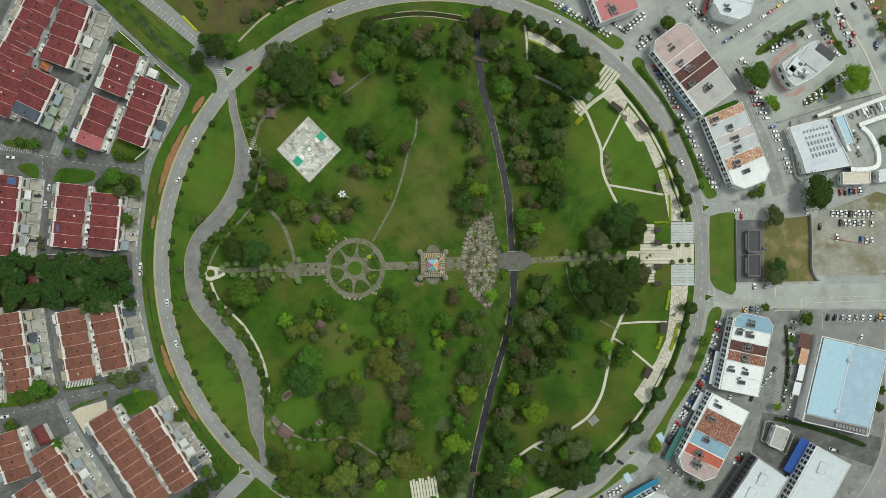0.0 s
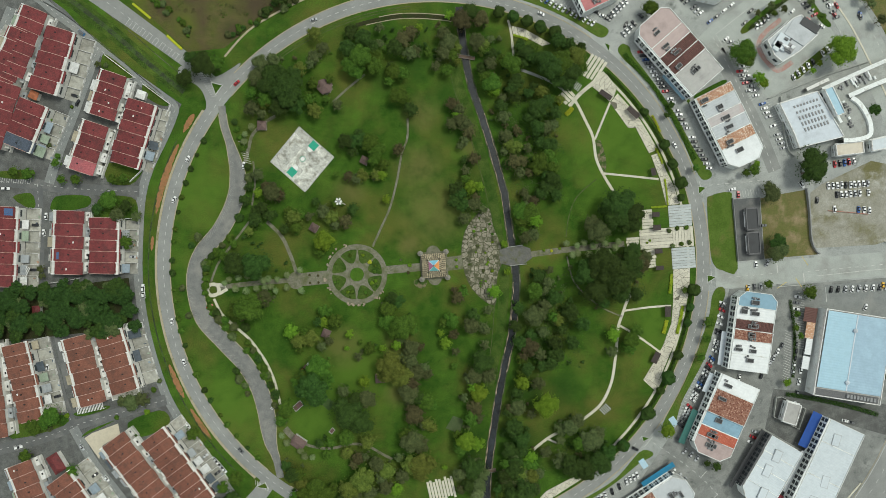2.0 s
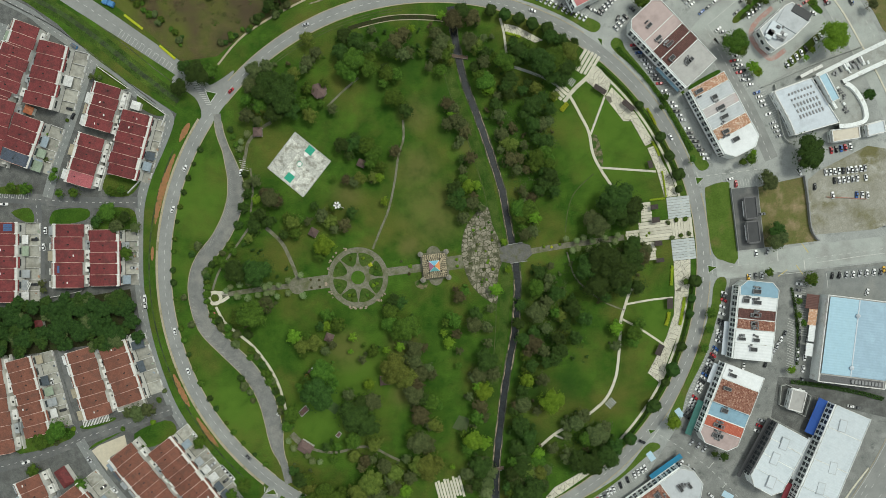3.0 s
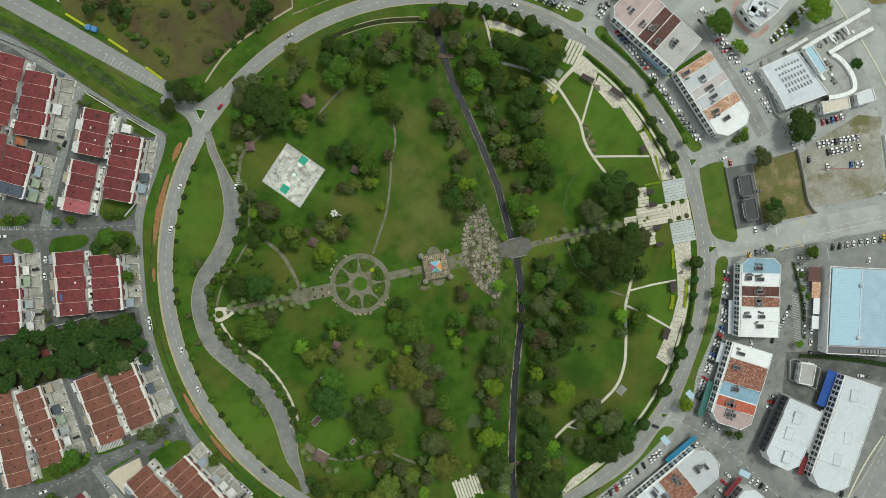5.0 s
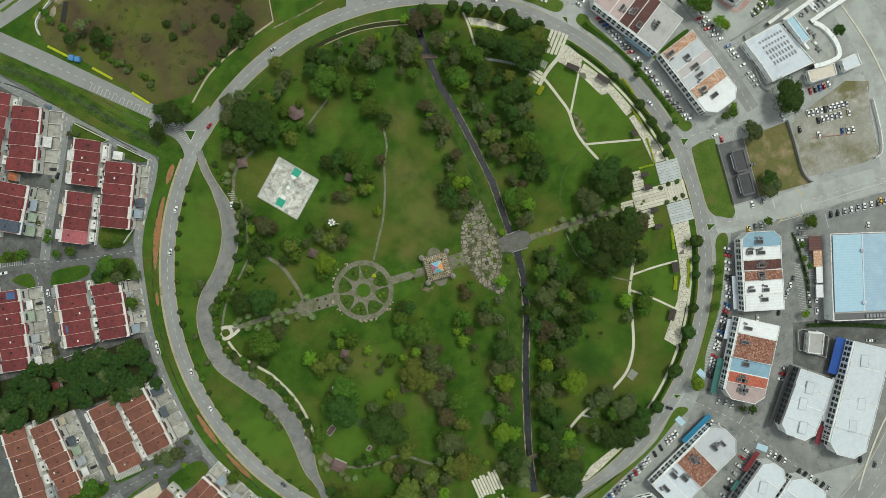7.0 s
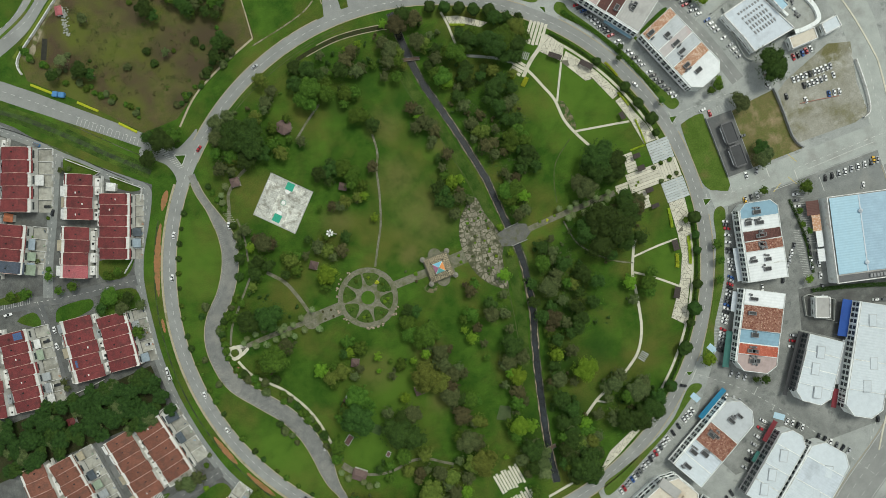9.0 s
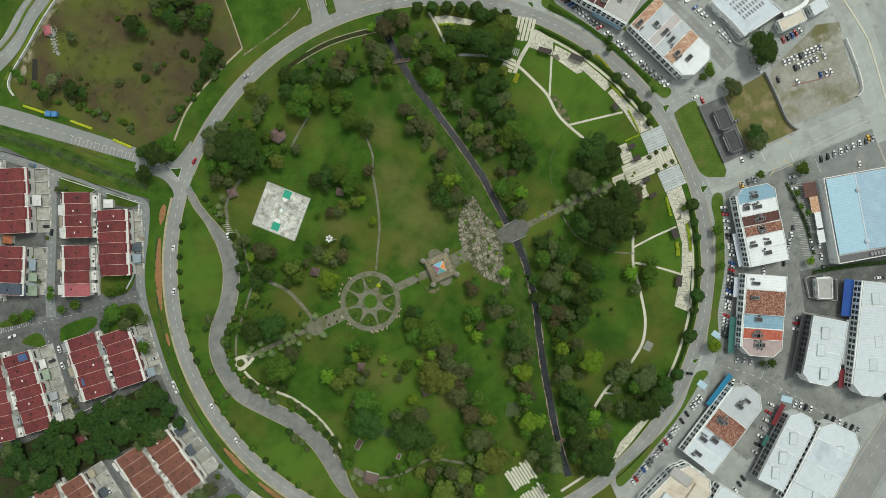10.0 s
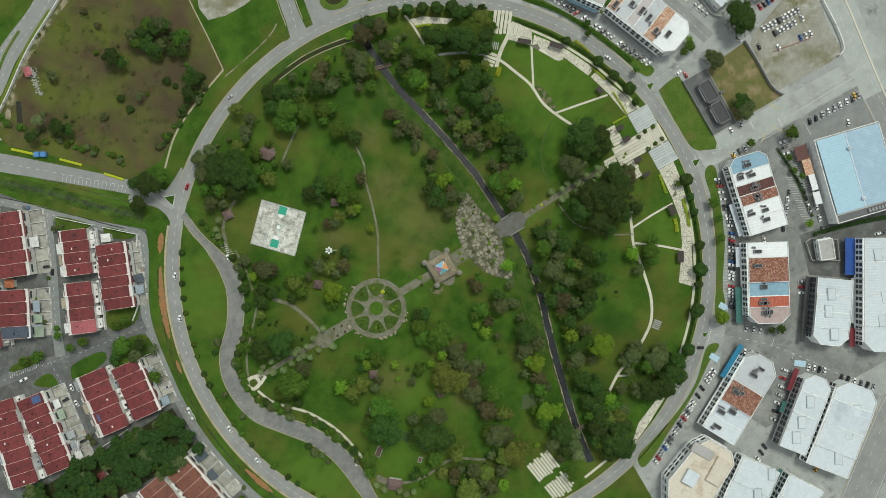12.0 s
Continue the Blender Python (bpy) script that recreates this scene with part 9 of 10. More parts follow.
def paved(x, y):
    """Whether the spot lies on the canal or on the paved strip of the north-east."""
    if any(abs(p.y - y) < 5 and -3.5 < x - p.x < 3.5 for p in canal):
        return True
    return x > 45 and y > 125 + (x - 52) * -0.75


THICKETS = (((35.6, 92.0), (77.9, 25.0), 46), ((48.7, -15.5), (83.2, -79.0), 42), ((-100.2, -140.6), (-42.6, -156.6), 20), ((27.5, -87.8), (49.7, -154.8), 22), ((61.5, -120.5), (90.8, -148.3), 20), ((-117.8, 134.4), (-79.0, 88.5), 20), ((-57.8, 139.7), (16.2, 116.7), 36), ((83.2, -10.2), (125.6, -42.0), 24), ((-140.7, 16.2), (-96.6, -6.7), 18), ((35.6, 148.5), (90.3, 102.6), 26), ((-137.2, -22.6), (-110.7, -36.7), 10), ((2.1, -105.4), (16.2, -154.8), 14))
for (x0, y1), (x1, y0), n in THICKETS:
    for _ in range(int(n * 0.6)):
        x, y, q = rnd.uniform(x0, x1), rnd.uniform(y0, y1), rnd.uniform(1.1, 2.9)
        if math.hypot(x - CENTRE.x, y - CENTRE.y) > 156 or paved(x, y):
            continue
        verts, faces = UNDER[rnd.choice(("dark", "dark", "dark", "green", "olive", "brown"))]
        for k in range(4):
            c = Vector((x + rnd.uniform(-0.6, 0.6) * q, y + rnd.uniform(-0.6, 0.6) * q, q * rnd.uniform(0.5, 1.3)))
            lump(rnd, verts, faces, c, q * 0.42)
            leaf_blob(rnd, verts, faces, c, q * 0.45, int(16 + 9 * q), 0.32)
# ferns and low cover on the floor of the groves
for i, ((x0, y1), (x1, y0), n) in enumerate(THICKETS):
    for _ in range(int((x1 - x0) * (y1 - y0) * (0.10 if i in (0, 1, 4, 7) else 0.0))):
        cx, cy = rnd.gauss((x0 + x1) / 2, (x1 - x0) * 0.26), rnd.gauss((y0 + y1) / 2, (y1 - y0) * 0.26)
        if not (x0 < cx < x1 and y0 < cy < y1) or math.hypot(cx - CENTRE.x, cy - CENTRE.y) > 156 or paved(cx, cy):
            continue
        verts, faces = UNDER[rnd.choice(("dark", "dark", "dark", "olive", "green"))]
        for _ in range(9):
            p = Vector((cx + rnd.gauss(0, 1.1), cy + rnd.gauss(0, 1.1), rnd.uniform(0.1, 0.45)))
            a, w = rnd.uniform(0, 6.28), rnd.uniform(0.25, 0.6)
            d, e = Vector((math.cos(a), math.sin(a), rnd.uniform(-0.3, 0.3))), Vector((-math.sin(a), math.cos(a), rnd.uniform(-0.3, 0.3)))
            k = len(verts)
            verts += [p + d * w, p + e * w * 0.6, p - d * w, p - e * w * 0.6]
            faces.append((k, k + 1, k + 2, k + 3))
under = tagged(new("undergrowth"), "tangled green and brown bushes under the park trees", "undergrowth", kind="stuff")
for kind, (verts, faces) in UNDER.items():
    if verts:
        tagged(mesh("bushes", verts, faces, LEAVES[kind], under), kind="stuff")
wood = tagged(new("woodland"), "closed dark green wood between the rows of houses", "woodland", kind="stuff")
for kind, (verts, faces) in WOOD.items():
    if verts:
        tagged(mesh("canopy", verts, faces, LEAVES[kind], wood), kind="stuff")


# round clipped trees along the ring road
def shrub_model(kind, size, seed, name):
    r = random.Random(seed)
    verts, faces = [], []
    for k in range(7):
        a, d = 2.4 * k, size * 0.45 * math.sqrt(k / 7)
        c = Vector((d * math.cos(a), d * math.sin(a), size * 0.5))
        lump(r, verts, faces, c, size * 0.58, 0.9)
        leaf_blob(r, verts, faces, c, size * 0.58, int(16 + 18 * size), 0.25 + 0.03 * size, 0.9)
    o = mesh(name, verts, faces, LEAVES[kind])
    return o


clipped = new("clipped_tree")
verts, faces = [], []
limb(verts, faces, Vector((0, 0, -0.05)), Vector((0, 0, 2.6)), 0.2, 0.14, 8)
mesh("trunk", verts, faces, bark, clipped)
r3 = random.Random(3)
verts, faces = [], []
lump(r3, verts, faces, Vector((0, 0, 2.2)), 3.5, 0.85)
for k in range(9):
    a, d = 2.4 * k, 3.4 * 0.62 * math.sqrt((k + 0.3) / 9)
    c = Vector((d * math.cos(a), d * math.sin(a), 2.9 - 0.22 * d * d + 0.4))
    lump(r3, verts, faces, c, 1.3, 0.9)
    leaf_blob(r3, verts, faces, c, 1.15, 70, 0.26, 0.9)
crown = mesh("crown", verts, faces, LEAVES["clipped"])
crown.parent, crown.location = clipped, (0, 0, 1.4)
tagged(clipped, "round clipped dark green tree beside the ring road", "tree", "clipped roadside trees")
STREET = ((44.8, 143.5, 3.9), (53.5, 140.0, 3.9), (61.8, 136.5, 3.9), (69.8, 132.3, 4.2), (78.5, 128.8, 4.2), (94.3, 118.7, 2.8), (130.5, 75.5, 2.8), (141.2, 54.4, 3.5), (145.3, 42.4, 3.5), (149.2, 30.4, 4.2), (149.4, 21.2, 2.5), (152.4, -36.3, 4.2), (150.1, -46.9, 2.8), (147.7, -56.0, 2.8), (140.3, -75.8, 3.2), (132.7, -89.0, 4.6), (128.1, -97.1, 2.8), (117.6, -110.7, 3.9), (102.5, -128.7, 3.9), (102.1, -128.9, 3.9), (119.4, -109.7, 4.2))
for i, (x, y, r) in enumerate(STREET):
    m = Matrix.LocRotScale((x, y, 0), Euler((0, 0, i * 1.3)), (r / 2.9, r / 2.9, r / 3.2))
    if i == 0:
        clipped.matrix_world = m
    else:
        copy_thing(clipped, Matrix.Identity(4)).matrix_world = m

# shrubs: round the drive, the ring road, the garden
SHRUBS = {}


def shrub(kind, x, y, r, label, turn=0.0):
    size = 1.6
    if kind not in SHRUBS:
        o = SHRUBS[kind] = shrub_model(kind, size, len(SHRUBS) + 20, "shrub")
    else:
        o = new("shrub", SHRUBS[kind].data)
    o.matrix_world = Matrix.LocRotScale((x, y, -0.12), Euler((0, 0, turn)), (r / size * 0.95,) * 3)
    return tagged(o, label, "shrub", kind + " shrubs")


rnd = random.Random(31)
for k in range(24):
    a = 148 + k * 3.3 + rnd.uniform(-0.5, 0.5)
    shrub(rnd.choice(("dark", "green")), CENTRE.x + 162.6 * math.cos(radians(a)), CENTRE.y + 162.6 * math.sin(radians(a)), rnd.uniform(1.5, 2.6), "round green shrub inside the ring road kerb", k)
for side, off, span in ((1, 6.6, (6, 80)), (-1, 6.6, (30, 92))):
    for k in range(span[0], span[1], 2):
        if rnd.random() < (0.88 if side > 0 else 0.4) and k + 1 < len(drive):
            d = (drive[k + 1] - drive[k]).normalized()
            p = drive[k] + Vector((-d.y, d.x, 0)) * side * (off + rnd.uniform(-0.5, 1.2))
            shrub(rnd.choice(("dark", "green", "green", "olive")), p.x, p.y, rnd.uniform(2.0, 3.6), "bushy shrub along the park drive", k)
for k in range(8):
    for r, kind, size in ((12.5, "light" if k % 2 else "green", 1.3), (14.6, "green", 0.9)):
        if rnd.random() < 0.75:
            a = radians(22.5 + 45 * k - 5 + rnd.uniform(-8, 8))
            shrub(kind, WHEEL[0] + r * math.cos(a), WHEEL[1] + r * math.sin(a), size, "small shrub in the round garden", k)
for at, r, kind in (((-46.2, -4.9), 1.6, "lime"), ((-45.8, -18.0), 1.5, "light"), ((-43.7, -11.3), 1.4, "green"), ((-58.5, -22.6), 1.6, "green"), ((-21.5, -8.5), 1.6, "light"), ((-26.8, -4.9), 1.0, "olive"), ((24.0, -15.5), 1.3, "olive"), ((27.5, -10.2), 1.1, "light"), ((21.5, 0.4), 1.2, "olive"), ((29.6, -15.9), 1.3, "light"),
                    ((7.8, -7.4), 1.2, "light"), ((7.8, -11.6), 1.2, "light"), ((62.8, -5.3), 1.1, "light"), ((67.4, -6.0), 1.1, "lime"), ((72.7, -4.9), 1.1, "light"), ((-22.6, -13.0), 1.2, "brown"), ((-84.3, -10.2), 0.9, "brown"), ((-79.0, -10.9), 0.9, "brown"), ((-84.3, -15.2), 0.9, "brown"), ((-79.0, -15.2), 0.9, "brown"), ((141.4, 1.4), 1.7, "olive"), ((146.7, 2.5), 1.7, "green"), ((152.4, 2.5), 1.8, "green"), ((148.5, -7.4), 1.7, "green"), ((142.8, -8.3), 1.8, "olive"), ((153.6, -6.8), 1.7, "olive"), ((129.1, -3.9), 1.0, "light"), ((127.3, -5.3), 0.9, "light")):
    shrub(kind, at[0], at[1], r, "small rounded shrub beside the stone path", at[0])


for k in range(26):
    a, d = rnd.uniform(0, 6.28), math.sqrt(rnd.random())
    cx, cy = (24.0, -4.9)
    shrub(rnd.choice(("olive", "light", "green")), cx + 10 * d * math.cos(a), cy + 24 * d * math.sin(a), rnd.uniform(0.5, 1.1), "small low shrub between the flagstones", k)


# clipped hedges
def hedge(name, pts, width, height, kind, label, seed):
    r = random.Random(seed)
    line = curve_through(pts, 6)
    verts, faces = [], []
    total = sum((b - a).length for a, b in zip(line, line[1:]))
    for a, b in zip(line, line[1:]):
        for _ in range(int((b - a).length * width * (60 if kind == "lime" else 26)) + 2):
            p = a.lerp(b, r.random())
            d = (b - a).normalized()
            c = p + Vector((-d.y, d.x, 0)) * r.uniform(-0.5, 0.5) * width
            leaf_blob(r, verts, faces, Vector((c.x, c.y, height * r.uniform(0.3, 0.95))), 0.25, 1, 0.24)
    return tagged(mesh(name, verts, faces, LEAVES[kind]), label, "hedge", "hedges")


LIME = "clipped lime-yellow hedge along the terrace"
for k, (p, q, w) in enumerate((((77.9, 85.0), (81.5, 88.5), 2.6), ((82.5, 77.9), (86.8, 82.2), 2.6), ((131.5, 16.6), (141.1, 16.6), 0.9), ((141.1, 33.9), (141.8, 17.3), 0.8), ((141.1, -25.7), (139.0, -37.7), 1.4), ((136.1, -54.3), (133.3, -62.4), 2.0), ((136.1, 73.7), (140.4, 63.1), 1.2), ((146.7, -46.2), (141.8, -63.1), 1.8), ((53.3, 130.1), (62.1, 126.6), 1.2), ((136.8, 53.3), (140.4, 43.4), 1.0))):
    mid = ((p[0] + q[0]) / 2 + 0.2, (p[1] + q[1]) / 2)
    hedge("hedge", [p, mid, q], w, 1.0, "lime", LIME, k)
DARK_HEDGE = "dense dark green hedge between the footpath and the ring road"
for k, (a0, a1) in enumerate(((14, 44), (-48, -10))):
    pts = [(p.x, p.y) for p in ring_line(161.8, a0, a1, 10)]
    hedge("hedge", pts, 1.7, 1.2, "dark", DARK_HEDGE, 40 + k)
hedge("hedge", [(213.7, -47.3), (214.8, -70.2), (212.0, -95.6)], 1.8, 1.2, "dark", "dark hedge between the parking bays", 50)
hedge("hedge", [(206.7, -105.4), (224.3, -109.7), (245.5, -116.0), (263.1, -122.4)], 2.6, 1.6, "dark", "rough dark hedge behind the blue-roofed hall", 51)
hedge("hedge", [(121.5, 113.5), (130.2, 102.0), (137.8, 92.0), (147.2, 75.2), (155.2, 57.4), (161.0, 44.5)], 2.8, 1.4, "green", "loose green hedge on the verge", 52)


# palms
def palm_model(seed, name="palm"):
    r = random.Random(seed)
    o = new(name)
    verts, faces = [], []
    limb(verts, faces, Vector((0, 0, -0.05)), Vector((0.1, 0, 5.0)), 0.22, 0.15, 8)
    mesh("trunk", verts, faces, bark, o)
    verts, faces = [], []
    for k in range(17):
        a, up, reach = k * 2.4, r.uniform(0.1, 0.9), r.uniform(1.9, 2.6)
        d, prev = Vector((math.cos(a), math.sin(a), 0)), None
        side = Vector((-d.y, d.x, 0))
        for j in range(9):
            u = (j + 0.5) / 9
            p = Vector((0.1, 0, 5.0)) + d * reach * u + Vector((0, 0, up * 1.6 * u - 2.3 * u * u))
            w = 0.8 * math.sin(math.pi * min(1, u * 0.9 + 0.12))
            for s in (-1, 1):
                q = len(verts)
                tip = p + side * s * w + d * 0.28 - Vector((0, 0, 0.18))
                verts += [p - d * 0.13, p + d * 0.15, tip]
                faces.append((q, q + 1, q + 2) if s < 0 else (q, q + 2, q + 1))
    mesh("fronds", verts, faces, LEAVES["palm"], o)
    return tagged(o, "grey-green palm beside a park path", "palm", "avenue palms")


PALMS = ((-133.5, -9.4), (-127.3, -8.7), (-121.0, -8.0), (-114.4, -9.0), (-109.2, -10.8), (-103.3, -11.5), (-97.0, -9.0), (-123.1, -17.0), (-116.8, -16.3), (-110.9, -16.0), (-105.0, -18.1), (-98.0, -16.7), (-129.3, -15.6), (-89.0, -6.6), (-89.0, -19.1), (-136.3, -11.5), (-107.8, -15.6), (-111.6, -11.5),
         (76.1, -1.7), (79.3, -9.4), (83.1, -3.8), (87.3, -2.1), (89.4, -9.4), (92.5, -4.9), (96.3, -8.7), (100.1, -3.5), (101.5, -9.4), (106.0, -7.0), (108.5, -3.1), (82.4, -8.3),
         (-117.2, 79.3), (-117.5, 74.8), (-112.3, 83.8), (-97.0, -117.9), (-94.2, -121.7), (-89.4, -122.7), (-107.4, -107.4), (-104.7, -112.3))
palms = [palm_model(1), None, None]
for i, (x, y) in enumerate(PALMS):
    m = Matrix.LocRotScale((x, y, 0), Euler((0, 0, i * 1.7)), (0.95 + 0.25 * ((i * 7) % 5) / 5,) * 3)
    if i == 0:
        palms[0].matrix_world = m
    else:
        copy_thing(palms[0], Matrix.Identity(4)).matrix_world = m

# bushes and tall grass of the waste ground
rnd = random.Random(5)
fx, fy = (-129.9, 199.3)
for kind, n in (("olive", 110), ("brown", 45), ("green", 60)):
    verts, faces = [], []
    for _ in range(n):
        a, d = rnd.uniform(0, 6.28), math.sqrt(rnd.random())
        x, y = (-129.9, 199.3)
        ca, sa = math.cos(radians(-29.3)), math.sin(radians(-29.3))
        u, v = 55 * d * math.cos(a), 44 * d * math.sin(a)
        leaf_blob(rnd, verts, faces, Vector((x + u * ca - v * sa, y + u * sa + v * ca, rnd.uniform(0.0, 0.4))), rnd.uniform(1.2, 3.4), 20, 0.3, 0.35)
    tagged(mesh("wild_bushes", verts, faces, LEAVES[kind]), "low tangled wild growth on waste ground", "bushes", kind="stuff")
for k in range(20):
    a, d = rnd.uniform(0, 6.28), math.sqrt(rnd.random())
    u, v = 54 * d * math.cos(a), 42 * d * math.sin(a)
    shrub(rnd.choice(("olive", "green", "brown", "dark")), fx + u * ca - v * sa, fy + u * sa + v * ca, rnd.uniform(1.2, 3.2), "wild bush on the rough waste ground", k)
thicket = random.Random(15)
for k in range(26):
    # a clump of young trees in the middle of the waste ground
    a, d = thicket.uniform(0, 6.28), math.sqrt(thicket.random())
    u, v = 21 * d * math.cos(a), 11 * d * math.sin(a)
    plant(thicket.choice(("dark", "dark", "green", "olive")), (-89.0 + u * ca - v * sa, 198.0 + u * sa + v * ca, thicket.uniform(2.4, 4.4)), thicket, "waste")
for k, at in enumerate(((-80.9, 166.1, 3.5), (-89.7, 160.9, 3.9), (-120.5, 203.0, 5.0), (-158.9, 212.4, 3.2), (-170.5, 182.0, 5.0), (-188.0, 184.5, 3.6), (-117.0, 198.0, 3.6), (-118.0, 175.0, 2.8), (-86.0, 167.5, 4.2), (-82.0, 171.5, 3.4), (-166.0, 178.0, 3.4))):
    plant("olive" if k in (3, 7) else "dark", at, rnd, "waste")
plant("palm", (-179.5, 191.0, 4.0), rnd, "waste")
hedge("hedge", [(200.3, 123.1), (214.4, 133.0), (225.7, 140.7)], 2.2, 1.2, "olive", "ragged olive hedge beside the boulevard", 60)

# scrub trees of the main road's verge, and shrubs that soften the estate's corners
for k, at in enumerate(((269.9, 136.7, 3.2), (274.2, 131.9, 2.8), (266.2, 146.0, 2.1), (278.9, 121.4, 3.2), (235.9, 143.7, 2.8), (238.3, 136.2, 2.1), (243.7, 126.4, 2.5), (220.1, 132.7, 2.5), (215.3, 130.7, 2.1))):
    plant("olive" if k % 2 else "green", at, rnd, "shops")
for k, (x, y, r) in enumerate(((-235.5, 74.9, 2.1), (-229.7, 72.9, 1.8), (-201.5, 129.3, 1.8), (-214.6, 70.0, 2.1), (-209.9, 67.3, 1.8), (-252.3, -94.4, 2.1), (-210.6, -90.3, 1.8), (-191.3, -88.1, 2.1), (-182.0, -69.4, 1.8), (-186.1, -74.6, 2.1), (-241.3, -86.8, 1.8), (-232.3, -83.4, 1.4), (-224.7, 105.0, 1.4), (-238.6, 98.0, 1.4), (-240.2, 81.9, 1.8))):
    shrub(("green", "light", "olive")[k % 3], x, y, r, "leafy shrub at the corner of an estate street", k)
for k in range(22):
    p = Vector((-120.0, 140.1)).lerp(Vector((-73.5, 163.6)), k / 21) + Vector((rnd.uniform(-6, -1), rnd.uniform(-1, 5)))
    shrub(rnd.choice(("dark", "dark", "olive", "green")), p.x, p.y, rnd.uniform(1.6, 3.4), "wild bush at the edge of the waste ground", k)
for k in range(26):
    p = Vector((-205.2, 202.9)).lerp(Vector((-147.0, 139.8)), k / 25) + Vector((rnd.uniform(-3, 3), rnd.uniform(2, 8)))
    shrub(rnd.choice(("dark", "olive", "green", "green")), p.x, p.y, rnd.uniform(1.4, 3.0), "wild bush between the road and the waste ground", k)
for k, (x, y, r) in enumerate(((-143.4, -29.6, 3.2), (-138.4, -34.4, 3.2), (-133.0, -39.0, 3.2), (-126.1, -39.6, 3.5), (-125.6, -49.3, 2.5), (-122.4, -54.3, 2.5), (-119.5, -59.9, 2.8), (-116.6, -65.5, 2.8), (-114.3, -70.8, 2.8), (-112.9, -76.8, 2.8), (-148.5, -7.9, 2.8), (-148.5, 1.4, 3.2), (-110.2, -83.0, 3.5))):
    shrub(("dark", "green", "olive")[k % 3], x, y, r, "rounded shrub between the drive and the footpath", k)


# ---- vehicles and street furniture ----
def car_paint(name, c):
    m = material("paint_" + name, c, tuple(v * 0.95 for v in c), 1.0, 0.3, 0.0, spec=0.5)
    return m


PAINTS = {n: car_paint(n, c) for n, c in (("white", (0.78, 0.78, 0.77)), ("silver", (0.46, 0.47, 0.48)), ("black", (0.02, 0.021, 0.023)), ("grey", (0.13, 0.135, 0.14)), ("red", (0.42, 0.02, 0.03)), ("blue", (0.03, 0.10, 0.32)), ("yellow", (0.72, 0.42, 0.03)))}
car_glass = material("car_glass", (0.015, 0.018, 0.02), (0.02, 0.022, 0.025), 1.0, 0.08, 0.0, spec=0.5)
tyre_rubber = material("tyre_rubber", (0.02, 0.02, 0.02), (0.03, 0.03, 0.03), 0.3, 0.9, 0.1)


def loft(bm, rings):
    """Skin over rings of points with equal numbers."""
    made = [[bm.verts.new(p) for p in ring] for ring in rings]
    n = len(rings[0])
    for a, b in zip(made, made[1:]):
        for i in range(n):
            j = (i + 1) % n
            bm.faces.new((a[i], a[j], b[j], b[i]))
    bm.faces.new(made[0][::-1])
    bm.faces.new(made[-1])


def car_model(paint, long=4.4, van=False):
    o = new("van" if van else "car")
    w, h = (0.95, 1.9) if van else (0.88, 1.45)
    bm = bmesh.new()
    hood = 0.95 if van else 0.82
    rings = []
    for x, half, top in ((-long / 2, w * 0.80, 0.72), (-long / 2 + 0.25, w * 0.95, hood), (-0.6, w, hood + 0.08), (0.7, w, hood + 0.06), (long / 2 - 0.4, w * 0.94, hood - 0.08), (long / 2, w * 0.76, 0.55)):
        rings.append([(x, -half, 0.3), (x, half, 0.3), (x, half * 0.98, top * 0.8), (x, half * 0.85, top), (x, -half * 0.85, top), (x, -half * 0.98, top * 0.8)])
    loft(bm, rings)
    body = part("body", bm, PAINTS[paint], o)
    bm = bmesh.new()
    back = -long / 2 + (0.12 if van else 0.45)
    rings = [[(back, -w * 0.8, hood), (back, w * 0.8, hood), (back + 0.15, w * 0.72, hood + 0.3), (back + 0.15, -w * 0.72, hood + 0.3)],
             [(back + 0.45, -w * 0.86, hood + 0.02), (back + 0.45, w * 0.86, hood + 0.02), (back + 0.6, w * 0.70, h - 0.05), (back + 0.6, -w * 0.70, h - 0.05)],
             [(0.3, -w * 0.86, hood + 0.02), (0.3, w * 0.86, hood + 0.02), (0.15, w * 0.70, h - 0.04), (0.15, -w * 0.70, h - 0.04)],
             [(1.0, -w * 0.80, hood), (1.0, w * 0.80, hood), (0.85, w * 0.72, hood + 0.12), (0.85, -w * 0.72, hood + 0.12)]]
    loft(bm, rings)
    part("glass", bm, car_glass, o)
    bm = bmesh.new()
    a, b = back + 0.6, 0.2
    box_into(bm, ((a + b) / 2, 0, h), (b - a, w * 1.42, 0.09), 0, 0.04)
    part("roof", bm, PAINTS[paint], o)
    for sx in (-1, 1):
        bm = bmesh.new()
        bmesh.ops.create_cone(bm, cap_ends=True, segments=6, radius1=0.06, radius2=0.06, depth=2 * w - 0.2, matrix=pose(sx * long * 0.3, 0, 0.32, 90))
        for sy in (-1, 1):
            bmesh.ops.create_cone(bm, cap_ends=True, segments=12, radius1=0.32, radius2=0.32, depth=0.22, matrix=pose(sx * long * 0.3, sy * (w - 0.1), 0.32, 90))
        part("axle", bm, tyre_rubber, o)
    tagged(o, "parked %s %s" % (paint, "delivery van" if van else "saloon car on asphalt"), "van" if van else "car", "parked cars")
    return o


MODELS = {}
rnd = random.Random(2024)
MIX = ["white"] * 10 + ["silver"] * 5 + ["black"] * 4 + ["grey"] * 3 + ["red"] * 1 + ["blue"]


def park(x, y, heading, paint=None, van=False):
    paint = paint or rnd.choice(MIX)
    key = (paint, van)
    m = pose(x, y, 0.06, 0, 0, heading)
    if key not in MODELS:
        MODELS[key] = car_model(paint, 5.0 if van else 4.4, van)
        MODELS[key].matrix_world = m
    else:
        copy_thing(MODELS[key], m)


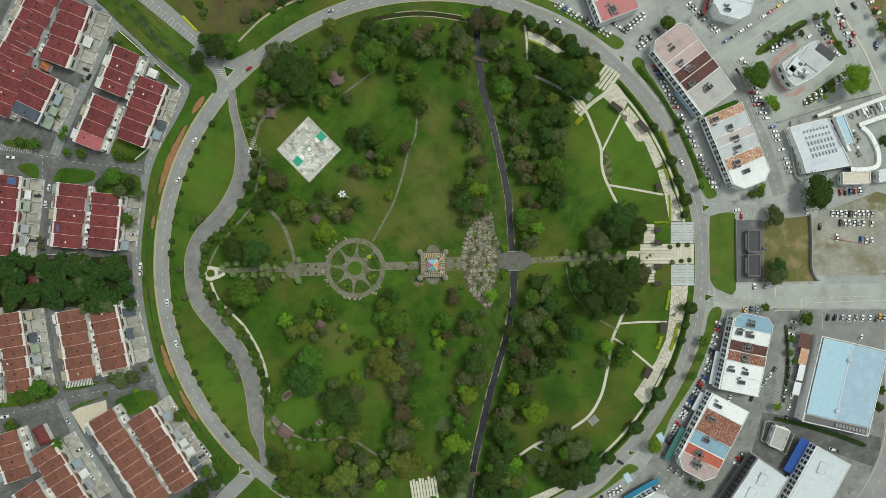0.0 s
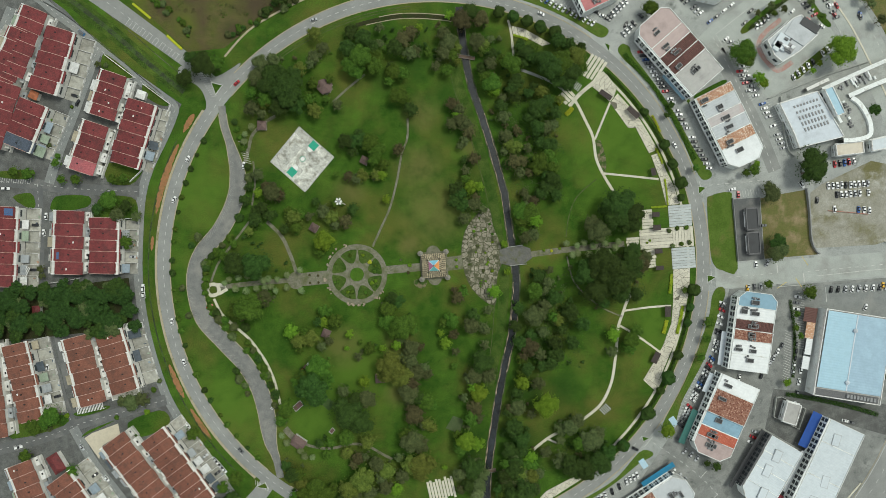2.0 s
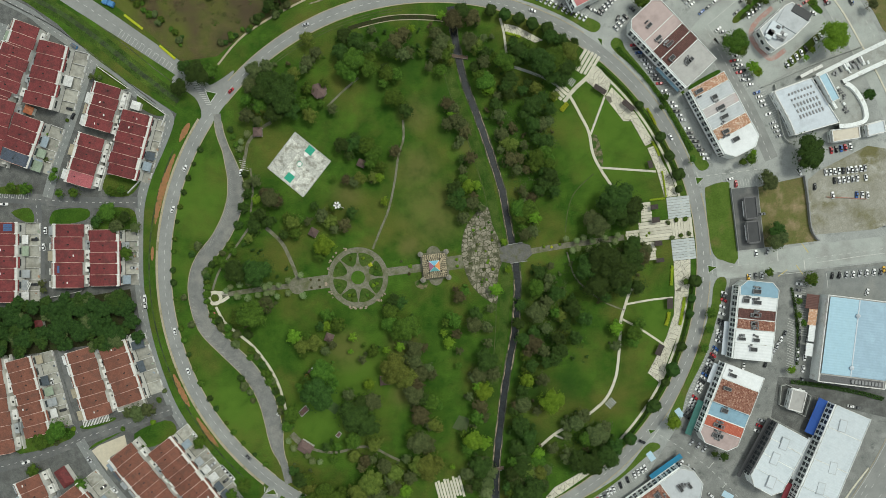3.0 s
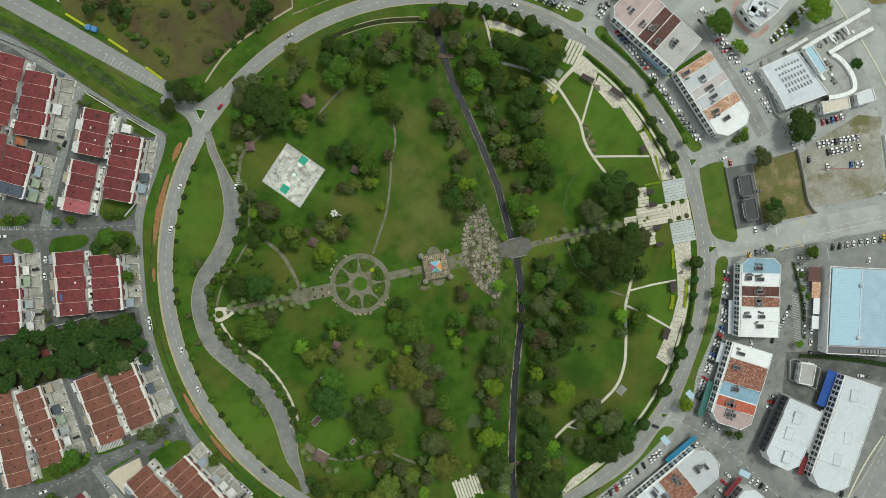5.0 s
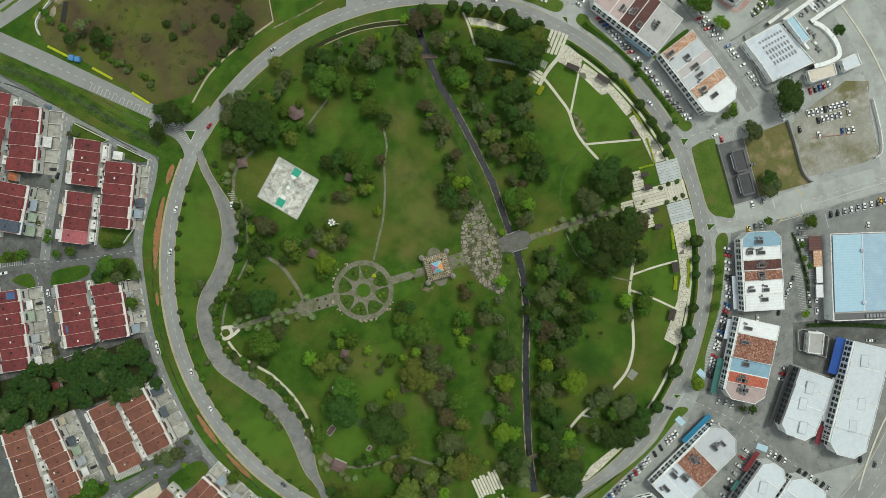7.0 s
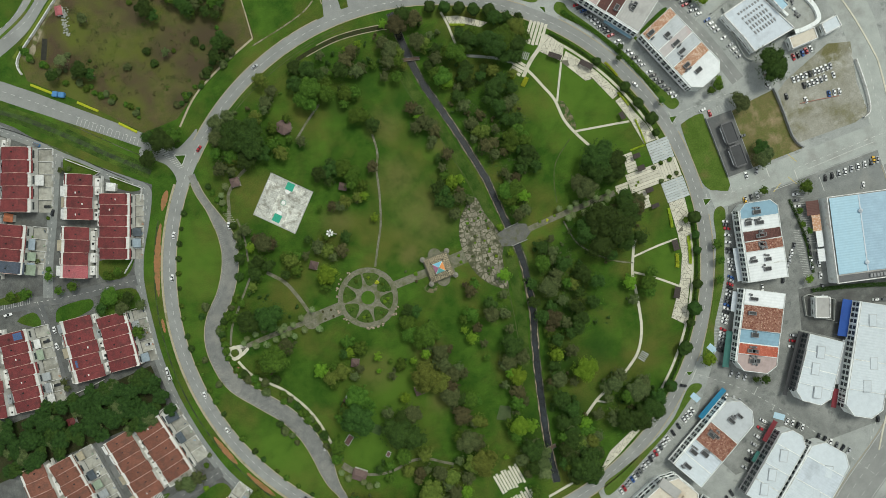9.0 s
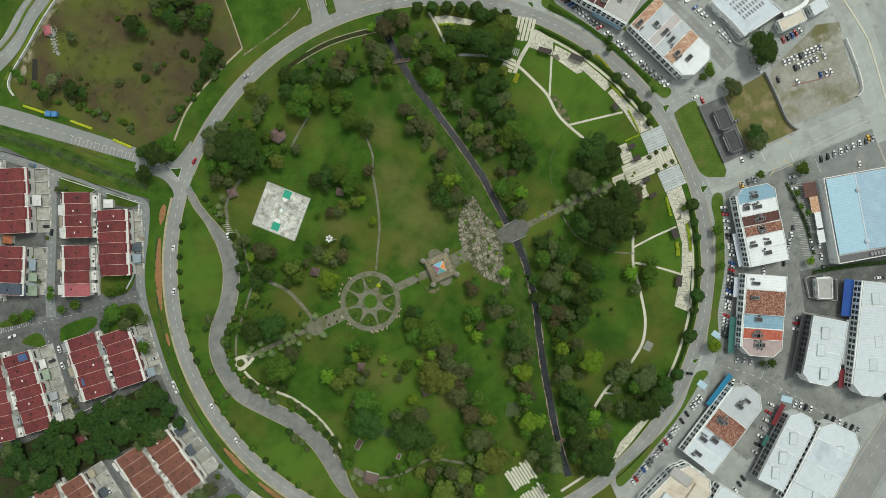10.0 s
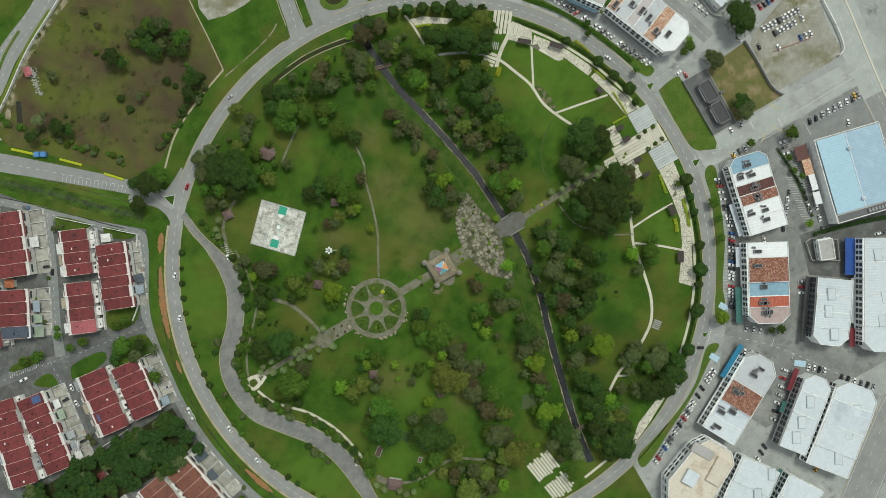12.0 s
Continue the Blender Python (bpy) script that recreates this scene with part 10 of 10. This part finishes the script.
def car_row(a, b, n, lean, fill=0.92):
    """Cars side by side from a to b, turned lean degrees from the way."""
    a, b = Vector(a), Vector(b)
    d = b - a
    base = math.degrees(math.atan2(d.y, d.x))
    for i in range(n):
        if rnd.random() > fill:
            continue
        p = a.lerp(b, i / max(1, n - 1))
        park(p.x + rnd.uniform(-0.15, 0.15), p.y + rnd.uniform(-0.15, 0.15), base + lean + rnd.uniform(-3, 3) + (180 if rnd.random() < 0.5 else 0))


CAR_ROWS = (
    ((131.9, 113.9), (149.5, 80.8), 14, 60), ((151.7, 75.8), (169.3, 38.4), 14, 60), ((136.8, 116.0), (156.6, 87.8), 6, 10),
    ((153.1, 152.7), (170.7, 135.4), 10, 80), ((70.9, 152.7), (103.7, 133.7), 14, 75), ((95.9, 147.8), (112.9, 135.8), 6, 10), ((114.3, 137.2), (124.8, 146.0), 6, 80), ((122.0, 125.6), (133.3, 136.1), 6, 85),
    ((188.3, 116.0), (201.7, 81.5), 12, 70), ((192.6, 97.3), (197.9, 85.0), 6, 70), ((205.3, 76.2), (216.5, 48.0), 11, 80), ((200.3, 121.7), (212.3, 129.4), 6, 70), ((225.7, 91.3), (248.3, 106.9), 8, 75), ((234.2, 139.7), (241.9, 129.1), 5, 80), ((246.2, 145.7), (255.3, 126.6), 6, 80),
    ((242.6, 21.9), (267.3, 21.9), 10, 90), ((244.8, 16.2), (267.3, 16.2), 9, 90), ((260.3, 6.0), (267.0, 5.3), 3, 90), ((247.6, 35.3), (259.6, 36.3), 5, 88),
    ((171.8, -46.2), (164.7, -75.5), 15, 75), ((162.6, -80.1), (140.0, -120.3), 22, 75), ((218.7, -45.5), (216.5, -56.8), 4, 85), ((215.8, -74.4), (211.6, -95.6), 6, 0), ((239.8, -42.7), (274.4, -43.4), 9, 70), ((188.3, -37.7), (196.1, -37.7), 3, 88),
    ((165.1, -90.6), (146.7, -122.4), 6, 5), ((110.8, -149.2), (94.4, -158.3), 8, 75), ((92.1, -159.4), (75.4, -168.8), 9, 75), ((73.2, -170.0), (51.3, -181.3), 11, 75), ((109.7, -162.8), (91.0, -175.9), 4, 5), ((130.2, -145.8), (139.7, -154.4), 4, 80), ((163.7, -176.8), (171.3, -183.5), 4, 85), ((178.5, -192.4), (193.4, -207.3), 6, 85), ((115.3, -206.6), (85.5, -225.7), 9, 70), ((149.8, -171.0), (128.6, -194.5), 7, 80), ((186.4, -127.6), (182.9, -133.8), 3, 90),
    ((206.3, -75.4), (192.3, -93.1), 6, 10), ((223.6, -70.2), (217.2, -91.3), 5, 5), ((141.4, -136.5), (148.5, -141.4), 3, 85), ((215.5, -98.4), (212.0, -112.5), 3, 0), ((239.1, -123.8), (246.2, -125.9), 3, 0), ((167.7, -75.3), (178.8, -59.1), 4, 0), ((178.5, -93.1), (182.7, -77.2), 3, 0),
)
for a, b, n, lean in CAR_ROWS:
    car_row(a, b, n, lean)
LONE = (((-199.6, 86.8), 60, "white"), ((-154.8, 67.4), 60, "white"), ((-165.1, 42.7), 62, "white"), ((-245.5, 38.1), 85, "white"), ((-247.6, 27.9), 95, "white"), ((-171.8, -33.2), 92, "white"), ((-166.1, -58.9), 105, "white"), ((-134.7, -116.4), -52, "grey"), ((-121.0, 112.5), 40, "red"), ((-70.2, 148.5), 12, "silver"), ((71.6, 142.1), -28, "white"), ((148.8, 54.3), -62, "white"), ((-120.3, 61.0), 80, "white"), ((-112.5, -90.3), 50, "white"), ((-166.5, -98.4), -58, "white"),
        ((182.7, 24.3), 10, "white"), ((245.5, 7.4), 88, "white"), ((234.9, 13.8), 80, "black"), ((194.0, -23.6), 88, "white"), ((201.0, -23.3), 60, "silver"), ((260.3, -55.0), 60, "white"), ((202.1, 134.4), 35, "black"), ((197.9, 127.3), 35, "grey"), ((-233.5, -107.2), -58, "silver"), ((-219.4, -127.7), -58, "white"), ((-218.3, -141.8), -60, "white"), ((-185.5, 64.9), 30, "black"), ((-220.8, 107.2), 60, "black"), ((-251.5, -56.1), 90, "white"),
        ((123.8, 131.5), 60, "black"), ((110.7, -133.0), -30, "black"), ((217.5, -195.3), 62, "black"), ((225.4, -200.6), 62, "grey"), ((235.3, -204.7), 60, "white"), ((270.1, 127.3), -70, "blue"), ((256.0, 152.0), -60, "black"), ((200.3, 0.4), 0, "grey"), ((186.2, 20.8), 85, "red"), ((-147.8, -25.4), 30, "red"))
for (x, y), heading, paint in LONE:
    park(x, y, heading, paint)
for (x, y), heading in (((226.1, 24.0), -60), ((-188.3, -10.9), 90), ((-188.3, -14.8), 90), ((-269.4, 57.1), -2), ((-273.0, -104.4), 8)):
    park(x, y, heading, "white", True)
for k in range(4):
    p = Vector((-150.9, -121.3)).lerp(Vector((-146.0, -127.7)), k / 3)
    park(p.x, p.y, -55, "white" if k % 2 else "silver")

for at, heading, paint in (((266.6, 153.8), 20, "white"), ((269.4, 149.9), 20, "red"), ((270.9, 147.1), 20, "white"), ((273.0, 143.5), 20, "black"), ((256.7, 151.3), -62, "black"), ((269.8, 125.9), -66, "grey"), ((247.9, 140.7), -60, "red"), ((251.1, 134.4), -60, "silver"), ((255.7, 134.0), -60, "red"), ((254.3, 128.0), -62, "red"), ((245.5, 144.9), -60, "white"), ((246.2, 148.8), -60, "black"), ((249.7, 143.9), -60, "grey"), ((237.7, 125.9), -50, "red"), ((245.5, 121.7), -30, "white"), ((227.8, 132.3), 40, "white"), ((185.5, 118.1), 35, "white"), ((208.8, 151.3), 35, "yellow"), ((203.8, 147.8), 35, "red"), ((199.6, 144.9), 35, "white"), ((213.0, 154.1), 35, "white"), ((190.4, 139.0), 35, "white"), ((185.5, 135.8), 35, "white"), ((180.9, 132.6), 35, "grey"), ((176.3, 129.8), 35, "blue"), ((187.6, -38.1), 88, "yellow"), ((271.9, -42.3), 70, "yellow"), ((136.8, -234.9), 10, "yellow")):
    park(*at, heading, paint)
for k, (p, q, w, n, roofing, yard, last, solar) in enumerate(ROWS):
    # cars that stand in the front yards and along the street
    a, b = Vector((*p, 0)), Vector((*q, 0))
    d = (b - a).normalized()
    out = Vector((-d.y, d.x, 0))
    for i in range(n):
        if yard > 5 and rnd.random() < 0.2:
            at = a.lerp(b, (i + 0.5) / n) + out * (w / 2 + yard - 2.6) + d * rnd.uniform(-0.6, 0.6)
            park(at.x, at.y, math.degrees(math.atan2(out.y, out.x)), rnd.choice(("white", "black", "grey", "silver", "black")))

# lime barriers, site hut and walls
for p, q in (((-205.6, 187.1), (-193.8, 176.5)), ((-182.2, 166.7), (-171.8, 156.7)), ((-162.4, 145.2), (-153.6, 136.0))):
    o = new("road_barrier")
    a, b = Vector((*p, 0)), Vector((*q, 0))
    d = b - a
    o.matrix_world = Matrix.Translation(a) @ Matrix.Rotation(math.atan2(d.y, d.x), 4, 'Z')
    tagged(o, "row of lime-yellow plastic road barriers along the kerb", "barrier", "road barriers")
    n = int(d.length / 1.9)
    for k in range(n):
        bm = bmesh.new()
        box_into(bm, ((k + 0.5) * d.length / n, 0, 0.3), (d.length / n - 0.08, 1.5, 0.6), 0, 0.08)
        box_into(bm, ((k + 0.5) * d.length / n, 0, 0.75), (d.length / n - 0.3, 0.7, 0.4), 0, 0.08)
        part("barrier_block", bm, lime_paint, o)
hut = new("site_container")
hut.matrix_world = pose(*(-190.6, 174.7), 0.0, 0, 0, -28)
tagged(hut, "blue tarpaulin-covered site container beside the road", "container")
blue_sheet = material("blue_sheet", (0.07, 0.20, 0.42), (0.10, 0.26, 0.5), 1, 0.5, 0.2)
for x in (-2.4, 1.6):
    bm = bmesh.new()
    box_into(bm, (x, 0, 1.1), (3.6, 3.4, 2.2), 0, 0.3)
    part("bay", bm, blue_sheet, hut)
bin_ = new("skip")
bin_.matrix_world = pose(*(-215.1, 150.6), 0.06, 0, 0, -40)
tagged(bin_, "blue waste skip beside the estate road", "skip")
bm = bmesh.new()
box_into(bm, (0, 0, 0.7), (4.2, 1.9, 1.4), 0, 0.1)
part("body", bm, blue_sheet, bin_)
bm = bmesh.new()
box_into(bm, (0, 0, 1.46), (4.0, 1.7, 0.08))
part("lid", bm, PAINTS["grey"], bin_)


def wall_line(name, pts, height, mat, label, thick=0.3, smooth=True):
    line = curve_through(pts, 5) if smooth else [Vector((*p, 0)) for p in pts]
    return structure(ribbon(name, line, thick, height, mat, drop=height + 0.1), label, "wall")


wall_line("wall_car_park", [(228.5, 21.5), (229.2, 7.4), (229.2, -10.2), (231.4, -17.3), (233.8, -19.7)], 2.2, vent_grey, "grey hoarding round the gravel car park", 0.6)
wall_line("wall_car_park_2", [(283.3, 20.6), (282.7, 0.6), (280.3, -12.3), (275.2, -15.5)], 2.2, parapet_white, "pale hoarding beside the main road", 0.6)
wall_line("wall_substation", [(182.3, 18.7), (182.7, -20.8)], 1.8, vent_grey, "grey fence of the substation", 0.25)
wall_line("wall_pump_house", [(200.3, -107.2), (197.9, -118.9), (213.0, -127.7), (218.0, -115.3), (203.8, -106.9), (200.3, -107.2)], 1.8, concrete, "weathered concrete wall round the pump house", 0.35, False)
wall_line("wall_estate", [(-201.7, 135.8), (-184.1, 120.3), (-189.0, 119.6)], 1.6, parapet_white, "white garden wall of the corner house", 0.3, False)
wall_line("wall_estate_2", [(-179.2, 116.0), (-162.9, 101.9), (-166.5, 94.9)], 1.6, parapet_white, "white garden wall of the corner house", 0.3, False)
wall_line("wall_estate_3", [(-191.9, 55.7), (-184.1, 62.4), (-186.6, 63.1)], 1.4, parapet_white, "white garden wall of the corner house", 0.4)
wall_line("wall_estate_4", [(-249.0, -3.9), (-237.7, -3.2), (-226.4, -1.8)], 1.8, parapet_white, "white boundary wall beside the trees", 0.3, False)
wall_line("wall_field", [(-208.3, 194.7), (-207.3, 204.7), (-187.9, 219.7), (-166.1, 235.8), (-141.0, 249.8), (-122.0, 260.4)], 1.8, parapet_white, "white hoarding round the waste ground", 0.5)
barrier_red = material("barrier_red", (0.35, 0.11, 0.07), (0.45, 0.25, 0.2), 1.2, 0.7, 0.0)
wall_line("wall_rail", [(241.3, 6.7), (253.3, 4.9), (265.9, 2.7)], 0.8, barrier_red, "low red barrier across the car park", 0.3, False)
wall_line("wall_walkway", [(208.5, 79.0), (225.0, 84.5), (245.6, 90.8), (273.0, 97.6)], 1.9, concrete, "weathered boundary wall beside a ramp", 0.5)
wall_line("wall_walkway_2", [(231.8, 82.4), (246.0, 87.9)], 3.2, parapet_white, "short white roof of a covered walkway", 2.0, False)
wall_line("wall_boundary_east", [(216.5, 79.7), (217.2, 56.8), (219.0, 46.2), (222.9, 42.0)], 1.8, concrete, "pale boundary wall of the hall yard", 0.4)

# a shed and a heap of rubble on the waste ground
small_house((-172.1, 223.5), (4.5, 6), -10, rose_roof, "small shed with a faded red roof on waste ground", 2.2, "shed")
rub = random.Random(6)
verts, faces = [], []
for k in range(60):
    u = rub.random()
    p = Vector((-169.4, 224.7)).lerp(Vector((-173.7, 208.4)), u) + Vector((rub.gauss(0, 1.0), rub.gauss(0, 1.0)))
    q = len(verts)
    w, h = rub.uniform(0.3, 1.1), rub.uniform(0.2, 0.7)
    a = rub.uniform(0, 3)
    ring = [(p.x + w * math.cos(a + b), p.y + 0.7 * w * math.sin(a + b)) for b in (0, 1.4, 3.0, 4.5)]
    verts += [(x, y, 0.03) for x, y in ring] + [(x * 0.9 + p.x * 0.1, y * 0.9 + p.y * 0.1, h) for x, y in ring]
    faces += [(q + 4, q + 5, q + 6, q + 7)] + [(q + i, q + (i + 1) % 4, q + 4 + (i + 1) % 4, q + 4 + i) for i in range(4)]
tagged(mesh("rubble", verts, faces, concrete), "heap of broken pale rubble on waste ground", "rubble", kind="stuff")
